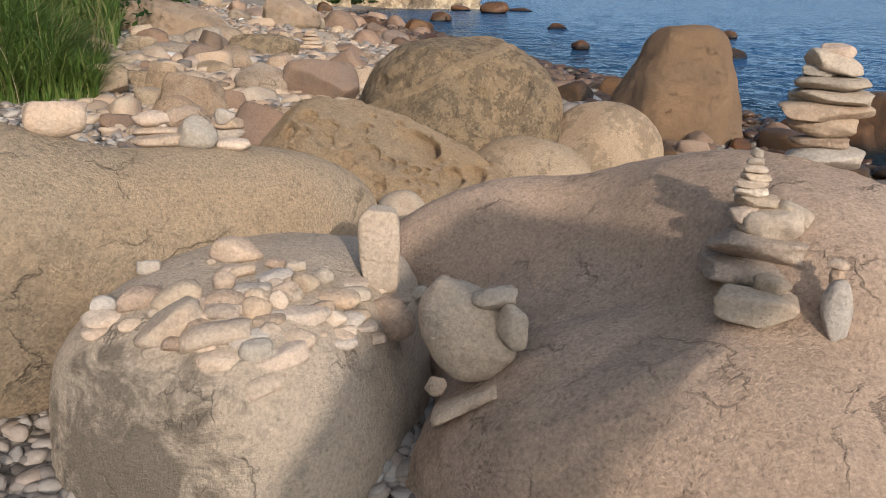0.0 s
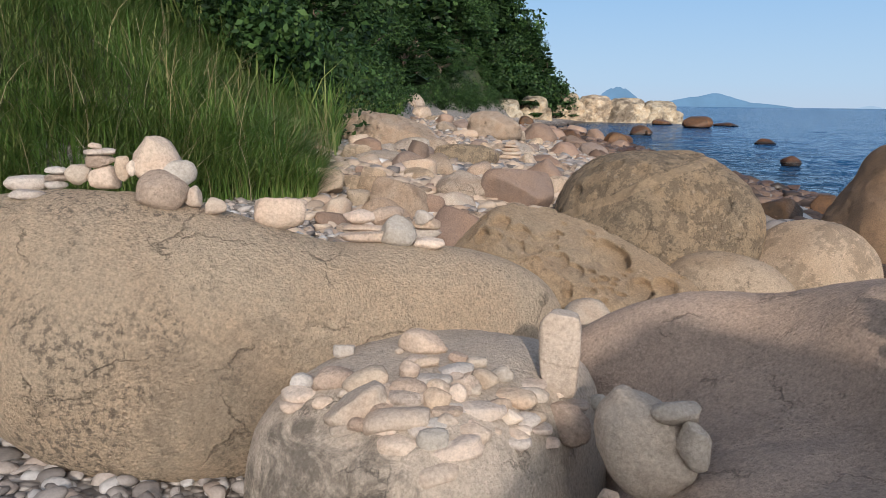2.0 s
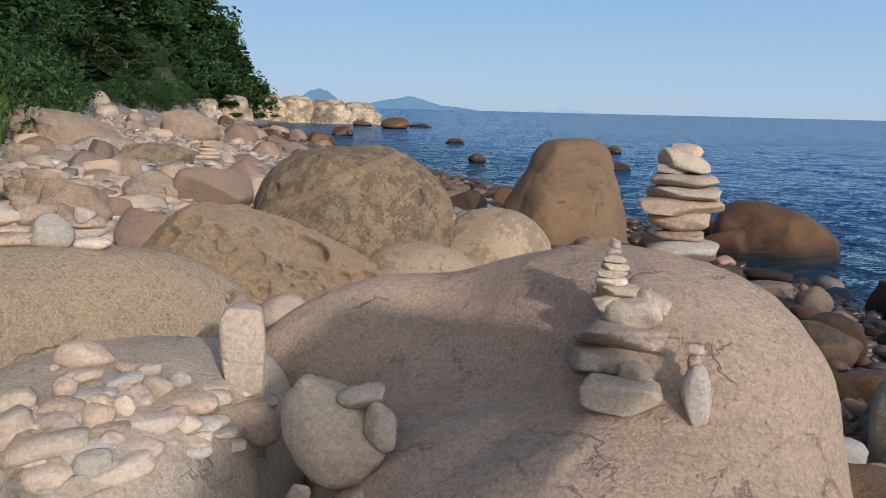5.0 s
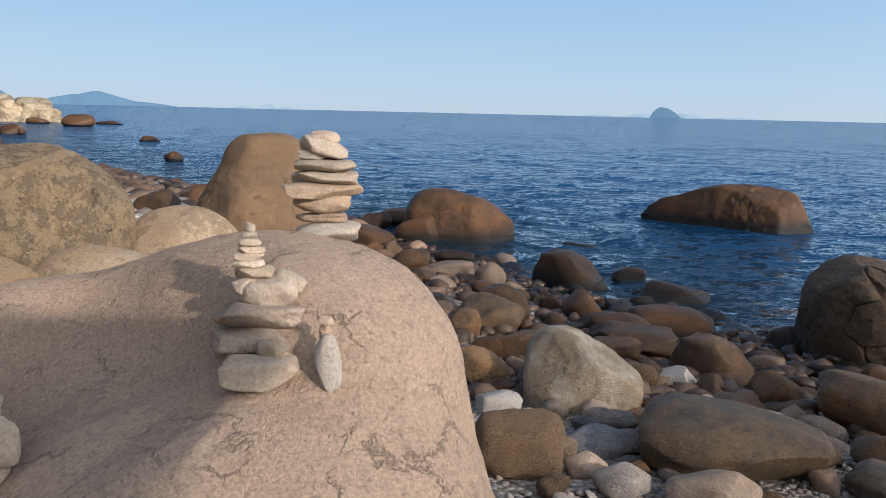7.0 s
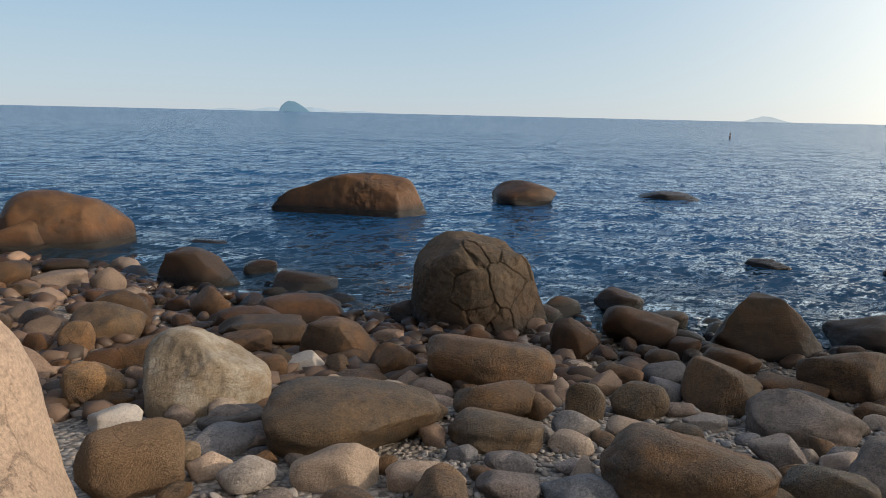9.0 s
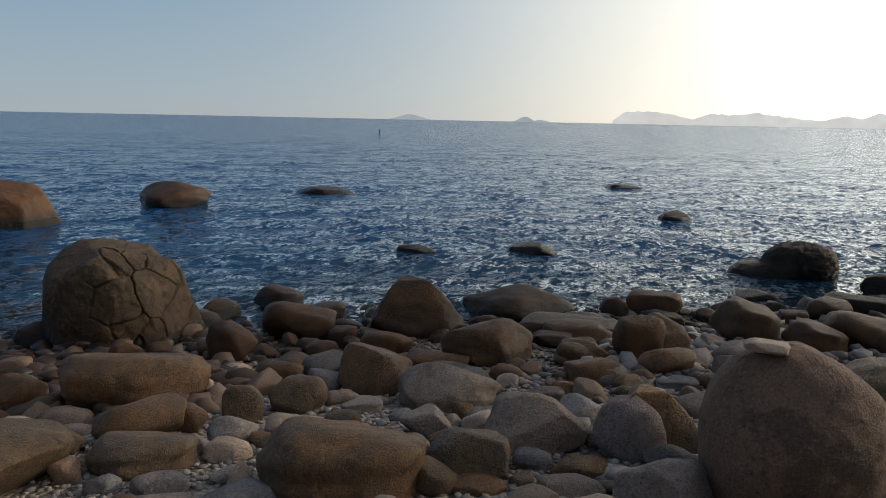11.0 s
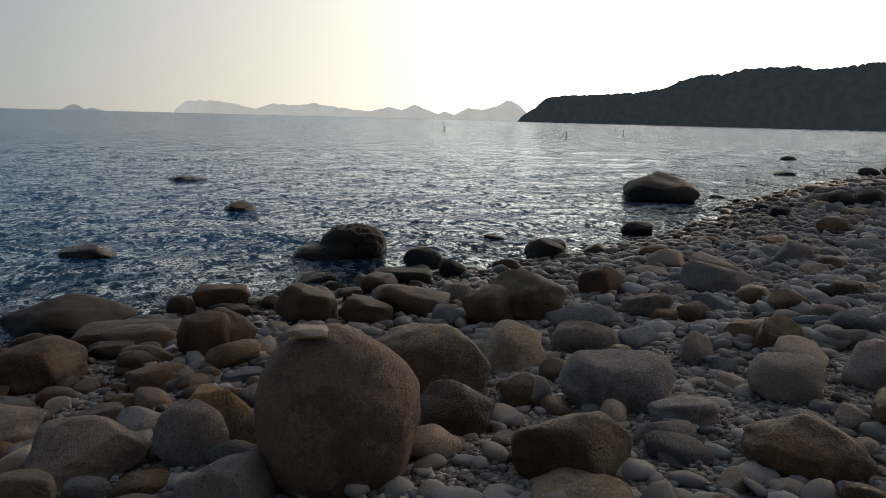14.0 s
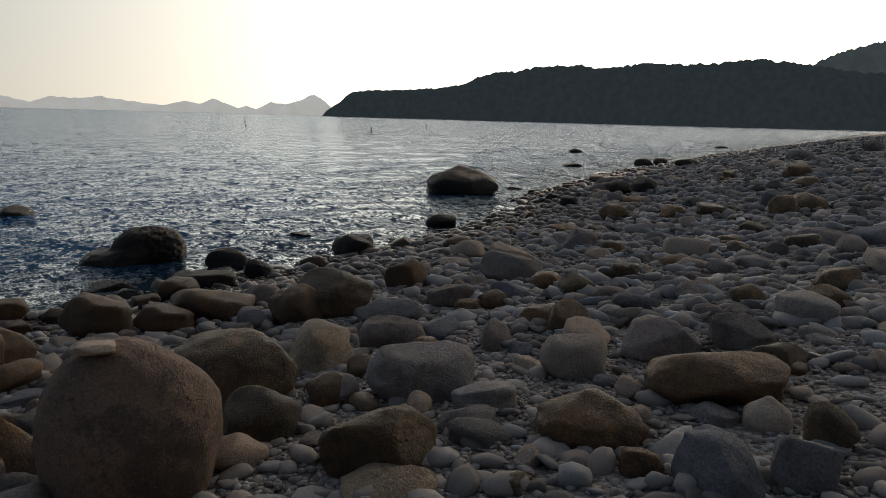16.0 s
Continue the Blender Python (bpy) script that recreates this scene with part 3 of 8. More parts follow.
def blob(p, b):
    """Distance-like value of one rounded block: (x, y, z, rx, ry, rz, yaw, power)."""
    c, r = np.array(b[:3]), np.array(b[3:6])
    yaw = b[6] if len(b) > 6 else 0.0
    power = b[7] if len(b) > 7 else 2.0
    q = np.abs((p - c) @ turn(yaw)) / r
    q = ((q ** power).sum(-1) + 1e-9) ** (1 / power)
    return (1 - 1 / q) * np.linalg.norm(p - c, axis=-1)


def smin(a, b, k):
    h = np.clip(0.5 + 0.5 * (b - a) / k, 0, 1)
    return b * (1 - h) + a * h - k * h * (1 - h)


def solid(p, blobs, k, cuts):
    d = blob(p, blobs[0])
    for b in blobs[1:]:
        d = smin(d, blob(p, b), k)
    for nx, ny, nz, off, kk in cuts:
        n = np.array((nx, ny, nz)) / math.sqrt(nx * nx + ny * ny + nz * nz)
        d = -smin(-d, -(p @ n - off), kk)
    return d


def sculpted(centre, blobs, k=0.2, cuts=(), sub=5, rough=0.02, scale=3.0, seed=1, fine=0.006, reach=3.0, wrinkle=0.0, hollows=0.0, cracked=0.0, crack_side=None, pocks=None, ridge=None, dents=(), inward=None):
    """A rock: rounded blocks melted together, shaved by planes, weathered by noise. Rays from the centre find its skin."""
    d, f = ball(sub)
    c = np.array(centre, float)
    cuts = [(nx, ny, nz, off + float(np.dot((nx, ny, nz), c) / math.sqrt(nx * nx + ny * ny + nz * nz)), kk) for nx, ny, nz, off, kk in cuts]
    lo, hi = np.zeros(len(d)), np.full(len(d), reach)
    steps = np.linspace(0.02, reach, 50)
    inside = np.zeros(len(d))
    for s in steps:
        ins = solid(c + d * s, blobs, k, cuts) < 0
        inside = np.where(ins, s, inside)
    lo, hi = inside, inside + steps[1] - steps[0]
    for _ in range(12):
        mid = (lo + hi) / 2
        ins = solid(c + d * mid[:, None], blobs, k, cuts) < 0
        lo, hi = np.where(ins, mid, lo), np.where(ins, hi, mid)
    p = c + d * lo[:, None]
    off = rough * fbm(p * scale, 5, seed) + fine * fbm(p * scale * 9, 3, seed + 31)
    if wrinkle:
        off = off - wrinkle * np.clip(ridged(p * scale * 0.8 + 0.3 * fbm(p * scale, 2, seed + 3)[:, None], 2, seed + 7) - 0.72, 0, 1)
    if hollows:
        off = off - hollows * np.clip(fbm(p * scale * 1.5 + 5.0, 2, seed + 17) * 2.2 - 0.25, 0, 1) - 0.3 * hollows * np.clip(fbm(p * scale * 4.0, 2, seed + 18) * 2.5 - 0.4, 0, 1)
    if cracked:
        rs = np.random.RandomState(seed)
        q = d + 0.045 * np.stack([fbm(d * 5, 3, seed + j) for j in range(3)], 1)
        cells = rs.normal(size=(64, 3))
        cells /= np.linalg.norm(cells, axis=1)[:, None]
        dd = np.sort(((q[:, None] - cells[None]) ** 2).sum(2), axis=1)
        gap = np.sqrt(dd[:, 1]) - np.sqrt(dd[:, 0])
        where = np.clip(fbm(d * 1.6, 2, seed + 9) * 4 + 1.2, 0, 1)
        if crack_side is not None:
            where = np.clip((d @ np.array(crack_side)) * 6 - 0.6, 0, 1)
        off = off - cracked * np.clip(1 - gap / 0.02, 0, 1) * where
    if pocks:
        # rounded cavities, each with its own width
        rs = np.random.RandomState(seed + 5)
        pit = np.zeros(len(p))
        for _ in range(pocks[0]):
            n = rs.normal(size=3) + np.array((0.0, -0.9, 0.7))
            n /= np.linalg.norm(n)
            at, rad = p[np.argmax(d @ n)], pocks[1] * rs.uniform(0.45, 1.3)
            t = np.clip(1 - np.linalg.norm((p - at) * (1.0, 1.0, 1.25), axis=1) / rad, 0, 1)
            pit = np.maximum(pit, pocks[2] * (rad / pocks[1]) * np.minimum(t * 2.6, 1))
        if inward is None:
            off = off - pit
    sunk = np.zeros(len(p)) if inward is None or not pocks else pit
    for x, y, z, rad, deep in dents:
        # a flat-floored cavity with a sharp rim
        t = np.clip(1 - np.linalg.norm((p - (x, y, z)) * (1.0, 0.6, 1.15), axis=1) / rad + 0.18 * fbm(p * 11.0, 3, seed + 77), 0, 1)
        sunk = np.maximum(sunk, deep * np.minimum(t * 6, 1))
    p = p + d * off[:, None]
    if inward is not None:
        p = p + sunk[:, None] * np.array(inward)
    if ridge:
        p[:, 2] -= behind_ridge(p, *ridge)
    return p, f


def behind_ridge(p, line, deep, wide, step):
    """A hollow scooped out behind a crest line, and a flaked-off step on the crest's near side."""
    lx, ly = np.array([q[0] for q in line]), np.array([q[1] for q in line])
    wob = 0.025 * fbm(p * 5.0, 3, 51)
    s = np.full(len(p), -9.0)
    best = np.full(len(p), 9.0)
    for k in range(len(lx) - 1):
        ax, ay, bx, by = lx[k], ly[k], lx[k + 1], ly[k + 1]
        n = math.hypot(bx - ax, by - ay)
        ux, uy = (bx - ax) / n, (by - ay) / n
        t = np.clip((p[:, 0] - ax) * ux + (p[:, 1] - ay) * uy, 0, n)
        qx, qy = p[:, 0] - ax - t * ux, p[:, 1] - ay - t * uy
        far = np.hypot(qx, qy)
        side = np.where(ux * qy - uy * qx > 0, far, -far)
        s, best = np.where(far < best, side, s), np.minimum(best, far)
    s = s + wob
    ends = np.clip((p[:, 0] - lx[0] + 0.1) / 0.2, 0, 1) * np.clip((lx[-1] + 0.12 - p[:, 0]) / 0.25, 0, 1)
    up = np.clip((p[:, 2] - 0.95) / 0.2, 0, 1)
    a = np.clip(s / wide, 0, 1)
    scoop = deep * np.clip(a / 0.28, 0, 1) ** 0.8 * (1 - np.clip((a - 0.28) / 0.72, 0, 1)) ** 1.5
    ragged = 0.06 + 0.035 * fbm(p * 9.0, 3, 53)
    flake = step * np.clip((-s - ragged) / 0.012, 0, 1) * np.clip(fbm(p * 3.0, 2, 55) * 3 + 0.9, 0, 1)
    return (scoop + flake) * ends * up


def boulder(name, centre, blobs, mat, label, category="rock", group="", **kw):
    v, f = sculpted(centre, blobs, **kw)
    c = np.array(centre, float)
    ob = new(name, mesh_of(name, v - c, f, [mat]))
    ob.location = centre
    return tagged(ob, label, category, group)


STONES = {}


def stone_mesh(kind, variant, mat, sub=3):
    """A worn beach stone of unit size: kind is round, slab, block, wedge or loaf."""
    key = (kind, variant, mat.name, sub)
    if key in STONES:
        return STONES[key]
    rs = np.random.RandomState(hash_of(kind) + variant * 7)
    d, f = ball(sub)
    power = {"round": 2.2, "slab": 3.0, "block": 3.2, "wedge": 2.3, "loaf": 2.7}[kind]
    r = 1 / ((np.abs(d) ** power).sum(1)) ** (1 / power)
    p = d * r[:, None]
    warp = np.stack([fbm(d * 0.9 + 3.1 * j, 2, variant * 5 + j) for j in range(3)], 1)
    p = p + (0.14 if kind == "loaf" else 0.24) * warp
    for _ in range({"round": 6, "slab": 6, "block": 6, "wedge": 8, "loaf": 4}[kind]):
        n = rs.normal(size=3)
        n[2] = abs(n[2]) if kind == "wedge" else n[2]
        n /= np.linalg.norm(n)
        off = rs.uniform(0.6, 0.9) if kind != "wedge" else rs.uniform(0.54, 0.85)
        over = p @ n - off
        k = {"round": 0.13, "slab": 0.06, "block": 0.09, "wedge": 0.05, "loaf": 0.16}[kind]
        push = np.where(over > k, over, np.where(over > -k, (over + k) ** 2 / (4 * k), 0))
        p = p - n * (push * 0.9)[:, None]
    p = p * (1 + 0.10 * fbm(p * 1.6 + variant, 3, variant) + 0.025 * fbm(p * 6 + variant, 3, variant + 9))[:, None]
    p = p - (p.max(0) + p.min(0)) / 2
    p = p / (p.max(0) - p.min(0)) * 2
    STONES[key] = mesh_of("stone", p, f, [mat])
    return STONES[key]


def hash_of(s):
    return sum(ord(c) * (i + 3) for i, c in enumerate(s))


def stone(x, y, z, w, d, h, yaw=0.0, kind="round", mat=None, name="stone", label="", group="", tilt=(0, 0), var=None, sub=3):
    """A stone with full width w, depth d, height h whose middle is at x, y, z."""
    stone.count += 1
    v = stone.count % 9 if var is None else var
    ob = new(name, stone_mesh(kind, v, mat or BEACH_STONE, sub))
    ob.location = (x, y, z)
    ob.rotation_euler = (radians(tilt[0]), radians(tilt[1]), radians(yaw))
    ob.scale = (w / 2, d / 2, h / 2)
    return tagged(ob, label, "stone", group)


stone.count = 0

# ---- the three great foreground rocks ----
boulder("sandstone_rock", (0.35, 2.2, 0.75), [
    (0.640, 2.338, 1.153, 0.403, 0.646, 0.585, 35.2, 2.62),
    (0.060, 2.746, 0.751, 0.930, 0.342, 0.802, -5.7, 2.12),
    (0.417, 1.827, 0.707, 0.805, 0.574, 0.696, -11.6, 2.18),
    (0.190, 2.509, 0.735, 0.581, 0.530, 0.650, -0.8, 2.19)], SANDSTONE,
    "huge smooth pinkish-buff sandstone rock carrying stone cairns", k=0.25, sub=8, rough=0.02, scale=2.2, seed=3, fine=0.004, wrinkle=0.014,
    ridge=(((-0.24, 1.62), (-0.10, 1.58), (0.10, 1.57), (0.28, 1.655), (0.42, 1.80), (0.52, 1.98)), 0.035, 0.5, 0.018))
boulder("lichened_boulder", (-1.75, 2.1, 1.3), [
    (-2.141, 1.836, 1.434, 0.799, 0.348, 0.455, 20.6, 2.20),
    (-1.447, 2.230, 1.272, 1.022, 0.313, 0.419, 46.8, 2.36)], LICHEN_ROCK,
    "huge rounded buff boulder with dark lichen patches", k=0.25, sub=7, rough=0.022, scale=2.0, seed=5, fine=0.004)
boulder("pebble_topped_rock", (-0.88, 2.05, 0.9), [
    (-0.900, 2.072, 0.970, 0.471, 0.613, 0.454, -5.9, 3.23),
    (-0.88, 2.07, 0.72, 0.45, 0.60, 0.45, -5.9, 3.2)], GREY_ROCK,
    "grey flat-topped rock with a dark stained front", k=0.15, sub=7, rough=0.02, scale=2.4, seed=9, fine=0.004)
boulder("wedged_stone", (-0.864, 3.99, 0.99), [
    (-0.84, 3.99, 0.97, 0.145, 0.13, 0.165, 15.0, 2.5)], BUFF_STONE,
    "pale buff stone wedged between the great rocks", cuts=[(0.5, -0.6, 0.6, 0.13, 0.02), (-0.3, -0.4, 0.85, 0.14, 0.02)], k=0.1, sub=4, rough=0.02, scale=5.0, seed=71)
# ---- boulders behind them ----
boulder("striped_boulder", (-1.0, 7.65, 0.9), [
    (-1.011, 7.646, 0.949, 0.994, 1.199, 0.822, 19.7, 2.40)], BROWN_BOULDER,
    "huge grey-brown rounded boulder with a pale vein", cuts=[(-0.5, -0.75, 0.45, 1.0, 0.15), (0.5, -0.8, 0.3, 1.02, 0.15)], k=0.2, sub=7, rough=0.06, scale=1.6, seed=11, fine=0.016, pocks=(60, 0.09, 0.035), wrinkle=0.03)
boulder("tall_shore_boulder", (1.63, 11.25, 0.5), [
    (1.60, 11.154, 0.32, 0.95, 0.987, 0.90, 2.4, 2.5),
    (1.72, 11.389, 1.00, 0.63, 0.58, 0.765, 0.3, 3.2)], OCHRE_BOULDER,
    "tall brown boulder standing on the shore", cuts=[(0.75, -0.6, 0.25, 0.88, 0.1), (-0.75, -0.35, 0.5, 0.86, 0.08), (0.1, -0.75, 0.55, 0.98, 0.1)], wrinkle=0.06, k=0.38, sub=6, rough=0.07, scale=1.4, seed=13, fine=0.016)
boulder("honeycombed_rock", (-1.2, 4.95, 0.75), [
    (-1.18, 4.98, 0.72, 0.90, 0.52, 0.80, -12.0, 3.6)], HONEY_ROCK,
    "long ochre rock eaten into honeycomb hollows", cuts=[(0.34, -0.22, 0.91, 0.46, 0.04), (-0.65, -0.3, 0.7, 0.86, 0.08), (0.10, -0.93, 0.35, 0.52, 0.06), (0.80, -0.5, 0.3, 0.66, 0.05)], k=0.25, sub=7, rough=0.03, scale=3.2, seed=15, fine=0.009, hollows=0.03, pocks=(120, 0.032, 0.045), inward=(-0.05, 0.82, -0.55),
    dents=((-1.01, 5.14, 1.18, 0.12, 0.12), (-0.92, 5.13, 1.14, 0.13, 0.13), (-0.66, 4.85, 1.04, 0.1, 0.09), (-0.54, 5.01, 1.01, 0.09, 0.08), (-1.09, 5.13, 1.23, 0.07, 0.06), (-1.67, 4.85, 1.39, 0.075, 0.08), (-1.51, 4.85, 1.33, 0.065, 0.07), (-1.74, 4.72, 1.32, 0.075, 0.08),
        (-1.41, 4.74, 1.24, 0.07, 0.07), (-1.24, 4.74, 1.18, 0.1, 0.06), (-1.34, 4.98, 1.30, 0.06, 0.05), (-1.51, 4.69, 1.28, 0.07, 0.07), (-1.64, 4.66, 1.32, 0.06, 0.07), (-1.58, 4.78, 1.37, 0.05, 0.06), (-1.39, 4.85, 1.29, 0.06, 0.06), (-1.34, 4.56, 1.17, 0.08, 0.05), (-1.10, 4.67, 1.16, 0.09, 0.05)))
boulder("low_tan_boulder", (-0.231, 6.555, 0.65), [
    (-0.231, 6.555, 0.621, 0.555, 0.353, 0.381, -10.8, 2.08)], TAN_BOULDER,
    "low smooth tan boulder behind the sandstone", cuts=[(0.3, -0.6, 0.75, 0.55, 0.06)], k=0.2, sub=5, rough=0.03, scale=2.0, seed=17)
boulder("round_tan_boulder", (0.457, 7.497, 0.66), [
    (0.457, 7.497, 0.664, 0.597, 0.487, 0.543, 1.3, 2.10)], TAN_BOULDER,
    "rounded tan boulder with a darker flank", cuts=[(-0.5, -0.5, 0.7, 0.47, 0.08), (0.6, -0.6, 0.45, 0.48, 0.08)], k=0.2, sub=5, rough=0.04, scale=2.0, seed=19)
boulder("egg_boulder", (3.57, -0.69, 0.9), [
    (3.575, -0.695, 0.86, 0.345, 0.34, 0.34, 20.0, 2.3),
    (3.545, -0.665, 1.03, 0.26, 0.26, 0.235, 20.0, 2.1)], EGG_ROCK,
    "egg-shaped brown boulder standing on the beach", cuts=[(-0.7, 0.35, 0.55, 0.335, 0.06), (-0.4, -0.85, -0.2, 0.33, 0.05), (0.2, -0.6, 0.75, 0.33, 0.06)], k=0.15, sub=6, rough=0.03, scale=2.4, seed=21, fine=0.006)
boulder("cracked_boulder", (6.25, 4.62, 0.42), [
    (6.28, 4.60, 0.30, 0.70, 0.62, 0.62, -33.0, 4.0)], CRACKED_ROCK,
    "big brown boulder split by a net of deep cracks", cuts=[(0.80, -0.5, 0.35, 0.475, 0.06), (0.2, -0.2, 0.96, 0.44, 0.08), (-0.5, 0.3, 0.8, 0.56, 0.10), (-0.260, -0.487, 0.840, 0.56, 0.08), (-0.972, -0.024, 0.100, 0.62, 0.08), (0.022, -0.969, 0.250, 0.50, 0.06)], k=0.2, sub=7, rough=0.05, scale=2.2, seed=24, fine=0.012, cracked=0.05, crack_side=(0.09, -0.95, 0.25))
boulder("great_sea_rock", (11.49, 12.01, 0.2), [
    (11.40, 12.07, -0.02, 1.32, 0.80, 0.82, -33.0, 2.5),
    (10.65, 12.56, 0.00, 1.30, 0.70, 0.58, -33.0, 2.4),
    (11.55, 11.50, -0.05, 0.75, 0.85, 0.80, -33.0, 2.6),
    (10.10, 12.91, -0.05, 0.70, 0.5, 0.32, -33.0, 2.3)], SEA_BOULDER,
    "long dark brown rock rising from the sea", cuts=[(-0.87, -0.45, 0.22, 0.60, 0.04), (0.12, -0.95, 0.27, 0.93, 0.04), (-0.163, -0.431, 0.880, 0.62, 0.08), (0.7, -0.6, 0.4, 0.98, 0.06)], k=0.3, sub=6, rough=0.07, scale=1.2, seed=25, fine=0.02)
boulder("twin_humped_rock", (5.1, 11.95, 0.2), [
    (4.80, 12.15, 0.18, 0.62, 0.62, 0.66, -20.0, 2.4),
    (5.45, 11.75, 0.08, 0.56, 0.60, 0.60, -20.0, 2.4)], SEA_BOULDER,
    "dark brown two-humped rock standing in the shallows", cuts=[(-0.55, -0.7, 0.45, 0.62, 0.08), (0.3, -0.85, 0.4, 0.62, 0.08), (0.5, -0.2, 0.8, 0.60, 0.06)], k=0.3, sub=6, rough=0.06, scale=1.6, seed=67, fine=0.012)
boulder("black_sea_rock", (12.0, -2.1, 0.1), [
    (12.05, -2.0, 0.1, 0.48, 0.42, 0.34, -99.0, 3.2),
    (11.95, -1.45, -0.02, 0.42, 0.3, 0.22, -99.0, 2.6)], BLACK_ROCK,
    "blocky black rock at the edge of the sea", k=0.15, sub=5, rough=0.11, scale=3.0, seed=27, fine=0.03, wrinkle=0.08)
boulder("white_veined_rock", (2.72, 3.85, 0.5), [
    (2.72, 3.86, 0.46, 0.36, 0.30, 0.34, -30.0, 3.4)], VEINED,
    "angular grey-brown rock streaked with white", cuts=[(0.45, -0.25, 0.80, 0.21, 0.04), (-0.72, -0.30, 0.62, 0.27, 0.05), (-0.1, -0.9, 0.25, 0.29, 0.05)], k=0.2, sub=6, rough=0.04, scale=3.0, seed=29, fine=0.006)
boulder("pink_outcrop", (-8.1, 15.2, 1.0), [
    (-8.35, 15.2, 0.95, 1.30, 0.9, 0.98, -8.0, 4.5),
    (-7.2, 15.0, 0.7, 0.9, 0.8, 0.75, -20.0, 4.0)], RUBBLE_STONE,
    "broken pinkish rock outcrop rising beside the grass", cuts=[(0.42, -0.2, 0.88, 0.92, 0.06), (-0.2, -0.85, 0.45, 0.85, 0.05), (0.55, -0.75, 0.35, 0.95, 0.06), (-0.8, -0.4, 0.45, 1.25, 0.06)], k=0.2, sub=6, rough=0.12, scale=1.6, seed=61, fine=0.03, wrinkle=0.12, cracked=0.06)
# ---- stones leaning where the rocks meet ----
boulder("bear_shaped_stone", (-0.215, 1.885, 1.30), [
    (-0.278, 1.885, 1.352, 0.070, 0.075, 0.078, 18.0, 2.6),
    (-0.252, 1.890, 1.400, 0.062, 0.06, 0.045, 18.0, 2.4),
    (-0.279, 1.880, 1.443, 0.020, 0.03, 0.018, 18.0, 2.4),
    (-0.215, 1.880, 1.312, 0.105, 0.09, 0.098, 18.0, 2.8),
    (-0.190, 1.875, 1.255, 0.092, 0.085, 0.076, 18.0, 2.6),
    (-0.125, 1.870, 1.272, 0.048, 0.06, 0.036, 18.0, 2.3),
    (-0.212, 1.890, 1.365, 0.055, 0.06, 0.055, 18.0, 2.6)], LIGHT_GREY,
    "smooth grey bear-shaped stone leaning between the rocks", "stone", k=0.035, sub=6, rough=0.010, scale=6.0, seed=33, fine=0.003, reach=1.0)
boulder("upright_slab", (-0.515, 2.11, 1.45), [
    (-0.515, 2.11, 1.455, 0.062, 0.045, 0.142, 14.0, 5.0)], LIGHT_GREY,
    "pale upright slab standing on the grey rock", "stone", cuts=[(-0.75, 0, 0.65, 0.108, 0.006), (0.15, 0, 1, 0.132, 0.006), (0.45, -0.85, 0.1, 0.05, 0.006), (-0.95, -0.2, -0.22, 0.06, 0.008)], k=0.05, sub=6, rough=0.010, scale=8.0, seed=35, fine=0.003, reach=1.0)


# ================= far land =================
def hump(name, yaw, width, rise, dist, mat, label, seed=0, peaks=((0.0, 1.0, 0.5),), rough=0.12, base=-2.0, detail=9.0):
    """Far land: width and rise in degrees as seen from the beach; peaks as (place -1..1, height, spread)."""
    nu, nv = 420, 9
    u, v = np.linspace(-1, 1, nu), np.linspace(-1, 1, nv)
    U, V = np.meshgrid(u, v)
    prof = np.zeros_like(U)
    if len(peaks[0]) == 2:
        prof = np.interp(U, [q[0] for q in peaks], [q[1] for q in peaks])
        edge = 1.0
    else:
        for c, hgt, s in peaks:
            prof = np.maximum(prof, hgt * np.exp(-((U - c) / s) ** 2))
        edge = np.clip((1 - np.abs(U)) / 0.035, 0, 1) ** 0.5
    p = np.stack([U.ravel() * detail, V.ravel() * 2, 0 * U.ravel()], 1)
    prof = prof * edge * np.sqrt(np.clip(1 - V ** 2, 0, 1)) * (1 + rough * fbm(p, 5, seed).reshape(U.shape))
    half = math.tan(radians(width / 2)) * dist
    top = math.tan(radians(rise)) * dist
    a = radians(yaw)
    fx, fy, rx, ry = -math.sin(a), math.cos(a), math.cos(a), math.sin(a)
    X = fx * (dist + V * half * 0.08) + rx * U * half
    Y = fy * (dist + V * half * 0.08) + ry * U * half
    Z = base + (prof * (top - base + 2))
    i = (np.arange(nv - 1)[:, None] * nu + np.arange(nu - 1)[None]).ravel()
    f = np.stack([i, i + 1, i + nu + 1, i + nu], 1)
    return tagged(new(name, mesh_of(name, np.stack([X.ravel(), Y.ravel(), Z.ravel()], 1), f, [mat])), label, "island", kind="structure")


def ring(name, place, r, thick, mat, label, tilt):
    """A little iron eye let into the rock."""
    bm = bmesh.new()
    rows = []
    for i in range(28):
        a = 2 * math.pi * i / 28
        rows.append([bm.verts.new(((r + thick * math.cos(q)) * math.cos(a), thick * math.sin(q), (r + thick * math.cos(q)) * math.sin(a))) for q in (0, 1.05, 2.09, 3.14, 4.19, 5.24)])
    for i in range(28):
        for k in range(6):
            bm.faces.new((rows[i][k], rows[i][(k + 1) % 6], rows[(i + 1) % 28][(k + 1) % 6], rows[(i + 1) % 28][k]))
    me = bpy.data.meshes.new(name)
    bm.to_mesh(me)
    bm.free()
    me.materials.append(mat)
    ob = new(name, me)
    ob.location, ob.rotation_euler = place, tilt
    return tagged(ob, label, "ring")


IRON, inn, ill, ibs = nodes_of("rusty_iron")
ill.new(ramp(inn, ill, noise_node(inn, ill, inn.new("ShaderNodeNewGeometry").outputs["Position"], 120.0, 4).outputs["Fac"], [(0.3, (0.03, 0.02, 0.015)), (0.7, (0.10, 0.05, 0.025))]).outputs["Color"], ibs.inputs["Base Color"])
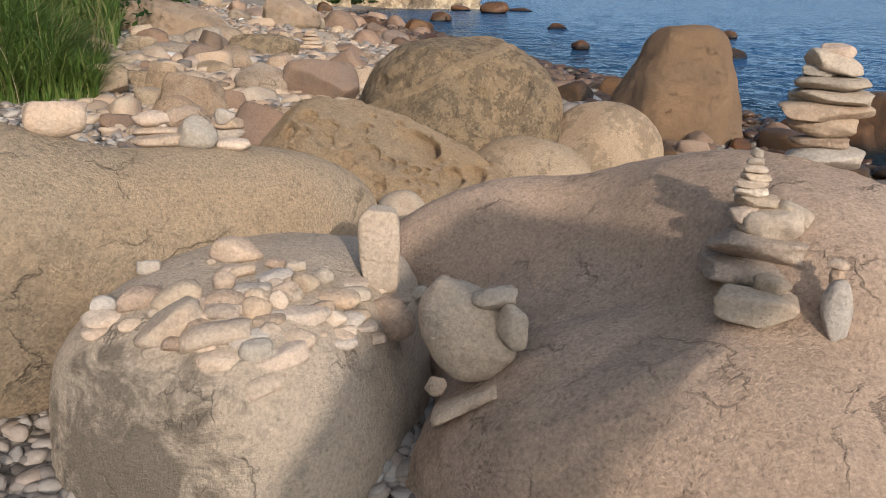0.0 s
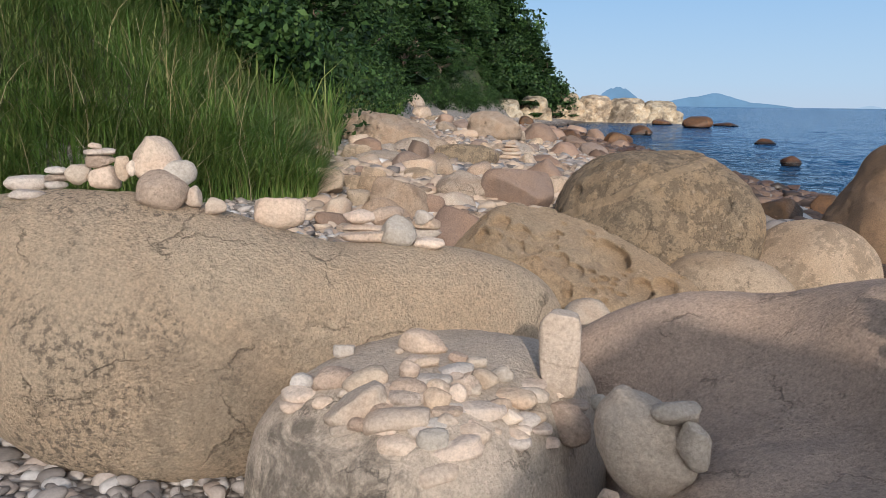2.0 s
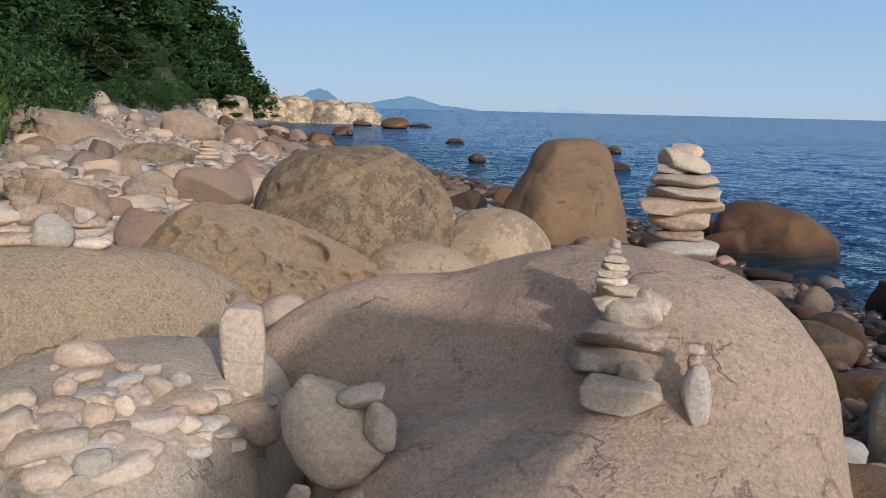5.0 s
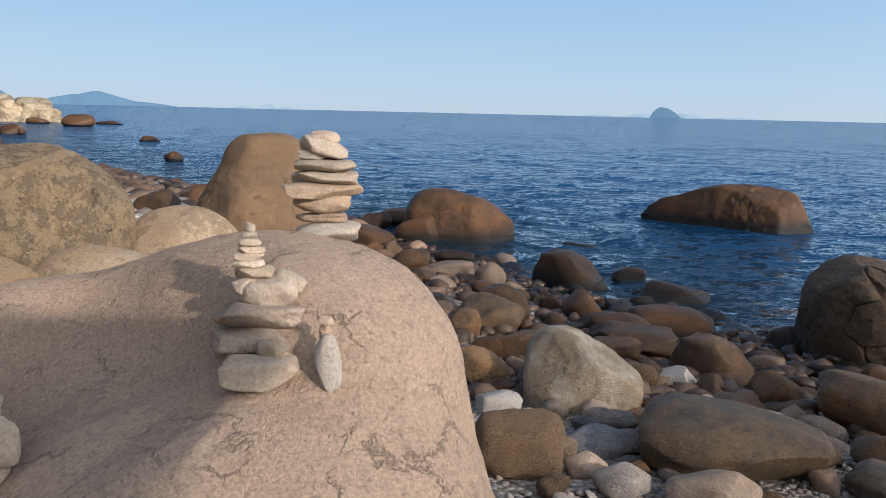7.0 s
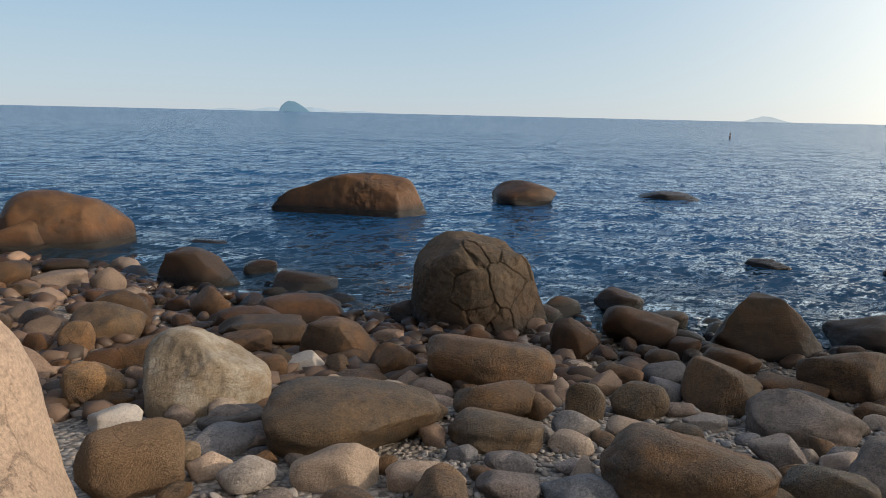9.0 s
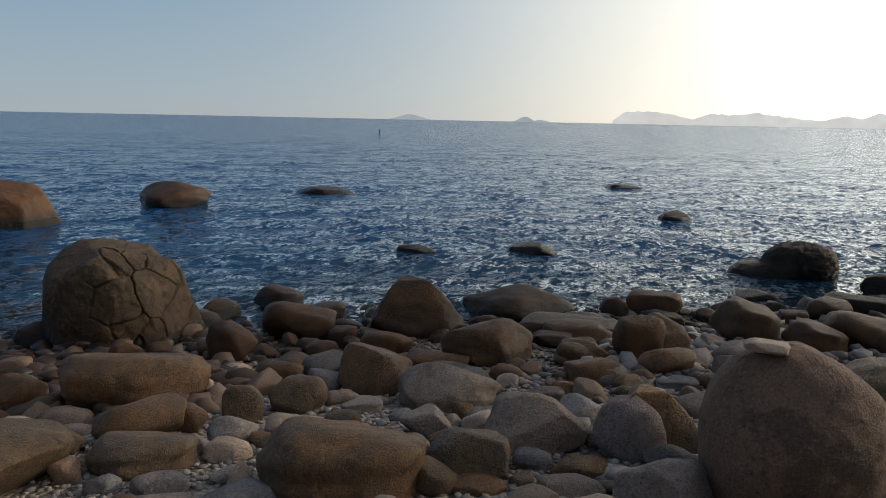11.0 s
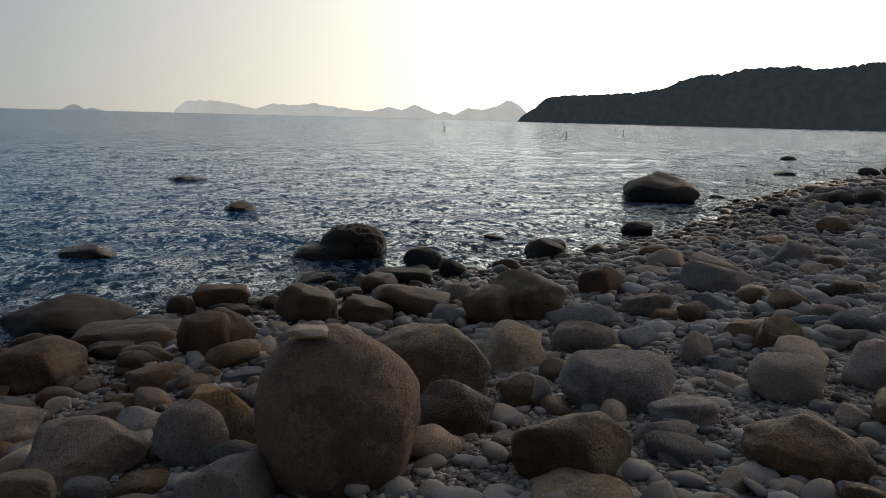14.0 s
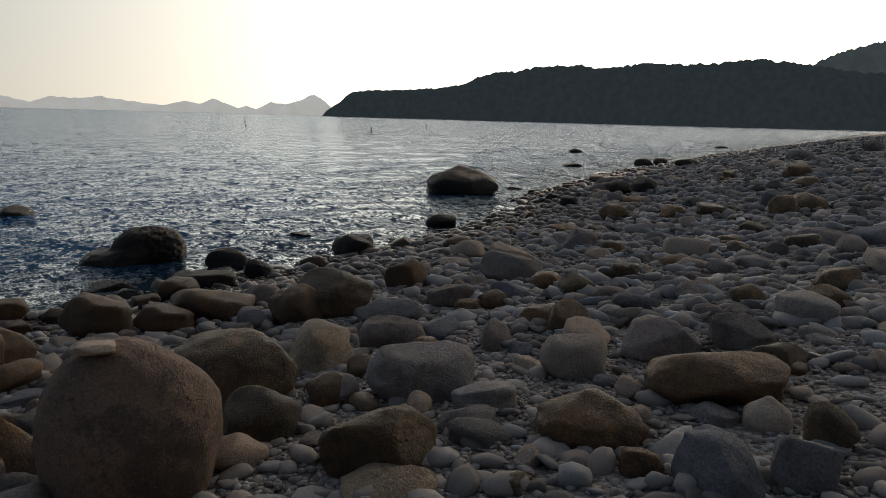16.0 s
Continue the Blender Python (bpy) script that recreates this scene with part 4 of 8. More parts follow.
ibs.inputs["Roughness"].default_value = 0.85

# ================= boulders and stones =================
stone(5.58, 3.07, 0.30, 0.40, 0.31, 0.41, -58, "round", SEA_BOULDER, "beach_stone", "rounded dark brown stone lying on the shingle", "boulders of the shingle beach", sub=4)
stone(6.63, 3.02, 0.21, 0.69, 0.50, 0.43, -63, "loaf", SEA_BOULDER, "beach_boulder", "long rounded dark brown boulder lying on the shingle beach", "boulders of the shingle beach", sub=4)
stone(7.90, 3.95, 0.06, 0.56, 0.43, 0.33, -61, "round", SEA_BOULDER, "sea_rock", "rounded dark brown rock standing in the shallow sea", "boulders of the shingle beach", sub=4)
stone(7.15, 2.06, 0.31, 0.94, 0.73, 0.63, -72, "wedge", SEA_BOULDER, "beach_boulder", "angular dark brown boulder lying on the shingle beach", "boulders of the shingle beach", sub=5)
stone(8.37, 1.32, 0.10, 1.22, 0.95, 0.51, -79, "round", SEA_BOULDER, "sea_rock", "rounded dark brown rock standing in the shallow sea", "boulders of the shingle beach", sub=5)
stone(8.88, 0.33, 0.05, 0.35, 0.27, 0.27, -87, "round", SEA_BOULDER, "sea_rock", "rounded dark brown rock standing in the shallow sea", "boulders of the shingle beach", sub=3)
stone(8.73, 0.09, 0.11, 0.28, 0.22, 0.18, -88, "round", SEA_BOULDER, "beach_stone", "rounded dark brown stone lying on the shingle", "boulders of the shingle beach", sub=3)
stone(7.41, 0.63, 0.20, 0.97, 0.70, 0.23, -84, "slab", SEA_BOULDER, "beach_boulder", "flat dark brown boulder lying on the shingle beach", "boulders of the shingle beach", sub=5)
stone(6.23, 1.15, 0.34, 0.74, 0.58, 0.40, -77, "round", BEACH_STONE, "beach_boulder", "rounded brown boulder lying on the shingle beach", "boulders of the shingle beach", sub=5)
stone(4.31, 2.94, 0.45, 0.90, 0.66, 0.43, -51, "loaf", BEACH_STONE, "beach_boulder", "long rounded brown boulder lying on the shingle beach", "boulders of the shingle beach", sub=5)
stone(5.00, 1.60, 0.44, 0.50, 0.39, 0.37, -69, "wedge", BEACH_STONE, "beach_stone", "angular brown stone lying on the shingle", "boulders of the shingle beach", sub=4)
stone(6.56, 2.25, 0.15, 0.38, 0.29, 0.17, -68, "round", BEACH_STONE, "beach_stone", "rounded brown stone lying on the shingle", "boulders of the shingle beach", sub=4)
stone(5.90, 1.46, 0.26, 0.50, 0.36, 0.15, -74, "slab", BEACH_STONE, "beach_stone", "flat brown stone lying on the shingle", "boulders of the shingle beach", sub=4)
stone(6.14, 1.07, 0.29, 0.43, 0.33, 0.26, -78, "wedge", BEACH_STONE, "beach_stone", "angular brown stone lying on the shingle", "boulders of the shingle beach", sub=4)
stone(4.76, 1.04, 0.46, 0.64, 0.50, 0.28, -75, "round", GREY_STONE, "beach_boulder", "rounded grey boulder lying on the shingle beach", "boulders of the shingle beach", sub=5)
stone(5.51, 1.22, 0.30, 0.53, 0.41, 0.15, -75, "round", GREY_STONE, "beach_stone", "rounded grey stone lying on the shingle", "boulders of the shingle beach", sub=4)
stone(4.34, 1.83, 0.47, 0.35, 0.27, 0.24, -63, "round", BEACH_STONE, "beach_stone", "rounded brown stone lying on the shingle", "boulders of the shingle beach", sub=4)
stone(4.02, 2.00, 0.50, 0.23, 0.17, 0.27, -59, "block", BEACH_STONE, "beach_stone", "blocky brown stone lying on the shingle", "boulders of the shingle beach", sub=3)
stone(3.79, 2.17, 0.50, 0.18, 0.14, 0.19, -55, "round", BEACH_STONE, "beach_stone", "rounded brown stone lying on the shingle", "boulders of the shingle beach", sub=3)
stone(3.63, 2.36, 0.53, 0.46, 0.36, 0.23, -51, "round", BEACH_STONE, "beach_stone", "rounded brown stone lying on the shingle", "boulders of the shingle beach", sub=4)
stone(3.27, 2.06, 0.55, 0.49, 0.35, 0.20, -52, "loaf", BEACH_STONE, "beach_stone", "long rounded brown stone lying on the shingle", "boulders of the shingle beach", sub=5)
stone(5.08, 2.37, 0.31, 0.34, 0.25, 0.21, -61, "slab", BEACH_STONE, "beach_stone", "flat brown stone lying on the shingle", "boulders of the shingle beach", sub=4)
stone(5.88, 2.43, 0.21, 0.28, 0.21, 0.21, -64, "slab", SEA_BOULDER, "beach_stone", "flat dark brown stone lying on the shingle", "boulders of the shingle beach", sub=3)
stone(4.06, 3.62, 0.34, 0.34, 0.26, 0.28, -44, "round", BEACH_STONE, "beach_stone", "rounded brown stone lying on the shingle", "boulders of the shingle beach", sub=4)
stone(3.80, 3.00, 0.37, 0.30, 0.23, 0.16, -47, "round", GREY_STONE, "beach_stone", "rounded grey stone lying on the shingle", "boulders of the shingle beach", sub=4)
stone(2.78, 2.58, 0.61, 0.91, 0.66, 0.36, -40, "loaf", BEACH_STONE, "beach_boulder", "long rounded brown boulder lying on the shingle beach", "boulders of the shingle beach", sub=5)
stone(3.66, 4.08, 0.31, 0.31, 0.24, 0.20, -37, "wedge", PALE_STONE, "beach_stone", "angular pale stone lying on the shingle", "boulders of the shingle beach", sub=4)
stone(3.68, 3.58, 0.32, 0.45, 0.32, 0.16, -41, "slab", BEACH_STONE, "beach_stone", "flat brown stone lying on the shingle", "boulders of the shingle beach", sub=4)
stone(3.98, 4.02, 0.28, 0.31, 0.23, 0.18, -40, "slab", BEACH_STONE, "beach_stone", "flat brown stone lying on the shingle", "boulders of the shingle beach", sub=4)
stone(4.15, 4.30, 0.32, 0.68, 0.53, 0.39, -40, "wedge", BEACH_STONE, "beach_boulder", "angular brown boulder lying on the shingle beach", "boulders of the shingle beach", sub=4)
stone(3.78, 5.10, 0.21, 0.45, 0.35, 0.23, -32, "round", BEACH_STONE, "beach_stone", "rounded brown stone lying on the shingle", "boulders of the shingle beach", sub=4)
stone(3.50, 4.23, 0.32, 0.23, 0.18, 0.22, -35, "round", BEACH_STONE, "beach_stone", "rounded brown stone lying on the shingle", "boulders of the shingle beach", sub=3)
stone(4.03, 5.23, 0.23, 0.75, 0.55, 0.27, -33, "slab", BEACH_STONE, "beach_boulder", "flat brown boulder lying on the shingle beach", "boulders of the shingle beach", sub=4)
stone(3.38, 5.25, 0.25, 0.50, 0.39, 0.19, -28, "round", BEACH_STONE, "beach_stone", "rounded brown stone lying on the shingle", "boulders of the shingle beach", sub=4)
stone(3.32, 4.14, 0.34, 0.32, 0.25, 0.21, -33, "round", BEACH_STONE, "beach_stone", "rounded brown stone lying on the shingle", "boulders of the shingle beach", sub=4)
stone(4.90, 5.83, 0.16, 0.86, 0.62, 0.33, -36, "slab", SEA_BOULDER, "beach_boulder", "flat dark brown boulder lying on the shingle beach", "boulders of the shingle beach", sub=4)
stone(5.79, 6.32, 0.02, 0.41, 0.30, 0.18, -39, "wedge", SEA_BOULDER, "sea_rock", "angular dark brown rock standing in the shallow sea", "boulders of the shingle beach", sub=3)
stone(5.97, 7.13, 0.05, 0.82, 0.60, 0.30, -37, "wedge", SEA_BOULDER, "sea_rock", "angular dark brown rock standing in the shallow sea", "boulders of the shingle beach", sub=4)
stone(5.12, 8.14, 0.13, 1.01, 0.79, 0.63, -29, "wedge", SEA_BOULDER, "sea_rock", "angular dark brown rock standing in the shallow sea", "boulders of the shingle beach", sub=4)
stone(6.06, 8.24, 0.04, 0.45, 0.32, 0.25, -34, "block", SEA_BOULDER, "sea_rock", "blocky dark brown rock standing in the shallow sea", "boulders of the shingle beach", sub=3)
stone(5.20, 5.03, 0.08, 0.29, 0.23, 0.14, -42, "round", SEA_BOULDER, "beach_stone", "rounded dark brown stone lying on the shingle", "boulders of the shingle beach", sub=3)
stone(15.65, 10.99, 0.16, 1.63, 1.27, 0.74, -54, "round", SEA_BOULDER, "sea_rock", "rounded dark brown rock standing in the shallow sea", "boulders of the shingle beach", sub=4)
stone(19.77, 9.11, 0.03, 1.61, 1.17, 0.29, -64, "wedge", SEA_BOULDER, "sea_rock", "angular dark brown rock standing in the shallow sea", "boulders of the shingle beach", sub=4)
stone(11.74, 3.63, 0.02, 0.67, 0.49, 0.20, -71, "wedge", SEA_BOULDER, "sea_rock", "angular dark brown rock standing in the shallow sea", "boulders of the shingle beach", sub=4)
stone(12.59, 1.89, 0.03, 0.85, 0.62, 0.24, -80, "wedge", SEA_BOULDER, "sea_rock", "angular dark brown rock standing in the shallow sea", "boulders of the shingle beach", sub=4)
stone(25.67, 1.18, 0.02, 1.01, 0.74, 0.20, -87, "wedge", SEA_BOULDER, "sea_rock", "angular dark brown rock standing in the shallow sea", "boulders of the shingle beach", sub=3)
stone(6.69, 10.60, 0.01, 0.60, 0.43, 0.13, -30, "wedge", SEA_BOULDER, "sea_rock", "angular dark brown rock standing in the shallow sea", "boulders of the shingle beach", sub=3)
stone(3.31, 1.08, 0.65, 0.73, 0.53, 0.35, -67, "loaf", BEACH_STONE, "beach_boulder", "long rounded brown boulder lying on the shingle beach", "boulders of the shingle beach", sub=5)
stone(3.60, 0.60, 0.61, 0.37, 0.27, 0.23, -77, "block", BEACH_STONE, "beach_stone", "blocky brown stone lying on the shingle", "boulders of the shingle beach", sub=4)
stone(4.03, 0.38, 0.61, 0.53, 0.41, 0.30, -82, "wedge", GREY_STONE, "beach_stone", "angular grey stone lying on the shingle", "boulders of the shingle beach", sub=5)
stone(4.53, 0.22, 0.52, 0.25, 0.19, 0.19, -85, "round", GREY_STONE, "beach_stone", "rounded grey stone lying on the shingle", "boulders of the shingle beach", sub=4)
stone(4.01, -0.07, 0.66, 0.34, 0.26, 0.35, -89, "round", GREY_STONE, "beach_stone", "rounded grey stone lying on the shingle", "boulders of the shingle beach", sub=4)
stone(4.07, 0.95, 0.53, 0.28, 0.20, 0.18, -73, "block", GREY_STONE, "beach_stone", "blocky grey stone lying on the shingle", "boulders of the shingle beach", sub=4)
stone(4.27, 0.71, 0.49, 0.21, 0.16, 0.16, -77, "round", PALE_STONE, "beach_stone", "rounded pale stone lying on the shingle", "boulders of the shingle beach", sub=3)
stone(5.70, 0.88, 0.29, 0.26, 0.19, 0.14, -79, "slab", BEACH_STONE, "beach_stone", "flat brown stone lying on the shingle", "boulders of the shingle beach", sub=3)
stone(5.70, 0.23, 0.36, 0.42, 0.31, 0.19, -86, "slab", GREY_STONE, "beach_stone", "flat grey stone lying on the shingle", "boulders of the shingle beach", sub=4)
stone(5.01, 0.50, 0.40, 0.28, 0.21, 0.14, -82, "slab", GREY_STONE, "beach_stone", "flat grey stone lying on the shingle", "boulders of the shingle beach", sub=4)
stone(3.93, 1.62, 0.49, 0.34, 0.25, 0.12, -63, "slab", PINK_STONE, "beach_stone", "flat pinkish stone lying on the shingle", "boulders of the shingle beach", sub=4)
stone(4.04, 1.41, 0.49, 0.20, 0.15, 0.12, -66, "slab", BEACH_STONE, "beach_stone", "flat brown stone lying on the shingle", "boulders of the shingle beach", sub=3)
stone(3.70, 1.86, 0.50, 0.26, 0.20, 0.16, -58, "round", GREY_STONE, "beach_stone", "rounded grey stone lying on the shingle", "boulders of the shingle beach", sub=4)
stone(3.50, 1.76, 0.51, 0.23, 0.18, 0.13, -58, "round", PINK_STONE, "beach_stone", "rounded pinkish stone lying on the shingle", "boulders of the shingle beach", sub=4)
stone(3.26, 1.60, 0.51, 0.17, 0.12, 0.09, -58, "block", GREY_STONE, "beach_stone", "blocky grey stone lying on the shingle", "boulders of the shingle beach", sub=3)
stone(2.38, 2.24, 0.60, 0.39, 0.30, 0.22, -39, "round", PINK_STONE, "beach_stone", "rounded pinkish stone lying on the shingle", "boulders of the shingle beach", sub=4)
stone(2.62, 1.93, 0.58, 0.35, 0.27, 0.14, -46, "round", PINK_STONE, "beach_stone", "rounded pinkish stone lying on the shingle", "boulders of the shingle beach", sub=4)
stone(2.35, 2.94, 0.52, 0.32, 0.25, 0.15, -31, "round", GREY_STONE, "beach_stone", "rounded grey stone lying on the shingle", "boulders of the shingle beach", sub=4)
stone(2.54, 3.31, 0.45, 0.37, 0.27, 0.14, -31, "slab", GREY_STONE, "beach_stone", "flat grey stone lying on the shingle", "boulders of the shingle beach", sub=4)
stone(2.02, 2.89, 0.55, 0.17, 0.12, 0.15, -27, "block", TAN_BOULDER, "beach_stone", "blocky tan stone lying on the shingle", "boulders of the shingle beach", sub=3)
stone(2.98, 1.37, 0.58, 0.36, 0.28, 0.16, -59, "round", GREY_STONE, "beach_stone", "rounded grey stone lying on the shingle", "boulders of the shingle beach", sub=4)
stone(2.82, 1.64, 0.56, 0.28, 0.21, 0.13, -53, "slab", GREY_STONE, "beach_stone", "flat grey stone lying on the shingle", "boulders of the shingle beach", sub=4)
stone(3.75, 0.34, 0.57, 0.19, 0.13, 0.11, -82, "slab", GREY_STONE, "beach_stone", "flat grey stone lying on the shingle", "boulders of the shingle beach", sub=4)
stone(2.63, 2.18, 0.54, 0.11, 0.09, 0.11, -43, "round", BEACH_STONE, "beach_stone", "rounded brown stone lying on the shingle", "boulders of the shingle beach", sub=3)
stone(3.07, 1.82, 0.53, 0.24, 0.17, 0.11, -53, "slab", GREY_STONE, "beach_stone", "flat grey stone lying on the shingle", "boulders of the shingle beach", sub=4)
stone(3.54, 3.08, 0.40, 0.24, 0.18, 0.18, -43, "slab", PALE_STONE, "beach_stone", "flat pale stone lying on the shingle", "boulders of the shingle beach", sub=3)
stone(3.61, 2.81, 0.39, 0.27, 0.20, 0.10, -47, "slab", GREY_STONE, "beach_stone", "flat grey stone lying on the shingle", "boulders of the shingle beach", sub=4)
stone(4.42, 1.46, 0.43, 0.25, 0.18, 0.11, -68, "slab", GREY_STONE, "beach_stone", "flat grey stone lying on the shingle", "boulders of the shingle beach", sub=4)
stone(6.44, -0.01, 0.42, 0.40, 0.31, 0.40, -89, "round", SEA_BOULDER, "beach_stone", "rounded dark brown stone lying on the shingle", "boulders of the shingle beach", sub=4)
stone(6.31, 0.40, 0.30, 0.45, 0.35, 0.21, -85, "wedge", BEACH_STONE, "beach_stone", "angular brown stone lying on the shingle", "boulders of the shingle beach", sub=4)
stone(6.86, 0.73, 0.22, 0.37, 0.27, 0.15, -82, "slab", SEA_BOULDER, "beach_stone", "flat dark brown stone lying on the shingle", "boulders of the shingle beach", sub=4)
stone(4.55, 13.60, 0.10, 0.95, 0.60, 0.42, -21, "slab", SEA_BOULDER, "sea_rock", "flat dark brown rock standing in the shallow sea", "boulders of the shingle beach", sub=4)
stone(3.85, 12.90, 0.16, 0.60, 0.47, 0.36, -18, "round", SEA_BOULDER, "sea_rock", "rounded dark brown rock standing in the shallow sea", "boulders of the shingle beach", sub=4)
stone(4.36, 11.82, 0.13, 0.88, 0.68, 0.63, -19, "round", SEA_BOULDER, "sea_rock", "rounded dark brown rock standing in the shallow sea", "boulders of the shingle beach", sub=4)
stone(3.12, 10.78, 0.26, 0.88, 0.68, 0.44, -14, "round", SEA_BOULDER, "beach_boulder", "rounded dark brown boulder lying on the shingle beach", "boulders of the shingle beach", sub=4)
stone(3.15, 8.69, 0.29, 0.49, 0.38, 0.34, -18, "round", SEA_BOULDER, "beach_stone", "rounded dark brown stone lying on the shingle", "boulders of the shingle beach", sub=3)
stone(3.67, 8.69, 0.17, 0.65, 0.47, 0.26, -21, "slab", RED_STONE, "beach_boulder", "flat reddish brown boulder lying on the shingle beach", "boulders of the shingle beach", sub=4)
stone(4.17, 9.77, 0.11, 0.57, 0.42, 0.22, -21, "slab", SEA_BOULDER, "beach_boulder", "flat dark brown boulder lying on the shingle beach", "boulders of the shingle beach", sub=3)
stone(3.96, 8.05, 0.20, 0.38, 0.30, 0.36, -24, "round", RED_STONE, "beach_stone", "rounded reddish brown stone lying on the shingle", "boulders of the shingle beach", sub=3)
stone(3.00, 5.87, 0.36, 0.61, 0.47, 0.37, -24, "round", BEACH_STONE, "beach_boulder", "rounded brown boulder lying on the shingle beach", "boulders of the shingle beach", sub=4)
stone(3.22, 6.13, 0.36, 0.51, 0.39, 0.43, -25, "round", SEA_BOULDER, "beach_stone", "rounded dark brown stone lying on the shingle", "boulders of the shingle beach", sub=4)
stone(2.65, 5.63, 0.36, 0.27, 0.21, 0.30, -22, "round", BEACH_STONE, "beach_stone", "rounded brown stone lying on the shingle", "boulders of the shingle beach", sub=3)
stone(2.92, 4.98, 0.35, 0.58, 0.45, 0.31, -27, "round", BEACH_STONE, "beach_boulder", "rounded brown boulder lying on the shingle beach", "boulders of the shingle beach", sub=4)
stone(2.25, 4.37, 0.44, 0.38, 0.30, 0.33, -23, "round", BEACH_STONE, "beach_stone", "rounded brown stone lying on the shingle", "boulders of the shingle beach", sub=4)
stone(2.13, 3.82, 0.42, 0.29, 0.21, 0.17, -25, "slab", PALE_STONE, "beach_stone", "flat pale stone lying on the shingle", "boulders of the shingle beach", sub=4)
stone(2.28, 4.20, 0.37, 0.26, 0.20, 0.14, -25, "round", BEACH_STONE, "beach_stone", "rounded brown stone lying on the shingle", "boulders of the shingle beach", sub=3)
stone(1.77, 2.85, 0.63, 0.44, 0.34, 0.35, -27, "round", OCHRE_BOULDER, "beach_stone", "rounded ochre stone lying on the shingle", "boulders of the shingle beach", sub=4)
stone(2.04, 2.68, 0.57, 0.20, 0.15, 0.14, -32, "round", PINK_STONE, "beach_stone", "rounded pinkish stone lying on the shingle", "boulders of the shingle beach", sub=4)
stone(2.17, 3.43, 0.45, 0.22, 0.17, 0.15, -28, "round", PINK_STONE, "beach_stone", "rounded pinkish stone lying on the shingle", "boulders of the shingle beach", sub=3)
stone(2.55, 3.31, 0.45, 0.31, 0.24, 0.16, -33, "round", GREY_STONE, "beach_stone", "rounded grey stone lying on the shingle", "boulders of the shingle beach", sub=4)
stone(2.28, 2.95, 0.53, 0.34, 0.26, 0.15, -33, "round", GREY_STONE, "beach_stone", "rounded grey stone lying on the shingle", "boulders of the shingle beach", sub=4)
stone(4.13, 5.56, 0.23, 0.63, 0.46, 0.31, -34, "slab", SEA_BOULDER, "beach_boulder", "flat dark brown boulder lying on the shingle beach", "boulders of the shingle beach", sub=4)
stone(6.55, -0.13, 0.43, 0.54, 0.42, 0.39, -89, "wedge", BEACH_STONE, "beach_stone", "angular brown stone lying on the shingle", "boulders of the shingle beach", sub=4)
stone(6.04, -0.23, 0.39, 0.40, 0.31, 0.23, -90, "round", BEACH_STONE, "beach_stone", "rounded brown stone lying on the shingle", "boulders of the shingle beach", sub=4)
stone(7.36, -0.86, 0.39, 0.58, 0.45, 0.44, -95, "round", SEA_BOULDER, "beach_boulder", "rounded dark brown boulder lying on the shingle beach", "boulders of the shingle beach", sub=4)
stone(9.67, -1.40, 0.03, 0.45, 0.33, 0.19, -97, "wedge", BLACK_ROCK, "sea_rock", "angular wet black rock standing in the shallow sea", "boulders of the shingle beach", sub=3)
stone(10.39, -1.26, 0.01, 0.56, 0.41, 0.15, -96, "wedge", BLACK_ROCK, "sea_rock", "angular wet black rock standing in the shallow sea", "boulders of the shingle beach", sub=4)
stone(12.40, -1.40, 0.03, 0.50, 0.36, 0.24, -96, "wedge", BLACK_ROCK, "sea_rock", "angular wet black rock standing in the shallow sea", "boulders of the shingle beach", sub=3)
stone(11.21, -2.89, 0.07, 0.60, 0.46, 0.38, -104, "round", BLACK_ROCK, "sea_rock", "rounded wet black rock standing in the shallow sea", "boulders of the shingle beach", sub=4)
stone(9.64, -2.25, 0.15, 0.78, 0.57, 0.26, -103, "slab", BLACK_ROCK, "beach_boulder", "flat wet black boulder lying on the shingle beach", "boulders of the shingle beach", sub=4)
stone(10.60, -2.74, 0.02, 0.42, 0.30, 0.17, -104, "wedge", BLACK_ROCK, "sea_rock", "angular wet black rock standing in the shallow sea", "boulders of the shingle beach", sub=3)
stone(10.25, -3.08, 0.07, 0.41, 0.32, 0.37, -106, "round", BLACK_ROCK, "sea_rock", "rounded wet black rock standing in the shallow sea", "boulders of the shingle beach", sub=3)
stone(7.40, -1.86, 0.39, 0.76, 0.56, 0.37, -104, "loaf", SEA_BOULDER, "beach_boulder", "long rounded dark brown boulder lying on the shingle beach", "boulders of the shingle beach", sub=4)
stone(7.11, -1.37, 0.38, 0.50, 0.39, 0.30, -100, "round", SEA_BOULDER, "beach_stone", "rounded dark brown stone lying on the shingle", "boulders of the shingle beach", sub=4)
stone(11.55, -4.96, 0.08, 0.66, 0.51, 0.41, -113, "round", BLACK_ROCK, "sea_rock", "rounded wet black rock standing in the shallow sea", "boulders of the shingle beach", sub=4)
stone(6.61, -2.41, 0.52, 0.55, 0.43, 0.40, -110, "round", SEA_BOULDER, "beach_stone", "rounded dark brown stone lying on the shingle", "boulders of the shingle beach", sub=4)
stone(6.66, -2.74, 0.58, 0.71, 0.55, 0.47, -112, "round", BEACH_STONE, "beach_boulder", "rounded brown boulder lying on the shingle beach", "boulders of the shingle beach", sub=4)
stone(8.52, 0.31, 0.14, 0.29, 0.23, 0.28, -86, "round", SEA_BOULDER, "beach_stone", "rounded dark brown stone lying on the shingle", "boulders of the shingle beach", sub=3)
stone(8.73, -0.09, 0.18, 0.60, 0.44, 0.32, -89, "slab", SEA_BOULDER, "beach_boulder", "flat dark brown boulder lying on the shingle beach", "boulders of the shingle beach", sub=4)
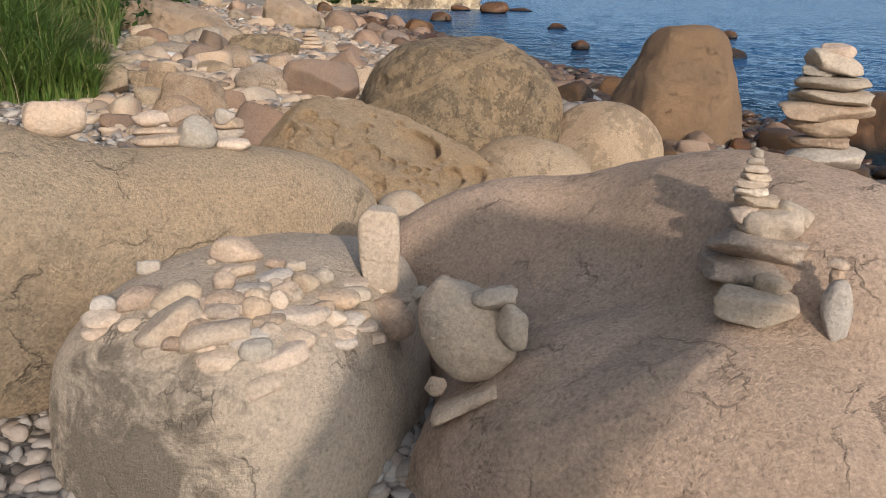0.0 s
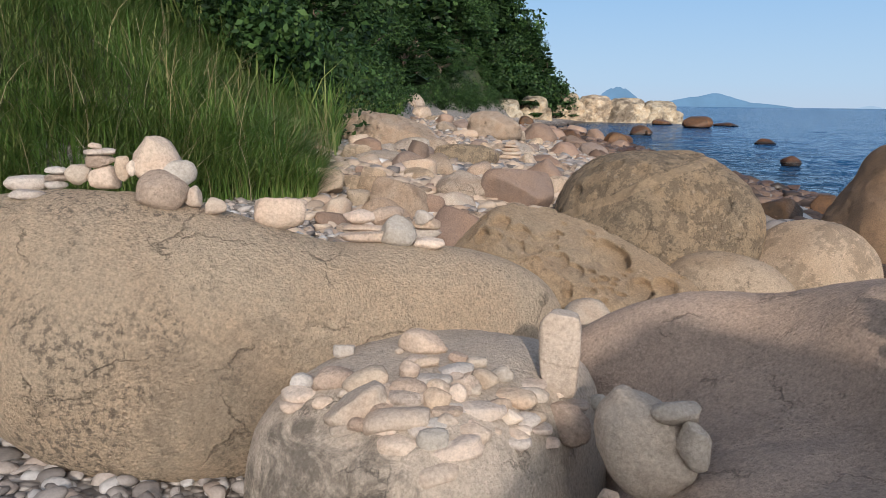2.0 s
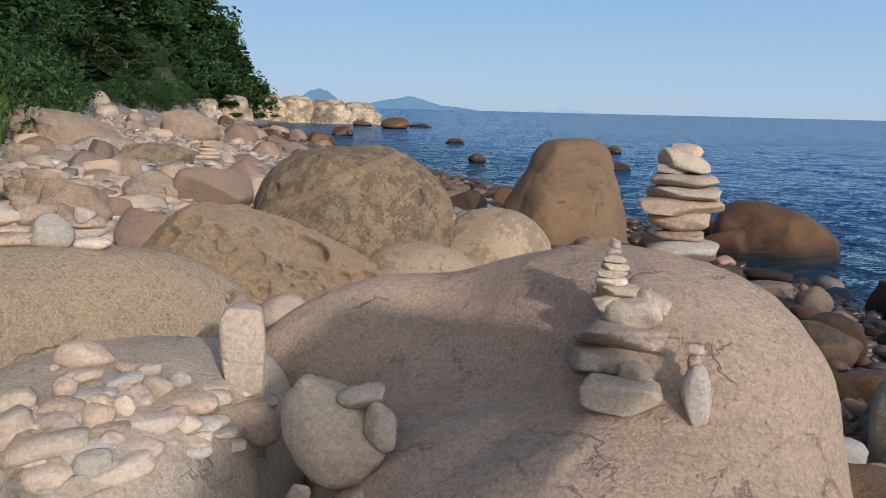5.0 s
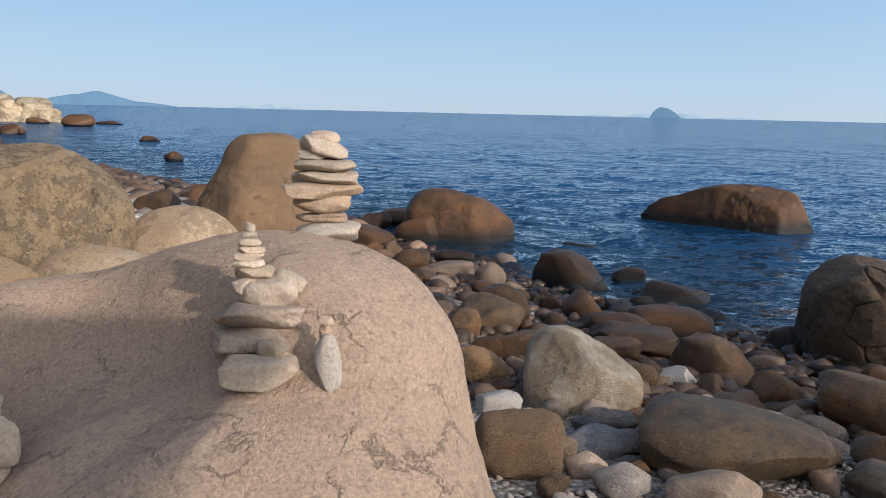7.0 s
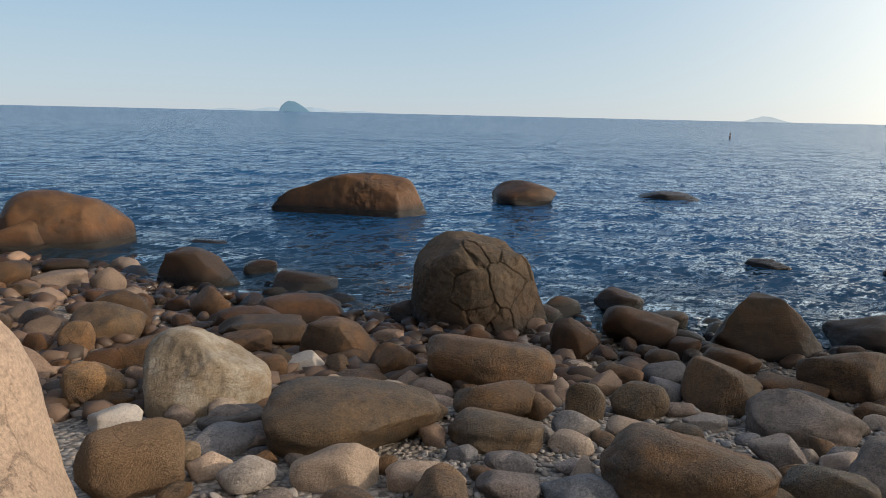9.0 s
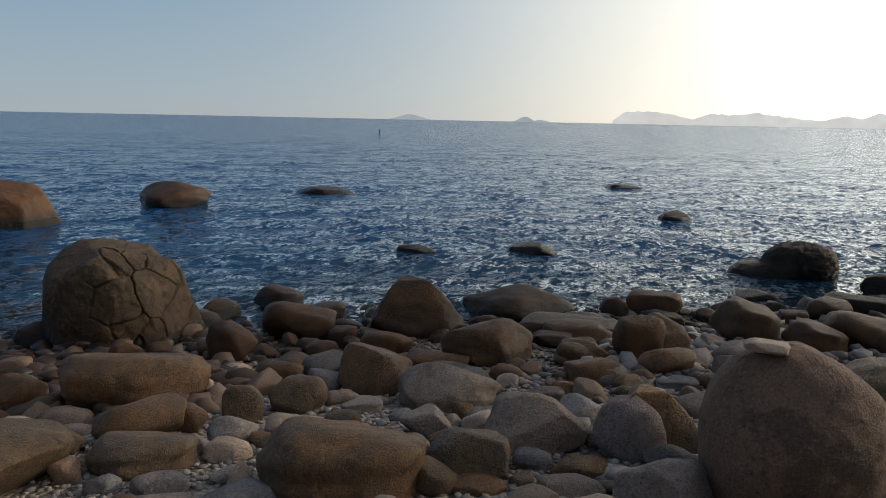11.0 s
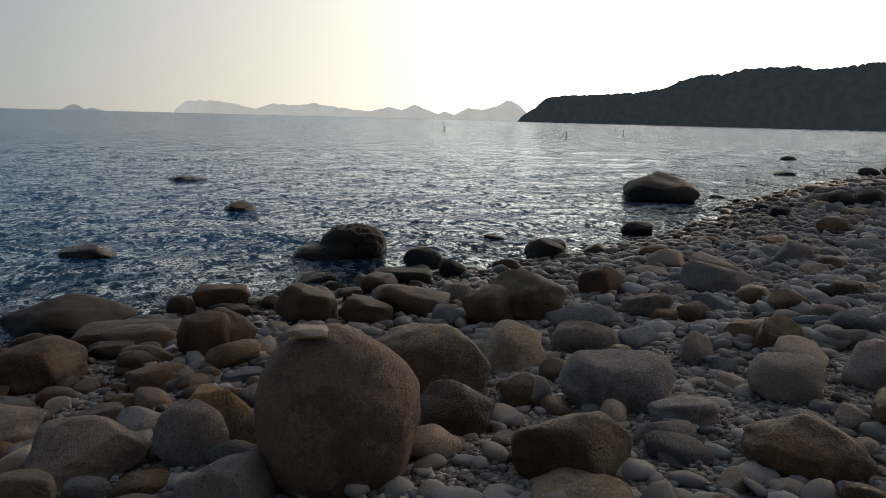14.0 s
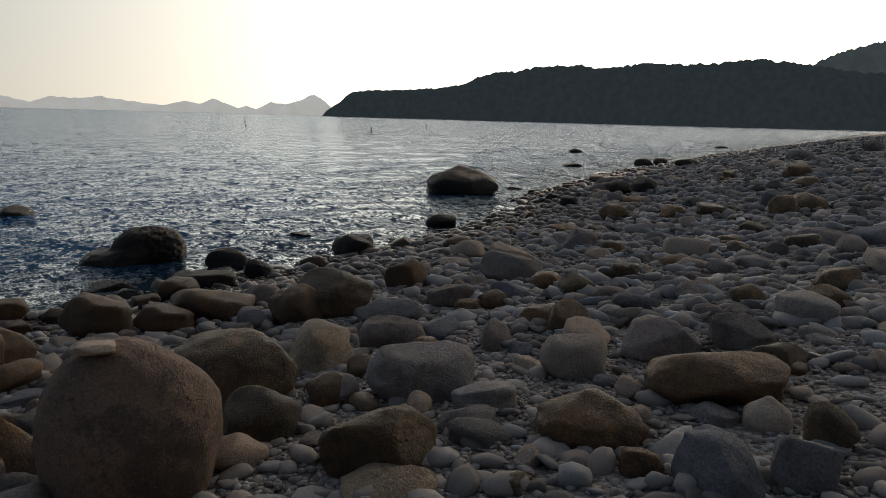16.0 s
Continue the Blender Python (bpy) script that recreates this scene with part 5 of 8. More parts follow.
stone(7.18, 0.54, 0.22, 0.69, 0.51, 0.24, -83, "slab", SEA_BOULDER, "beach_boulder", "flat dark brown boulder lying on the shingle beach", "boulders of the shingle beach", sub=4)
stone(6.26, 0.44, 0.30, 0.32, 0.25, 0.21, -83, "round", BEACH_STONE, "beach_stone", "rounded brown stone lying on the shingle", "boulders of the shingle beach", sub=3)
stone(5.70, 0.26, 0.37, 0.42, 0.31, 0.20, -85, "slab", BEACH_STONE, "beach_stone", "flat brown stone lying on the shingle", "boulders of the shingle beach", sub=4)
stone(5.64, -0.30, 0.37, 0.30, 0.22, 0.11, -91, "slab", GREY_STONE, "beach_stone", "flat grey stone lying on the shingle", "boulders of the shingle beach", sub=4)
stone(4.12, -0.18, 0.67, 0.51, 0.40, 0.38, -89, "wedge", BEACH_STONE, "beach_stone", "angular brown stone lying on the shingle", "boulders of the shingle beach", sub=5)
stone(4.63, -1.35, 0.70, 0.71, 0.52, 0.50, -106, "loaf", BEACH_STONE, "beach_boulder", "long rounded brown boulder lying on the shingle beach", "boulders of the shingle beach", sub=5)
stone(3.81, -1.27, 0.76, 0.37, 0.29, 0.28, -108, "round", BEACH_STONE, "beach_stone", "rounded brown stone lying on the shingle", "boulders of the shingle beach", sub=4)
stone(4.99, -2.01, 0.63, 0.44, 0.34, 0.35, -112, "wedge", TAN_BOULDER, "beach_stone", "angular tan stone lying on the shingle", "boulders of the shingle beach", sub=4)
stone(4.16, -1.75, 0.69, 0.30, 0.23, 0.20, -113, "round", GREY_STONE, "beach_stone", "rounded grey stone lying on the shingle", "boulders of the shingle beach", sub=4)
stone(3.41, -0.24, 0.70, 0.40, 0.31, 0.26, -90, "round", GREY_STONE, "beach_stone", "rounded grey stone lying on the shingle", "boulders of the shingle beach", sub=5)
stone(3.76, 0.11, 0.57, 0.31, 0.22, 0.11, -84, "slab", BEACH_STONE, "beach_stone", "flat brown stone lying on the shingle", "boulders of the shingle beach", sub=4)
stone(3.43, 0.13, 0.62, 0.28, 0.20, 0.12, -83, "slab", GREY_STONE, "beach_stone", "flat grey stone lying on the shingle", "boulders of the shingle beach", sub=4)
stone(4.57, 0.24, 0.51, 0.22, 0.17, 0.17, -83, "round", PINK_STONE, "beach_stone", "rounded pinkish stone lying on the shingle", "boulders of the shingle beach", sub=3)
stone(4.36, 0.70, 0.48, 0.22, 0.17, 0.15, -76, "round", GREY_STONE, "beach_stone", "rounded grey stone lying on the shingle", "boulders of the shingle beach", sub=3)
stone(3.44, 0.51, 0.56, 0.24, 0.17, 0.09, -75, "slab", BEACH_STONE, "beach_stone", "flat brown stone lying on the shingle", "boulders of the shingle beach", sub=4)
stone(17.89, -0.29, 0.05, 0.73, 0.53, 0.30, -90, "wedge", SEA_BOULDER, "sea_rock", "angular dark brown rock standing in the shallow sea", "boulders of the shingle beach", sub=3)
stone(25.78, 1.41, 0.03, 1.06, 0.77, 0.22, -86, "wedge", SEA_BOULDER, "sea_rock", "angular dark brown rock standing in the shallow sea", "boulders of the shingle beach", sub=3)
stone(13.58, -4.79, 0.00, 0.39, 0.28, 0.10, -109, "wedge", BLACK_ROCK, "sea_rock", "angular wet black rock standing in the shallow sea", "boulders of the shingle beach", sub=3)
stone(3.19, -1.58, 0.83, 0.49, 0.38, 0.32, -115, "round", BEACH_STONE, "beach_stone", "rounded brown stone lying on the shingle", "boulders of the shingle beach", sub=5)
stone(2.91, -2.46, 0.87, 0.49, 0.38, 0.27, -132, "wedge", BEACH_STONE, "beach_stone", "angular brown stone lying on the shingle", "boulders of the shingle beach", sub=5)
stone(2.92, -3.24, 0.94, 0.66, 0.51, 0.29, -141, "round", BEACH_STONE, "beach_boulder", "rounded brown boulder lying on the shingle beach", "boulders of the shingle beach", sub=5)
stone(2.26, -2.52, 0.92, 0.36, 0.28, 0.27, -142, "wedge", GREY_STONE, "beach_stone", "angular grey stone lying on the shingle", "boulders of the shingle beach", sub=5)
stone(3.96, -2.18, 0.79, 0.58, 0.45, 0.35, -118, "round", GREY_STONE, "beach_boulder", "rounded grey boulder lying on the shingle beach", "boulders of the shingle beach", sub=5)
stone(4.15, -1.74, 0.70, 0.29, 0.23, 0.21, -111, "round", BEACH_STONE, "beach_stone", "rounded brown stone lying on the shingle", "boulders of the shingle beach", sub=4)
stone(4.58, -2.14, 0.64, 0.25, 0.19, 0.15, -114, "round", BEACH_STONE, "beach_stone", "rounded brown stone lying on the shingle", "boulders of the shingle beach", sub=3)
stone(5.19, -2.60, 0.63, 0.48, 0.35, 0.25, -116, "slab", GREY_STONE, "beach_stone", "flat grey stone lying on the shingle", "boulders of the shingle beach", sub=4)
stone(5.91, -2.93, 0.57, 0.55, 0.43, 0.23, -116, "round", GREY_STONE, "beach_stone", "rounded grey stone lying on the shingle", "boulders of the shingle beach", sub=4)
stone(7.16, -3.70, 0.58, 0.44, 0.34, 0.34, -117, "round", SEA_BOULDER, "beach_stone", "rounded dark brown stone lying on the shingle", "boulders of the shingle beach", sub=4)
stone(3.15, -2.04, 0.80, 0.29, 0.23, 0.13, -123, "round", GREY_STONE, "beach_stone", "rounded grey stone lying on the shingle", "boulders of the shingle beach", sub=4)
stone(3.30, -2.07, 0.79, 0.26, 0.20, 0.15, -122, "round", GREY_STONE, "beach_stone", "rounded grey stone lying on the shingle", "boulders of the shingle beach", sub=4)
stone(3.50, -2.29, 0.80, 0.33, 0.24, 0.17, -123, "slab", GREY_STONE, "beach_stone", "flat grey stone lying on the shingle", "boulders of the shingle beach", sub=4)
stone(3.68, -2.99, 0.85, 0.37, 0.29, 0.28, -130, "round", PINK_STONE, "beach_stone", "rounded pinkish stone lying on the shingle", "boulders of the shingle beach", sub=4)
stone(3.67, -3.65, 0.86, 0.47, 0.36, 0.28, -137, "wedge", GREY_STONE, "beach_stone", "angular grey stone lying on the shingle", "boulders of the shingle beach", sub=4)
stone(4.60, -3.70, 0.77, 0.34, 0.27, 0.28, -130, "wedge", BEACH_STONE, "beach_stone", "angular brown stone lying on the shingle", "boulders of the shingle beach", sub=4)
stone(4.84, -3.66, 0.72, 0.35, 0.27, 0.19, -128, "round", BEACH_STONE, "beach_stone", "rounded brown stone lying on the shingle", "boulders of the shingle beach", sub=4)
stone(3.46, -4.11, 0.91, 0.40, 0.31, 0.25, -142, "wedge", GREY_STONE, "beach_stone", "angular grey stone lying on the shingle", "boulders of the shingle beach", sub=4)
stone(3.06, -3.91, 0.92, 0.29, 0.22, 0.17, -145, "round", BEACH_STONE, "beach_stone", "rounded brown stone lying on the shingle", "boulders of the shingle beach", sub=4)
stone(2.54, -3.14, 0.90, 0.21, 0.16, 0.19, -145, "wedge", PALE_STONE, "beach_stone", "angular pale stone lying on the shingle", "boulders of the shingle beach", sub=4)
stone(6.81, -4.75, 0.66, 0.67, 0.52, 0.30, -125, "wedge", GREY_STONE, "beach_boulder", "angular grey boulder lying on the shingle beach", "boulders of the shingle beach", sub=4)
stone(5.97, -3.53, 0.64, 0.42, 0.30, 0.27, -120, "slab", GREY_STONE, "beach_stone", "flat grey stone lying on the shingle", "boulders of the shingle beach", sub=4)
stone(5.67, -3.53, 0.63, 0.24, 0.18, 0.13, -122, "round", BEACH_STONE, "beach_stone", "rounded brown stone lying on the shingle", "boulders of the shingle beach", sub=3)
stone(5.58, -3.72, 0.68, 0.28, 0.22, 0.19, -124, "round", BEACH_STONE, "beach_stone", "rounded brown stone lying on the shingle", "boulders of the shingle beach", sub=3)
stone(5.44, -4.46, 0.75, 0.32, 0.24, 0.24, -130, "round", BEACH_STONE, "beach_stone", "rounded brown stone lying on the shingle", "boulders of the shingle beach", sub=3)
stone(3.08, -1.77, 0.77, 0.25, 0.18, 0.07, -119, "slab", PALE_STONE, "beach_stone", "flat pale stone lying on the shingle", "boulders of the shingle beach", sub=4)
stone(2.95, -1.51, 0.77, 0.38, 0.30, 0.11, -116, "round", TAN_BOULDER, "beach_stone", "rounded tan stone lying on the shingle", "boulders of the shingle beach", sub=5)
stone(2.68, -1.88, 0.81, 0.19, 0.15, 0.11, -126, "round", BEACH_STONE, "beach_stone", "rounded brown stone lying on the shingle", "boulders of the shingle beach", sub=4)
stone(2.23, -3.11, 0.96, 0.21, 0.16, 0.25, -149, "round", BEACH_STONE, "beach_stone", "rounded brown stone lying on the shingle", "boulders of the shingle beach", sub=4)
stone(2.08, -2.74, 0.95, 0.23, 0.17, 0.24, -147, "block", GREY_STONE, "beach_stone", "blocky grey stone lying on the shingle", "boulders of the shingle beach", sub=4)
stone(2.72, -3.01, 0.86, 0.23, 0.18, 0.10, -141, "round", GREY_STONE, "beach_stone", "rounded grey stone lying on the shingle", "boulders of the shingle beach", sub=4)
stone(4.72, -4.45, 0.78, 0.39, 0.28, 0.17, -135, "slab", GREY_STONE, "beach_stone", "flat grey stone lying on the shingle", "boulders of the shingle beach", sub=4)
stone(4.15, -5.01, 0.91, 0.25, 0.19, 0.19, -142, "round", BEACH_STONE, "beach_stone", "rounded brown stone lying on the shingle", "boulders of the shingle beach", sub=3)
stone(3.59, -5.13, 0.99, 0.29, 0.22, 0.21, -148, "round", BEACH_STONE, "beach_stone", "rounded brown stone lying on the shingle", "boulders of the shingle beach", sub=4)
stone(6.11, -8.81, 0.82, 0.67, 0.52, 0.29, -147, "round", GREY_STONE, "beach_boulder", "rounded grey boulder lying on the shingle beach", "boulders of the shingle beach", sub=4)
stone(8.15, -10.80, 0.91, 0.44, 0.34, 0.39, -144, "round", BEACH_STONE, "beach_stone", "rounded brown stone lying on the shingle", "boulders of the shingle beach", sub=3)
stone(4.07, -4.52, 0.84, 0.24, 0.17, 0.16, -140, "slab", GREY_STONE, "beach_stone", "flat grey stone lying on the shingle", "boulders of the shingle beach", sub=3)
stone(5.09, -4.56, 0.76, 0.33, 0.24, 0.15, -133, "slab", GREY_STONE, "beach_stone", "flat grey stone lying on the shingle", "boulders of the shingle beach", sub=3)
stone(4.90, -5.05, 0.81, 0.33, 0.24, 0.16, -137, "slab", GREY_STONE, "beach_stone", "flat grey stone lying on the shingle", "boulders of the shingle beach", sub=3)
stone(5.22, -5.99, 0.85, 0.29, 0.22, 0.16, -140, "round", GREY_STONE, "beach_stone", "rounded grey stone lying on the shingle", "boulders of the shingle beach", sub=3)
stone(5.73, -5.27, 0.77, 0.27, 0.21, 0.18, -134, "round", BEACH_STONE, "beach_stone", "rounded brown stone lying on the shingle", "boulders of the shingle beach", sub=3)
stone(5.95, -6.14, 0.76, 0.29, 0.22, 0.17, -137, "round", BEACH_STONE, "beach_stone", "rounded brown stone lying on the shingle", "boulders of the shingle beach", sub=3)
stone(5.21, -6.40, 0.86, 0.32, 0.23, 0.15, -142, "slab", GREY_STONE, "beach_stone", "flat grey stone lying on the shingle", "boulders of the shingle beach", sub=3)
stone(8.88, -7.06, 0.49, 0.40, 0.31, 0.22, -129, "round", GREY_STONE, "beach_stone", "rounded grey stone lying on the shingle", "boulders of the shingle beach", sub=3)
stone(11.04, -9.94, 0.49, 0.53, 0.41, 0.35, -132, "round", BEACH_STONE, "beach_stone", "rounded brown stone lying on the shingle", "boulders of the shingle beach", sub=3)
stone(3.27, -4.56, 0.91, 0.23, 0.17, 0.10, -147, "slab", GREY_STONE, "beach_stone", "flat grey stone lying on the shingle", "boulders of the shingle beach", sub=3)
stone(19.48, -11.72, 0.24, 2.12, 1.64, 1.15, -121, "wedge", BLACK_ROCK, "sea_rock", "angular wet black rock standing in the shallow sea", "boulders of the shingle beach", sub=4)
stone(13.88, -7.89, 0.06, 0.65, 0.50, 0.33, -120, "round", BLACK_ROCK, "sea_rock", "rounded wet black rock standing in the shallow sea", "boulders of the shingle beach", sub=3)
stone(11.10, -4.80, 0.11, 0.60, 0.47, 0.51, -113, "round", BLACK_ROCK, "sea_rock", "rounded wet black rock standing in the shallow sea", "boulders of the shingle beach", sub=3)
stone(43.28, -35.51, 0.07, 1.23, 0.90, 0.39, -129, "wedge", BLACK_ROCK, "sea_rock", "angular wet black rock standing in the shallow sea", "boulders of the shingle beach", sub=3)
stone(29.79, -24.21, 0.04, 0.99, 0.72, 0.27, -129, "wedge", BLACK_ROCK, "sea_rock", "angular wet black rock standing in the shallow sea", "boulders of the shingle beach", sub=3)
stone(23.69, -20.32, 0.01, 0.46, 0.33, 0.18, -131, "wedge", BLACK_ROCK, "sea_rock", "angular wet black rock standing in the shallow sea", "boulders of the shingle beach", sub=3)
stone(29.70, -28.84, 0.11, 0.98, 0.76, 0.57, -134, "round", BLACK_ROCK, "sea_rock", "rounded wet black rock standing in the shallow sea", "boulders of the shingle beach", sub=3)
stone(29.05, -29.39, 0.21, 0.74, 0.57, 0.45, -136, "round", BLACK_ROCK, "beach_boulder", "rounded wet black boulder lying on the shingle beach", "boulders of the shingle beach", sub=3)
stone(21.39, -22.96, 0.70, 0.88, 0.68, 0.34, -137, "round", BLACK_ROCK, "beach_boulder", "rounded wet black boulder lying on the shingle beach", "boulders of the shingle beach", sub=3)
stone(51.61, -60.39, 0.07, 1.11, 0.81, 0.41, -140, "wedge", BLACK_ROCK, "sea_rock", "angular wet black rock standing in the shallow sea", "boulders of the shingle beach", sub=3)
stone(19.84, -13.89, 0.02, 0.54, 0.39, 0.19, -125, "wedge", BLACK_ROCK, "sea_rock", "angular wet black rock standing in the shallow sea", "boulders of the shingle beach", sub=3)
stone(15.79, -12.22, 0.22, 0.37, 0.28, 0.25, -128, "round", BLACK_ROCK, "beach_stone", "rounded wet black stone lying on the shingle", "boulders of the shingle beach", sub=3)
stone(14.23, -11.46, 0.30, 0.40, 0.31, 0.30, -129, "round", BLACK_ROCK, "beach_stone", "rounded wet black stone lying on the shingle", "boulders of the shingle beach", sub=3)
stone(14.45, -13.16, 0.58, 0.70, 0.54, 0.43, -133, "round", BLACK_ROCK, "beach_boulder", "rounded wet black boulder lying on the shingle beach", "boulders of the shingle beach", sub=3)
stone(13.87, -13.45, 0.68, 0.61, 0.48, 0.45, -135, "round", BLACK_ROCK, "beach_boulder", "rounded wet black boulder lying on the shingle beach", "boulders of the shingle beach", sub=3)
stone(-3.10, 9.71, 1.03, 1.00, 0.73, 0.65, 18, "block", RED_STONE, "beach_boulder", "blocky reddish brown boulder lying on the shingle beach", "rocks along the far shore", sub=4)
stone(-10.62, 29.89, 1.21, 2.35, 1.83, 1.39, 20, "wedge", RUBBLE_STONE, "beach_boulder", "angular pinkish boulder lying on the shingle beach", "rocks along the far shore", sub=4)
stone(-5.53, 13.94, 1.16, 1.33, 0.97, 0.51, 22, "block", BROWN_BOULDER, "beach_boulder", "blocky grey-brown boulder lying on the shingle beach", "rocks along the far shore", sub=4)
stone(-3.81, 9.45, 1.06, 0.72, 0.56, 0.51, 22, "wedge", RUBBLE_STONE, "beach_boulder", "angular pinkish boulder lying on the shingle beach", "rocks along the far shore", sub=4)
stone(-3.90, 7.74, 1.09, 0.69, 0.53, 0.53, 27, "wedge", RUBBLE_STONE, "beach_boulder", "angular pinkish boulder lying on the shingle beach", "rocks along the far shore", sub=4)
stone(-4.64, 8.43, 1.16, 0.39, 0.28, 0.49, 29, "block", TAN_BOULDER, "beach_stone", "blocky tan stone lying on the shingle", "rocks along the far shore", sub=3)
stone(-5.07, 7.82, 1.21, 0.66, 0.48, 0.39, 33, "block", TAN_BOULDER, "beach_boulder", "blocky tan boulder lying on the shingle beach", "rocks along the far shore", sub=4)
stone(-12.48, 21.45, 1.51, 2.61, 2.03, 0.99, 30, "wedge", RUBBLE_STONE, "beach_boulder", "angular pinkish boulder lying on the shingle beach", "rocks along the far shore", sub=4)
stone(-26.99, 54.69, 2.35, 3.09, 2.40, 1.69, 26, "wedge", RUBBLE_STONE, "beach_boulder", "angular pinkish boulder lying on the shingle beach", "rocks along the far shore", sub=3)
stone(-9.90, 34.06, 0.84, 1.60, 1.25, 1.01, 16, "wedge", RED_STONE, "beach_boulder", "angular reddish brown boulder lying on the shingle beach", "rocks along the far shore", sub=3)
stone(0.97, 14.60, 0.45, 0.49, 0.38, 0.54, -4, "round", SEA_BOULDER, "beach_stone", "rounded dark brown stone lying on the shingle", "rocks along the far shore", sub=3)
stone(0.21, 12.70, 0.58, 0.71, 0.55, 0.51, -1, "round", SEA_BOULDER, "beach_boulder", "rounded dark brown boulder lying on the shingle beach", "rocks along the far shore", sub=4)
stone(-1.18, 5.37, 0.72, 0.34, 0.27, 0.20, 13, "wedge", TAN_BOULDER, "beach_stone", "angular tan stone lying on the shingle", "rocks along the far shore", sub=4)
stone(-2.46, 9.05, 0.82, 0.43, 0.34, 0.20, 15, "wedge", RUBBLE_STONE, "beach_stone", "angular pinkish stone lying on the shingle", "rocks along the far shore", sub=3)
stone(-6.64, 11.49, 1.30, 0.57, 0.42, 0.40, 30, "block", TAN_BOULDER, "beach_boulder", "blocky tan boulder lying on the shingle beach", "rocks along the far shore", sub=3)
stone(-6.87, 14.21, 1.27, 0.75, 0.55, 0.46, 26, "block", RUBBLE_STONE, "beach_boulder", "blocky pinkish boulder lying on the shingle beach", "rocks along the far shore", sub=3)
stone(-6.28, 11.67, 1.22, 0.86, 0.63, 0.32, 28, "slab", RUBBLE_STONE, "beach_boulder", "flat pinkish boulder lying on the shingle beach", "rocks along the far shore", sub=4)
stone(-6.99, 21.68, 0.84, 1.03, 0.80, 0.50, 18, "wedge", RUBBLE_STONE, "beach_boulder", "angular pinkish boulder lying on the shingle beach", "rocks along the far shore", sub=3)
stone(-6.35, 24.96, 0.68, 0.98, 0.76, 0.58, 14, "wedge", RED_STONE, "beach_boulder", "angular reddish brown boulder lying on the shingle beach", "rocks along the far shore", sub=3)
stone(-5.84, 27.16, 0.57, 1.06, 0.82, 0.62, 12, "wedge", RED_STONE, "beach_boulder", "angular reddish brown boulder lying on the shingle beach", "rocks along the far shore", sub=3)
stone(-4.92, 17.46, 0.83, 1.10, 0.85, 0.39, 16, "wedge", RED_STONE, "beach_boulder", "angular reddish brown boulder lying on the shingle beach", "rocks along the far shore", sub=4)
stone(-4.97, 10.56, 1.07, 0.48, 0.35, 0.29, 25, "block", TAN_BOULDER, "beach_stone", "blocky tan stone lying on the shingle", "rocks along the far shore", sub=3)
stone(-4.98, 8.53, 1.13, 0.36, 0.26, 0.28, 30, "block", TAN_BOULDER, "beach_stone", "blocky tan stone lying on the shingle", "rocks along the far shore", sub=3)
stone(-7.80, 42.26, 0.23, 1.63, 1.27, 1.06, 11, "round", SEA_BOULDER, "sea_rock", "rounded dark brown rock standing in the shallow sea", "rocks along the far shore", sub=3)
stone(-0.37, 49.87, 0.09, 1.38, 1.00, 0.50, 0, "wedge", SEA_BOULDER, "sea_rock", "angular dark brown rock standing in the shallow sea", "rocks along the far shore", sub=3)
stone(0.75, 32.17, 0.10, 0.77, 0.60, 0.53, -1, "round", SEA_BOULDER, "sea_rock", "rounded dark brown rock standing in the shallow sea", "rocks along the far shore", sub=3)
stone(6.14, 29.08, 0.09, 0.90, 0.70, 0.49, -12, "wedge", SEA_BOULDER, "sea_rock", "angular dark brown rock standing in the shallow sea", "rocks along the far shore", sub=3)
stone(8.53, 42.40, 0.11, 0.91, 0.71, 0.57, -11, "round", SEA_BOULDER, "sea_rock", "rounded dark brown rock standing in the shallow sea", "rocks along the far shore", sub=3)
stone(-7.28, 83.17, 0.37, 3.13, 2.43, 1.63, 5, "round", SEA_BOULDER, "sea_rock", "rounded dark brown rock standing in the shallow sea", "rocks along the far shore", sub=3)
stone(-4.91, 92.80, 0.12, 3.13, 2.28, 0.61, 3, "wedge", SEA_BOULDER, "sea_rock", "angular dark brown rock standing in the shallow sea", "rocks along the far shore", sub=3)
stone(-8.59, 58.47, 0.11, 0.45, 0.35, 0.55, 8, "round", SEA_BOULDER, "sea_rock", "rounded dark brown rock standing in the shallow sea", "rocks along the far shore", sub=3)
stone(-13.12, 54.82, 0.35, 1.47, 1.14, 0.78, 14, "wedge", RED_STONE, "beach_boulder", "angular reddish brown boulder lying on the shingle beach", "rocks along the far shore", sub=3)
stone(-10.30, 48.23, 0.22, 1.34, 1.04, 1.01, 12, "wedge", RED_STONE, "sea_rock", "angular reddish brown rock standing in the shallow sea", "rocks along the far shore", sub=3)
stone(-7.32, 39.64, 0.38, 1.30, 1.01, 0.85, 11, "wedge", SEA_BOULDER, "beach_boulder", "angular dark brown boulder lying on the shingle beach", "rocks along the far shore", sub=3)
stone(-9.17, 58.75, 0.22, 1.72, 1.34, 1.02, 9, "wedge", SEA_BOULDER, "sea_rock", "angular dark brown rock standing in the shallow sea", "rocks along the far shore", sub=3)
stone(-8.38, 34.14, 0.53, 0.87, 0.67, 0.60, 14, "wedge", RED_STONE, "beach_boulder", "angular reddish brown boulder lying on the shingle beach", "rocks along the far shore", sub=3)
stone(-10.67, 39.85, 0.58, 1.15, 0.89, 0.69, 15, "wedge", RED_STONE, "beach_boulder", "angular reddish brown boulder lying on the shingle beach", "rocks along the far shore", sub=3)
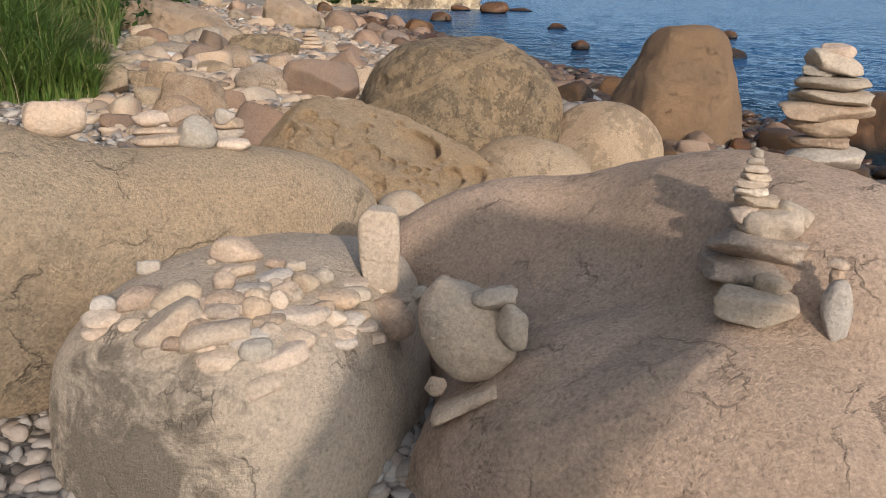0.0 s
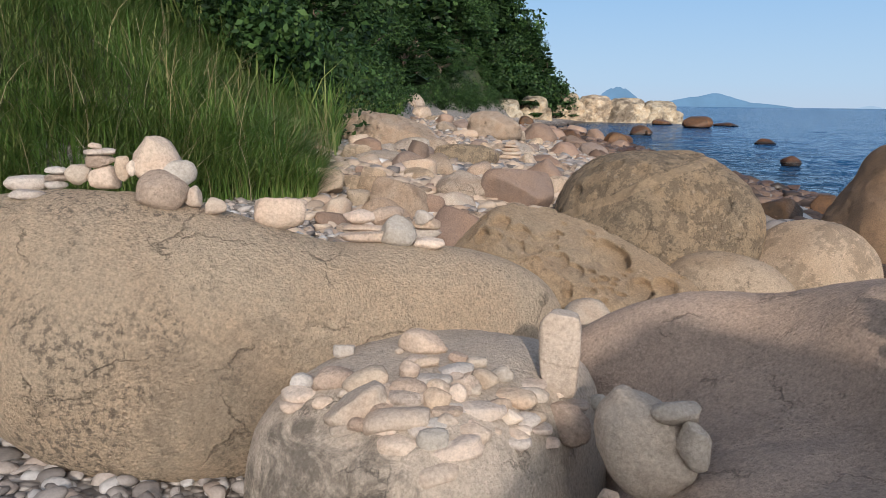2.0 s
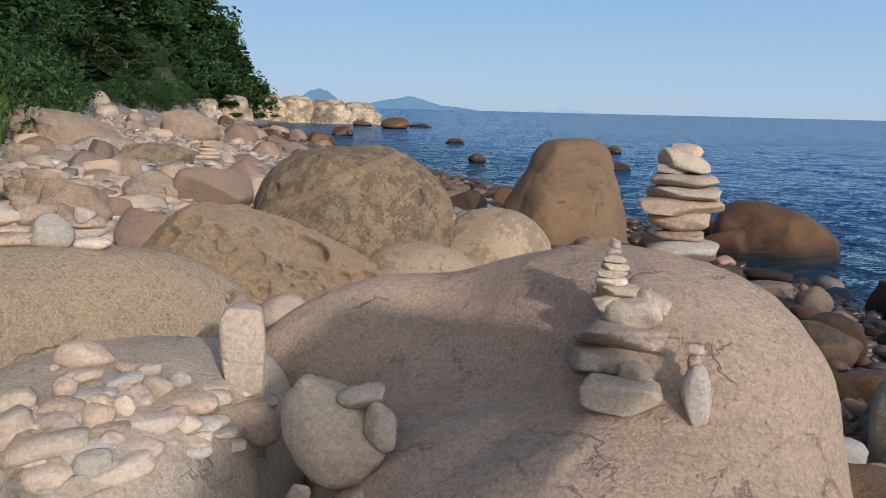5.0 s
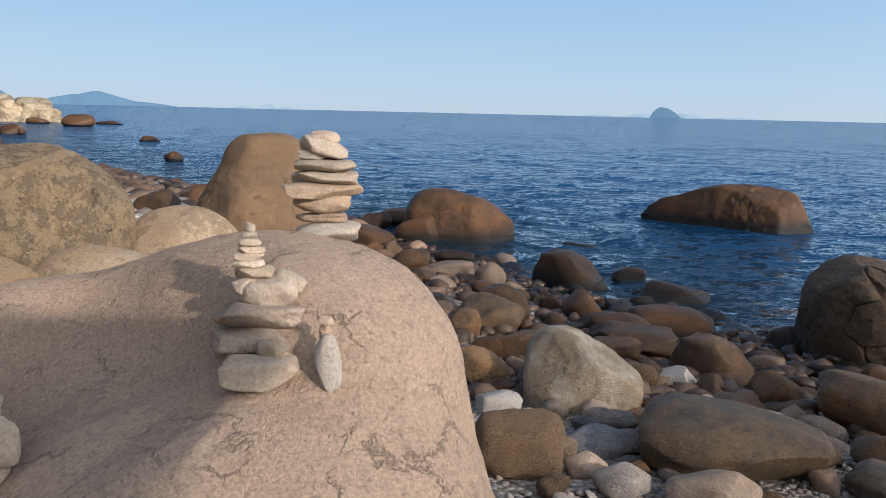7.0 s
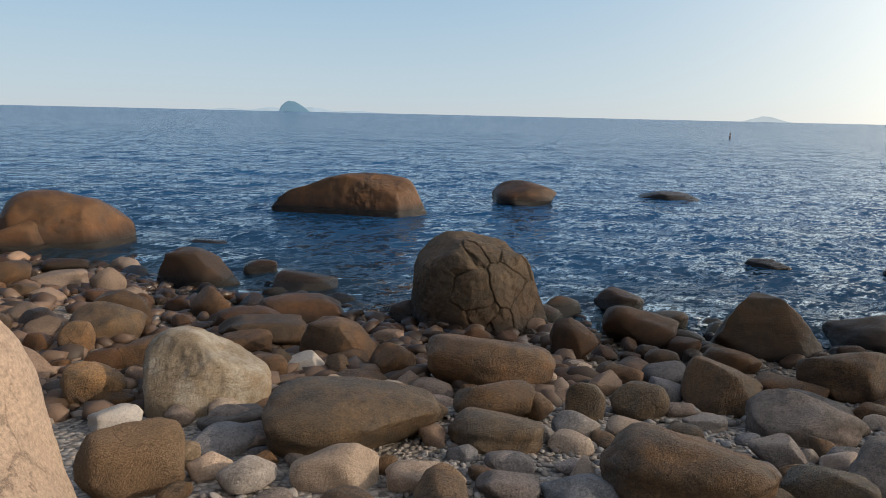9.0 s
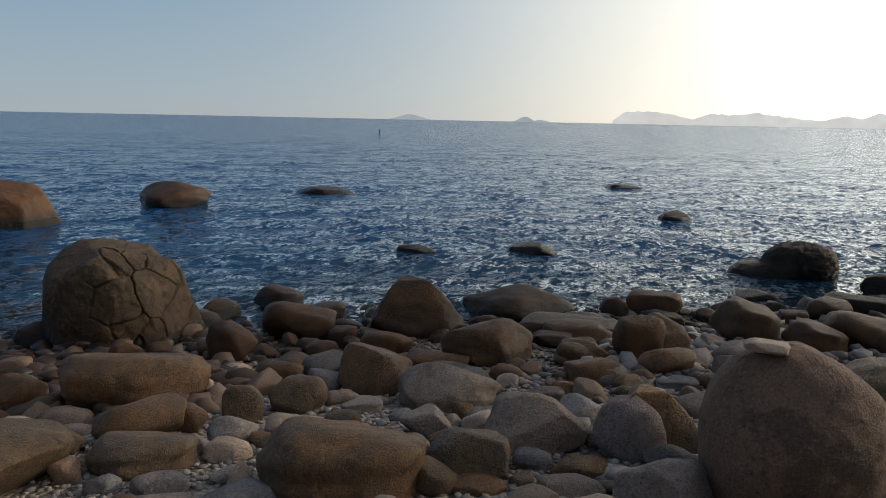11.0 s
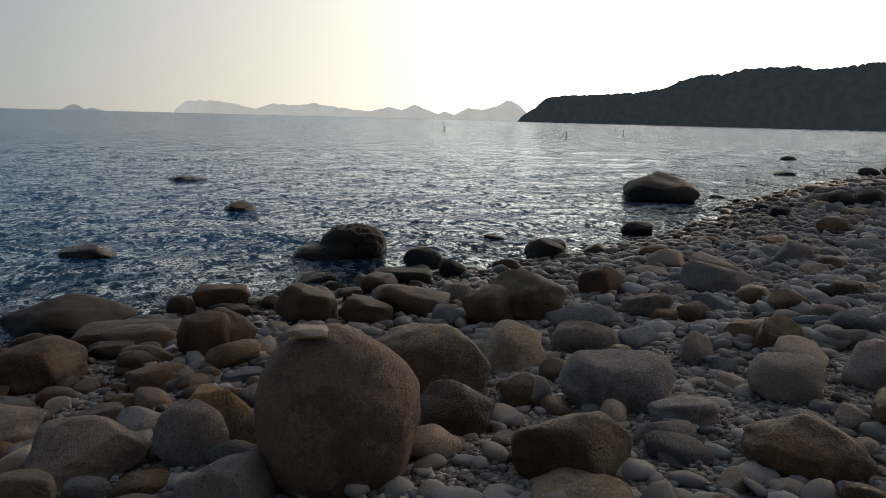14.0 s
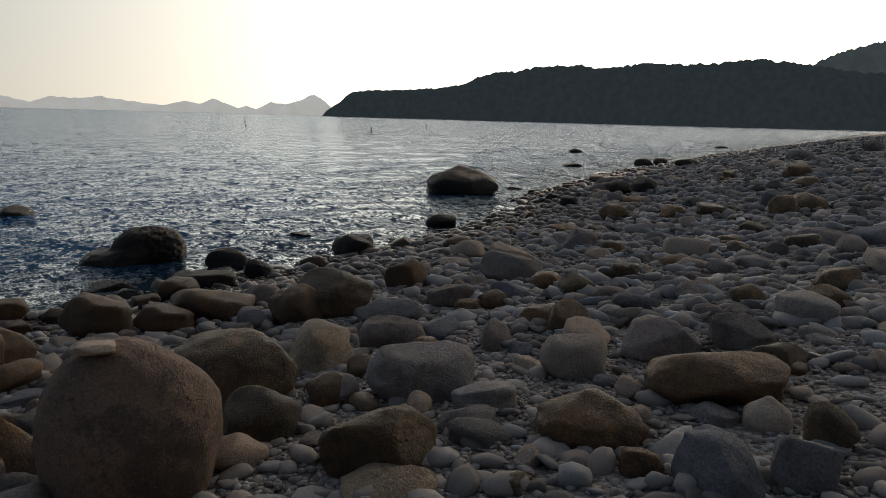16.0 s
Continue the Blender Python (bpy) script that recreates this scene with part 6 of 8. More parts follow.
stone(-12.08, 92.41, 0.19, 2.38, 1.85, 0.89, 8, "wedge", SEA_BOULDER, "sea_rock", "angular dark brown rock standing in the shallow sea", "rocks along the far shore", sub=3)
stone(-13.46, 45.94, 0.72, 1.48, 1.15, 0.83, 17, "wedge", TAN_BOULDER, "beach_boulder", "angular tan boulder lying on the shingle beach", "rocks along the far shore", sub=3)
stone(-12.16, 37.92, 0.76, 1.36, 1.05, 0.68, 18, "wedge", RED_STONE, "beach_boulder", "angular reddish brown boulder lying on the shingle beach", "rocks along the far shore", sub=3)
stone(-1.172, 1.935, 1.419, 0.071, 0.051, 0.047, 31, "block", PALE_STONE, "pebble", "blocky pale pebble laid on the grey rock", "pebbles laid out on the rock", (0, 0), sub=3)
stone(-0.941, 2.037, 1.452, 0.161, 0.116, 0.076, 25, "wedge", PALE_STONE, "pebble", "angular pale pebble laid on the grey rock", "pebbles laid out on the rock", (0, 0), sub=3)
stone(-0.892, 1.931, 1.430, 0.096, 0.069, 0.035, 25, "slab", PALE_STONE, "pebble", "flat pale pebble laid on the grey rock", "pebbles laid out on the rock", (0, 0), sub=3)
stone(-0.996, 1.979, 1.430, 0.030, 0.022, 0.022, 27, "round", PALE_STONE, "pebble", "rounded pale pebble laid on the grey rock", "pebbles laid out on the rock", (0, 0), sub=3)
stone(-0.885, 1.827, 1.435, 0.064, 0.046, 0.055, 26, "round", PALE_STONE, "pebble", "rounded pale pebble laid on the grey rock", "pebbles laid out on the rock", (0, 0), sub=3)
stone(-0.842, 1.733, 1.416, 0.113, 0.081, 0.068, 26, "round", PINK_STONE, "pebble", "rounded pinkish pebble laid on the grey rock", "pebbles laid out on the rock", (0, 0), sub=3)
stone(-0.796, 1.809, 1.421, 0.111, 0.080, 0.044, 24, "slab", PALE_STONE, "pebble", "flat pale pebble laid on the grey rock", "pebbles laid out on the rock", (0, 0), sub=3)
stone(-0.979, 1.731, 1.417, 0.142, 0.102, 0.077, 30, "slab", BUFF_STONE, "pebble", "flat buff pebble laid on the grey rock", "pebbles laid out on the rock", (0, -28), sub=3)
stone(-1.086, 1.739, 1.410, 0.135, 0.097, 0.070, 32, "slab", PINK_STONE, "pebble", "flat pinkish pebble laid on the grey rock", "pebbles laid out on the rock", (0, 0), sub=3)
stone(-0.944, 1.749, 1.407, 0.049, 0.035, 0.025, 28, "round", PALE_STONE, "pebble", "rounded pale pebble laid on the grey rock", "pebbles laid out on the rock", (0, 0), sub=3)
stone(-0.960, 1.648, 1.377, 0.192, 0.138, 0.098, 30, "slab", BUFF_STONE, "pebble", "flat buff pebble laid on the grey rock", "pebbles laid out on the rock", (0, -25), sub=3)
stone(-0.833, 1.639, 1.366, 0.190, 0.136, 0.081, 27, "slab", PALE_STONE, "pebble", "flat pale pebble laid on the grey rock", "pebbles laid out on the rock", (0, -10), sub=3)
stone(-1.160, 1.654, 1.345, 0.102, 0.074, 0.032, 35, "slab", PALE_STONE, "pebble", "flat pale pebble laid on the grey rock", "pebbles laid out on the rock", (0, 0), sub=3)
stone(-1.161, 1.683, 1.365, 0.125, 0.090, 0.047, 35, "round", PALE_STONE, "pebble", "rounded pale pebble laid on the grey rock", "pebbles laid out on the rock", (0, 0), sub=3)
stone(-1.180, 1.710, 1.388, 0.073, 0.053, 0.061, 35, "round", PALE_STONE, "pebble", "rounded pale pebble laid on the grey rock", "pebbles laid out on the rock", (0, 0), sub=3)
stone(-1.070, 1.646, 1.368, 0.065, 0.047, 0.039, 33, "round", PALE_STONE, "pebble", "rounded pale pebble laid on the grey rock", "pebbles laid out on the rock", (0, 0), sub=3)
stone(-0.955, 1.593, 1.333, 0.103, 0.074, 0.052, 31, "round", PALE_STONE, "pebble", "rounded pale pebble laid on the grey rock", "pebbles laid out on the rock", (0, 0), sub=3)
stone(-0.797, 1.575, 1.324, 0.116, 0.084, 0.064, 27, "round", PALE_STONE, "pebble", "rounded pale pebble laid on the grey rock", "pebbles laid out on the rock", (0, -8), sub=3)
stone(-0.681, 1.561, 1.271, 0.123, 0.089, 0.069, 24, "round", PALE_STONE, "pebble", "rounded pale pebble laid on the grey rock", "pebbles laid out on the rock", (0, -8), sub=3)
stone(-0.672, 1.637, 1.318, 0.176, 0.127, 0.063, 22, "slab", PALE_STONE, "pebble", "flat pale pebble laid on the grey rock", "pebbles laid out on the rock", (0, -14), sub=3)
stone(-0.711, 1.604, 1.345, 0.086, 0.062, 0.066, 24, "round", LIGHT_GREY, "pebble", "rounded light grey pebble laid on the grey rock", "pebbles laid out on the rock", (0, 0), sub=3)
stone(-0.749, 1.625, 1.359, 0.087, 0.063, 0.040, 25, "round", PALE_STONE, "pebble", "rounded pale pebble laid on the grey rock", "pebbles laid out on the rock", (0, 0), sub=3)
stone(-0.748, 1.716, 1.409, 0.082, 0.059, 0.063, 24, "round", BUFF_STONE, "pebble", "rounded buff pebble laid on the grey rock", "pebbles laid out on the rock", (0, 0), sub=3)
stone(-0.706, 1.763, 1.417, 0.050, 0.036, 0.059, 22, "round", PALE_STONE, "pebble", "rounded pale pebble laid on the grey rock", "pebbles laid out on the rock", (0, 0), sub=3)
stone(-0.711, 1.706, 1.385, 0.090, 0.065, 0.033, 23, "slab", PINK_STONE, "pebble", "flat pinkish pebble laid on the grey rock", "pebbles laid out on the rock", (0, 0), sub=3)
stone(-0.704, 1.810, 1.421, 0.085, 0.061, 0.069, 21, "round", PINK_STONE, "pebble", "rounded pinkish pebble laid on the grey rock", "pebbles laid out on the rock", (0, 0), sub=3)
stone(-0.670, 1.881, 1.423, 0.083, 0.060, 0.066, 20, "round", BUFF_STONE, "pebble", "rounded buff pebble laid on the grey rock", "pebbles laid out on the rock", (0, 0), sub=3)
stone(-0.773, 1.905, 1.426, 0.116, 0.083, 0.040, 22, "slab", PALE_STONE, "pebble", "flat pale pebble laid on the grey rock", "pebbles laid out on the rock", (0, -10), sub=3)
stone(-0.798, 1.986, 1.435, 0.065, 0.047, 0.036, 22, "round", PINK_STONE, "pebble", "rounded pinkish pebble laid on the grey rock", "pebbles laid out on the rock", (0, 0), sub=3)
stone(-0.740, 1.995, 1.428, 0.065, 0.047, 0.034, 20, "round", LIGHT_GREY, "pebble", "rounded light grey pebble laid on the grey rock", "pebbles laid out on the rock", (0, 0), sub=3)
stone(-0.641, 1.952, 1.417, 0.064, 0.046, 0.056, 18, "round", PALE_STONE, "pebble", "rounded pale pebble laid on the grey rock", "pebbles laid out on the rock", (0, 0), sub=3)
stone(-0.586, 2.021, 1.373, 0.121, 0.087, 0.026, 16, "slab", PALE_STONE, "pebble", "flat pale pebble laid on the grey rock", "pebbles laid out on the rock", (0, 0), sub=3)
stone(-0.584, 1.896, 1.375, 0.132, 0.095, 0.051, 17, "slab", BUFF_STONE, "pebble", "flat buff pebble laid on the grey rock", "pebbles laid out on the rock", (0, 0), sub=3)
stone(-0.638, 1.778, 1.373, 0.145, 0.105, 0.051, 20, "slab", PALE_STONE, "pebble", "flat pale pebble laid on the grey rock", "pebbles laid out on the rock", (0, 0), sub=3)
stone(-0.573, 1.806, 1.356, 0.080, 0.058, 0.048, 18, "wedge", PALE_STONE, "pebble", "angular pale pebble laid on the grey rock", "pebbles laid out on the rock", (0, -18), sub=3)
stone(-0.533, 1.883, 1.329, 0.062, 0.045, 0.032, 16, "slab", PALE_STONE, "pebble", "flat pale pebble laid on the grey rock", "pebbles laid out on the rock", (0, 0), sub=3)
stone(-0.542, 1.799, 1.319, 0.077, 0.055, 0.037, 17, "round", PALE_STONE, "pebble", "rounded pale pebble laid on the grey rock", "pebbles laid out on the rock", (0, 0), sub=3)
stone(-0.518, 1.890, 1.300, 0.101, 0.073, 0.022, 15, "slab", PALE_STONE, "pebble", "flat pale pebble laid on the grey rock", "pebbles laid out on the rock", (0, 3), sub=3)
stone(-0.480, 1.899, 1.257, 0.066, 0.048, 0.028, 14, "block", PALE_STONE, "pebble", "blocky pale pebble laid on the grey rock", "pebbles laid out on the rock", (0, 0), sub=3)
stone(-0.642, 1.708, 1.364, 0.038, 0.027, 0.020, 21, "round", PALE_STONE, "pebble", "rounded pale pebble laid on the grey rock", "pebbles laid out on the rock", (0, 0), sub=3)
stone(-0.582, 1.738, 1.338, 0.033, 0.024, 0.022, 19, "round", PALE_STONE, "pebble", "rounded pale pebble laid on the grey rock", "pebbles laid out on the rock", (0, 0), sub=3)
stone(-0.460, 2.020, 1.270, 0.156, 0.112, 0.123, 13, "round", PINK_STONE, "pebble", "rounded pinkish pebble laid on the grey rock", "pebbles laid out on the rock", (0, 18), sub=3)
stone(-0.482, 2.117, 1.288, 0.140, 0.101, 0.031, 13, "slab", PALE_STONE, "pebble", "flat pale pebble laid on the grey rock", "pebbles laid out on the rock", (0, 0), sub=3)
stone(-0.555, 1.970, 1.363, 0.100, 0.072, 0.043, 16, "slab", LIGHT_GREY, "pebble", "flat light grey pebble laid on the grey rock", "pebbles laid out on the rock", (0, 0), sub=3)
stone(-0.509, 2.094, 1.333, 0.068, 0.049, 0.035, 14, "round", PALE_STONE, "pebble", "rounded pale pebble laid on the grey rock", "pebbles laid out on the rock", (0, 0), sub=3)
stone(-0.428, 2.295, 1.235, 0.063, 0.046, 0.069, 11, "round", LIGHT_GREY, "pebble", "rounded light grey pebble laid on the grey rock", "pebbles laid out on the rock", (0, 0), sub=3)
stone(-0.784, 1.809, 1.424, 0.052, 0.037, 0.038, 23, "slab", LIGHT_GREY, "pebble", "flat light grey pebble laid on the grey rock", "pebbles laid out on the rock", (0, 0), sub=3)
stone(-0.669, 1.612, 1.330, 0.060, 0.043, 0.034, 23, "round", PALE_STONE, "pebble", "rounded pale pebble laid on the grey rock", "pebbles laid out on the rock", (0, 0), sub=3)
stone(-0.726, 1.887, 1.418, 0.081, 0.059, 0.032, 21, "slab", BUFF_STONE, "pebble", "flat buff pebble laid on the grey rock", "pebbles laid out on the rock", (0, -15), sub=3)
stone(-0.880, 1.694, 1.397, 0.097, 0.070, 0.040, 28, "round", PALE_STONE, "pebble", "rounded pale pebble laid on the grey rock", "pebbles laid out on the rock", (0, 12), sub=3)
stone(-0.739, 1.631, 1.357, 0.097, 0.069, 0.046, 24, "wedge", PALE_STONE, "pebble", "angular pale pebble laid on the grey rock", "pebbles laid out on the rock", (0, -15), sub=3)
stone(-0.541, 1.784, 1.316, 0.078, 0.056, 0.046, 17, "wedge", PALE_STONE, "pebble", "angular pale pebble laid on the grey rock", "pebbles laid out on the rock", (0, 0), sub=3)
stone(-0.840, 1.599, 1.355, 0.077, 0.056, 0.042, 28, "wedge", PALE_STONE, "pebble", "angular pale pebble laid on the grey rock", "pebbles laid out on the rock", (0, 0), sub=3)
stone(-0.965, 1.780, 1.415, 0.060, 0.043, 0.035, 29, "wedge", PALE_STONE, "pebble", "angular pale pebble laid on the grey rock", "pebbles laid out on the rock", (0, -15), sub=3)
stone(-0.870, 1.913, 1.434, 0.078, 0.056, 0.037, 25, "round", BUFF_STONE, "pebble", "rounded buff pebble laid on the grey rock", "pebbles laid out on the rock", (0, 0), sub=3)
stone(-0.760, 1.767, 1.416, 0.091, 0.065, 0.053, 23, "wedge", BUFF_STONE, "pebble", "angular buff pebble laid on the grey rock", "pebbles laid out on the rock", (0, 12), sub=3)
stone(-0.697, 1.677, 1.373, 0.081, 0.058, 0.041, 23, "wedge", PALE_STONE, "pebble", "angular pale pebble laid on the grey rock", "pebbles laid out on the rock", (0, 12), sub=3)
stone(-0.932, 1.720, 1.404, 0.103, 0.074, 0.047, 29, "slab", PALE_STONE, "pebble", "flat pale pebble laid on the grey rock", "pebbles laid out on the rock", (0, 0), sub=3)
stone(-0.893, 1.649, 1.380, 0.095, 0.068, 0.059, 29, "wedge", PALE_STONE, "pebble", "angular pale pebble laid on the grey rock", "pebbles laid out on the rock", (0, -15), sub=3)
stone(-0.545, 1.775, 1.303, 0.101, 0.073, 0.038, 17, "slab", PALE_STONE, "pebble", "flat pale pebble laid on the grey rock", "pebbles laid out on the rock", (0, 0), sub=3)
stone(-0.528, 1.899, 1.326, 0.078, 0.056, 0.034, 16, "round", BUFF_STONE, "pebble", "rounded buff pebble laid on the grey rock", "pebbles laid out on the rock", (0, 0), sub=3)
stone(-0.896, 1.641, 1.375, 0.074, 0.053, 0.040, 29, "wedge", PINK_STONE, "pebble", "angular pinkish pebble laid on the grey rock", "pebbles laid out on the rock", (0, 0), sub=3)
stone(-0.542, 1.855, 1.331, 0.099, 0.072, 0.052, 16, "wedge", PALE_STONE, "pebble", "angular pale pebble laid on the grey rock", "pebbles laid out on the rock", (0, -15), sub=3)
stone(-0.925, 1.930, 1.429, 0.066, 0.047, 0.026, 26, "slab", PALE_STONE, "pebble", "flat pale pebble laid on the grey rock", "pebbles laid out on the rock", (0, -15), sub=3)
stone(-0.827, 1.757, 1.413, 0.072, 0.052, 0.034, 25, "round", PINK_STONE, "pebble", "rounded pinkish pebble laid on the grey rock", "pebbles laid out on the rock", (0, 12), sub=3)
stone(-0.711, 1.815, 1.411, 0.104, 0.075, 0.039, 21, "round", LIGHT_GREY, "pebble", "rounded light grey pebble laid on the grey rock", "pebbles laid out on the rock", (0, 0), sub=3)
stone(-0.821, 1.623, 1.363, 0.060, 0.044, 0.026, 27, "slab", PALE_STONE, "pebble", "flat pale pebble laid on the grey rock", "pebbles laid out on the rock", (0, -15), sub=3)
stone(-0.750, 1.850, 1.422, 0.065, 0.046, 0.037, 22, "wedge", PALE_STONE, "pebble", "angular pale pebble laid on the grey rock", "pebbles laid out on the rock", (0, -15), sub=3)
stone(-0.839, 1.703, 1.400, 0.102, 0.073, 0.053, 26, "slab", PINK_STONE, "pebble", "flat pinkish pebble laid on the grey rock", "pebbles laid out on the rock", (0, 0), sub=3)
stone(-0.689, 1.731, 1.387, 0.061, 0.044, 0.026, 22, "wedge", PALE_STONE, "pebble", "angular pale pebble laid on the grey rock", "pebbles laid out on the rock", (0, 12), sub=3)
stone(-0.789, 1.723, 1.405, 0.074, 0.054, 0.036, 25, "wedge", PALE_STONE, "pebble", "angular pale pebble laid on the grey rock", "pebbles laid out on the rock", (0, 12), sub=3)
stone(-1.012, 1.695, 1.389, 0.066, 0.048, 0.031, 31, "slab", LIGHT_GREY, "pebble", "flat light grey pebble laid on the grey rock", "pebbles laid out on the rock", (0, 12), sub=3)
stone(-0.887, 1.708, 1.399, 0.071, 0.051, 0.032, 27, "wedge", PALE_STONE, "pebble", "angular pale pebble laid on the grey rock", "pebbles laid out on the rock", (0, -15), sub=3)
stone(-0.547, 1.997, 1.355, 0.076, 0.055, 0.034, 15, "slab", LIGHT_GREY, "pebble", "flat light grey pebble laid on the grey rock", "pebbles laid out on the rock", (0, 12), sub=3)
stone(-0.909, 1.600, 1.348, 0.095, 0.068, 0.048, 30, "slab", PINK_STONE, "pebble", "flat pinkish pebble laid on the grey rock", "pebbles laid out on the rock", (0, 12), sub=3)
stone(-0.700, 1.799, 1.414, 0.076, 0.055, 0.048, 21, "round", PINK_STONE, "pebble", "rounded pinkish pebble laid on the grey rock", "pebbles laid out on the rock", (0, -15), sub=3)
stone(-0.872, 1.636, 1.377, 0.097, 0.070, 0.052, 28, "wedge", PINK_STONE, "pebble", "angular pinkish pebble laid on the grey rock", "pebbles laid out on the rock", (0, 12), sub=3)
stone(-0.999, 1.763, 1.415, 0.068, 0.049, 0.041, 30, "round", LIGHT_GREY, "pebble", "rounded light grey pebble laid on the grey rock", "pebbles laid out on the rock", (0, -15), sub=3)
stone(-0.625, 1.680, 1.347, 0.097, 0.070, 0.063, 20, "wedge", PALE_STONE, "pebble", "angular pale pebble laid on the grey rock", "pebbles laid out on the rock", (0, -15), sub=3)
stone(-0.613, 1.799, 1.378, 0.100, 0.072, 0.046, 19, "round", BUFF_STONE, "pebble", "rounded buff pebble laid on the grey rock", "pebbles laid out on the rock", (0, -15), sub=3)
stone(-0.721, 1.651, 1.367, 0.078, 0.056, 0.039, 24, "wedge", PALE_STONE, "pebble", "angular pale pebble laid on the grey rock", "pebbles laid out on the rock", (0, 12), sub=3)
stone(-1.567, 2.170, 1.809, 0.190, 0.137, 0.116, 36, "block", PALE_STONE, "top_stone", "blocky pale stone set on top of the boulder", "stones set on the great boulder", (0, 0), sub=3)
stone(-1.357, 2.413, 1.704, 0.201, 0.144, 0.046, 29, "slab", PINK_STONE, "top_stone", "flat pinkish stone set on top of the boulder", "stones set on the great boulder", (0, 0), sub=3)
stone(-1.389, 2.459, 1.725, 0.169, 0.121, 0.036, 29, "slab", PALE_STONE, "top_stone", "flat pale stone set on top of the boulder", "stones set on the great boulder", (0, 0), sub=3)
stone(-1.395, 2.438, 1.771, 0.132, 0.095, 0.059, 30, "round", PALE_STONE, "top_stone", "rounded pale stone set on top of the boulder", "stones set on the great boulder", (0, 0), sub=3)
stone(-1.230, 2.435, 1.728, 0.141, 0.102, 0.120, 27, "wedge", LIGHT_GREY, "top_stone", "angular light grey stone set on top of the boulder", "stones set on the great boulder", (0, 0), sub=3)
stone(-1.129, 2.496, 1.680, 0.119, 0.085, 0.044, 24, "slab", PALE_STONE, "top_stone", "flat pale stone set on top of the boulder", "stones set on the great boulder", (0, 0), sub=3)
stone(-1.207, 2.625, 1.691, 0.137, 0.099, 0.046, 25, "slab", PALE_STONE, "top_stone", "flat pale stone set on top of the boulder", "stones set on the great boulder", (0, 0), sub=3)
stone(-1.201, 2.619, 1.733, 0.119, 0.086, 0.047, 25, "round", BUFF_STONE, "top_stone", "rounded buff stone set on top of the boulder", "stones set on the great boulder", (0, 0), sub=3)
stone(-1.200, 2.597, 1.759, 0.074, 0.053, 0.065, 25, "round", PALE_STONE, "top_stone", "rounded pale stone set on top of the boulder", "stones set on the great boulder", (0, 0), sub=3)
stone(-1.322, 2.512, 1.767, 0.139, 0.100, 0.081, 28, "round", PINK_STONE, "top_stone", "rounded pinkish stone set on top of the boulder", "stones set on the great boulder", (0, 0), sub=3)
stone(-2.258, 1.700, 1.880, 0.116, 0.084, 0.041, 53, "round", PALE_STONE, "top_stone", "rounded pale stone set on top of the boulder", "stones set on the great boulder", (0, 0), sub=3)
stone(-2.392, 1.807, 1.903, 0.145, 0.104, 0.060, 52, "round", PALE_STONE, "top_stone", "rounded pale stone set on top of the boulder", "stones set on the great boulder", (0, 0), sub=3)
stone(-2.289, 1.843, 1.900, 0.078, 0.056, 0.039, 51, "round", PALE_STONE, "top_stone", "rounded pale stone set on top of the boulder", "stones set on the great boulder", (0, 0), sub=3)
stone(-2.282, 1.840, 1.926, 0.078, 0.056, 0.028, 51, "slab", PINK_STONE, "top_stone", "flat pinkish stone set on top of the boulder", "stones set on the great boulder", (0, 0), sub=3)
stone(-2.275, 1.836, 1.952, 0.077, 0.056, 0.030, 51, "round", PALE_STONE, "top_stone", "rounded pale stone set on top of the boulder", "stones set on the great boulder", (0, 0), sub=3)
stone(-2.216, 1.877, 1.937, 0.093, 0.067, 0.074, 49, "round", LIGHT_GREY, "top_stone", "rounded light grey stone set on top of the boulder", "stones set on the great boulder", (0, 0), sub=3)
stone(-2.141, 1.922, 1.928, 0.112, 0.080, 0.088, 48, "round", PALE_STONE, "top_stone", "rounded pale stone set on top of the boulder", "stones set on the great boulder", (0, 0), sub=3)
stone(-2.150, 1.919, 1.986, 0.105, 0.075, 0.054, 48, "round", PINK_STONE, "top_stone", "rounded pinkish stone set on top of the boulder", "stones set on the great boulder", (0, 0), sub=3)
stone(-2.147, 1.913, 2.019, 0.106, 0.076, 0.026, 48, "slab", PALE_STONE, "top_stone", "flat pale stone set on top of the boulder", "stones set on the great boulder", (0, 0), sub=3)
stone(-2.144, 1.892, 2.039, 0.046, 0.033, 0.025, 48, "round", PALE_STONE, "top_stone", "rounded pale stone set on top of the boulder", "stones set on the great boulder", (0, 0), sub=3)
stone(-2.075, 1.942, 1.960, 0.051, 0.037, 0.091, 47, "round", BUFF_STONE, "top_stone", "rounded buff stone set on top of the boulder", "stones set on the great boulder", (0, 0), sub=3)
stone(-2.037, 1.949, 1.962, 0.038, 0.027, 0.058, 46, "round", PALE_STONE, "top_stone", "rounded pale stone set on top of the boulder", "stones set on the great boulder", (0, 0), sub=3)
stone(-1.839, 1.887, 1.901, 0.172, 0.124, 0.135, 44, "round", PINK_STONE, "top_stone", "rounded pinkish stone set on top of the boulder", "stones set on the great boulder", (0, 10), sub=3)
stone(-1.988, 2.024, 1.993, 0.175, 0.126, 0.164, 44, "wedge", PALE_STONE, "top_stone", "angular pale stone set on top of the boulder", "stones set on the great boulder", (0, 0), sub=3)
stone(-1.917, 2.043, 1.937, 0.135, 0.097, 0.106, 43, "round", LIGHT_GREY, "top_stone", "rounded light grey stone set on top of the boulder", "stones set on the great boulder", (0, 0), sub=3)
stone(-1.775, 1.958, 1.877, 0.060, 0.044, 0.076, 42, "round", PALE_STONE, "top_stone", "rounded pale stone set on top of the boulder", "stones set on the great boulder", (0, 0), sub=3)
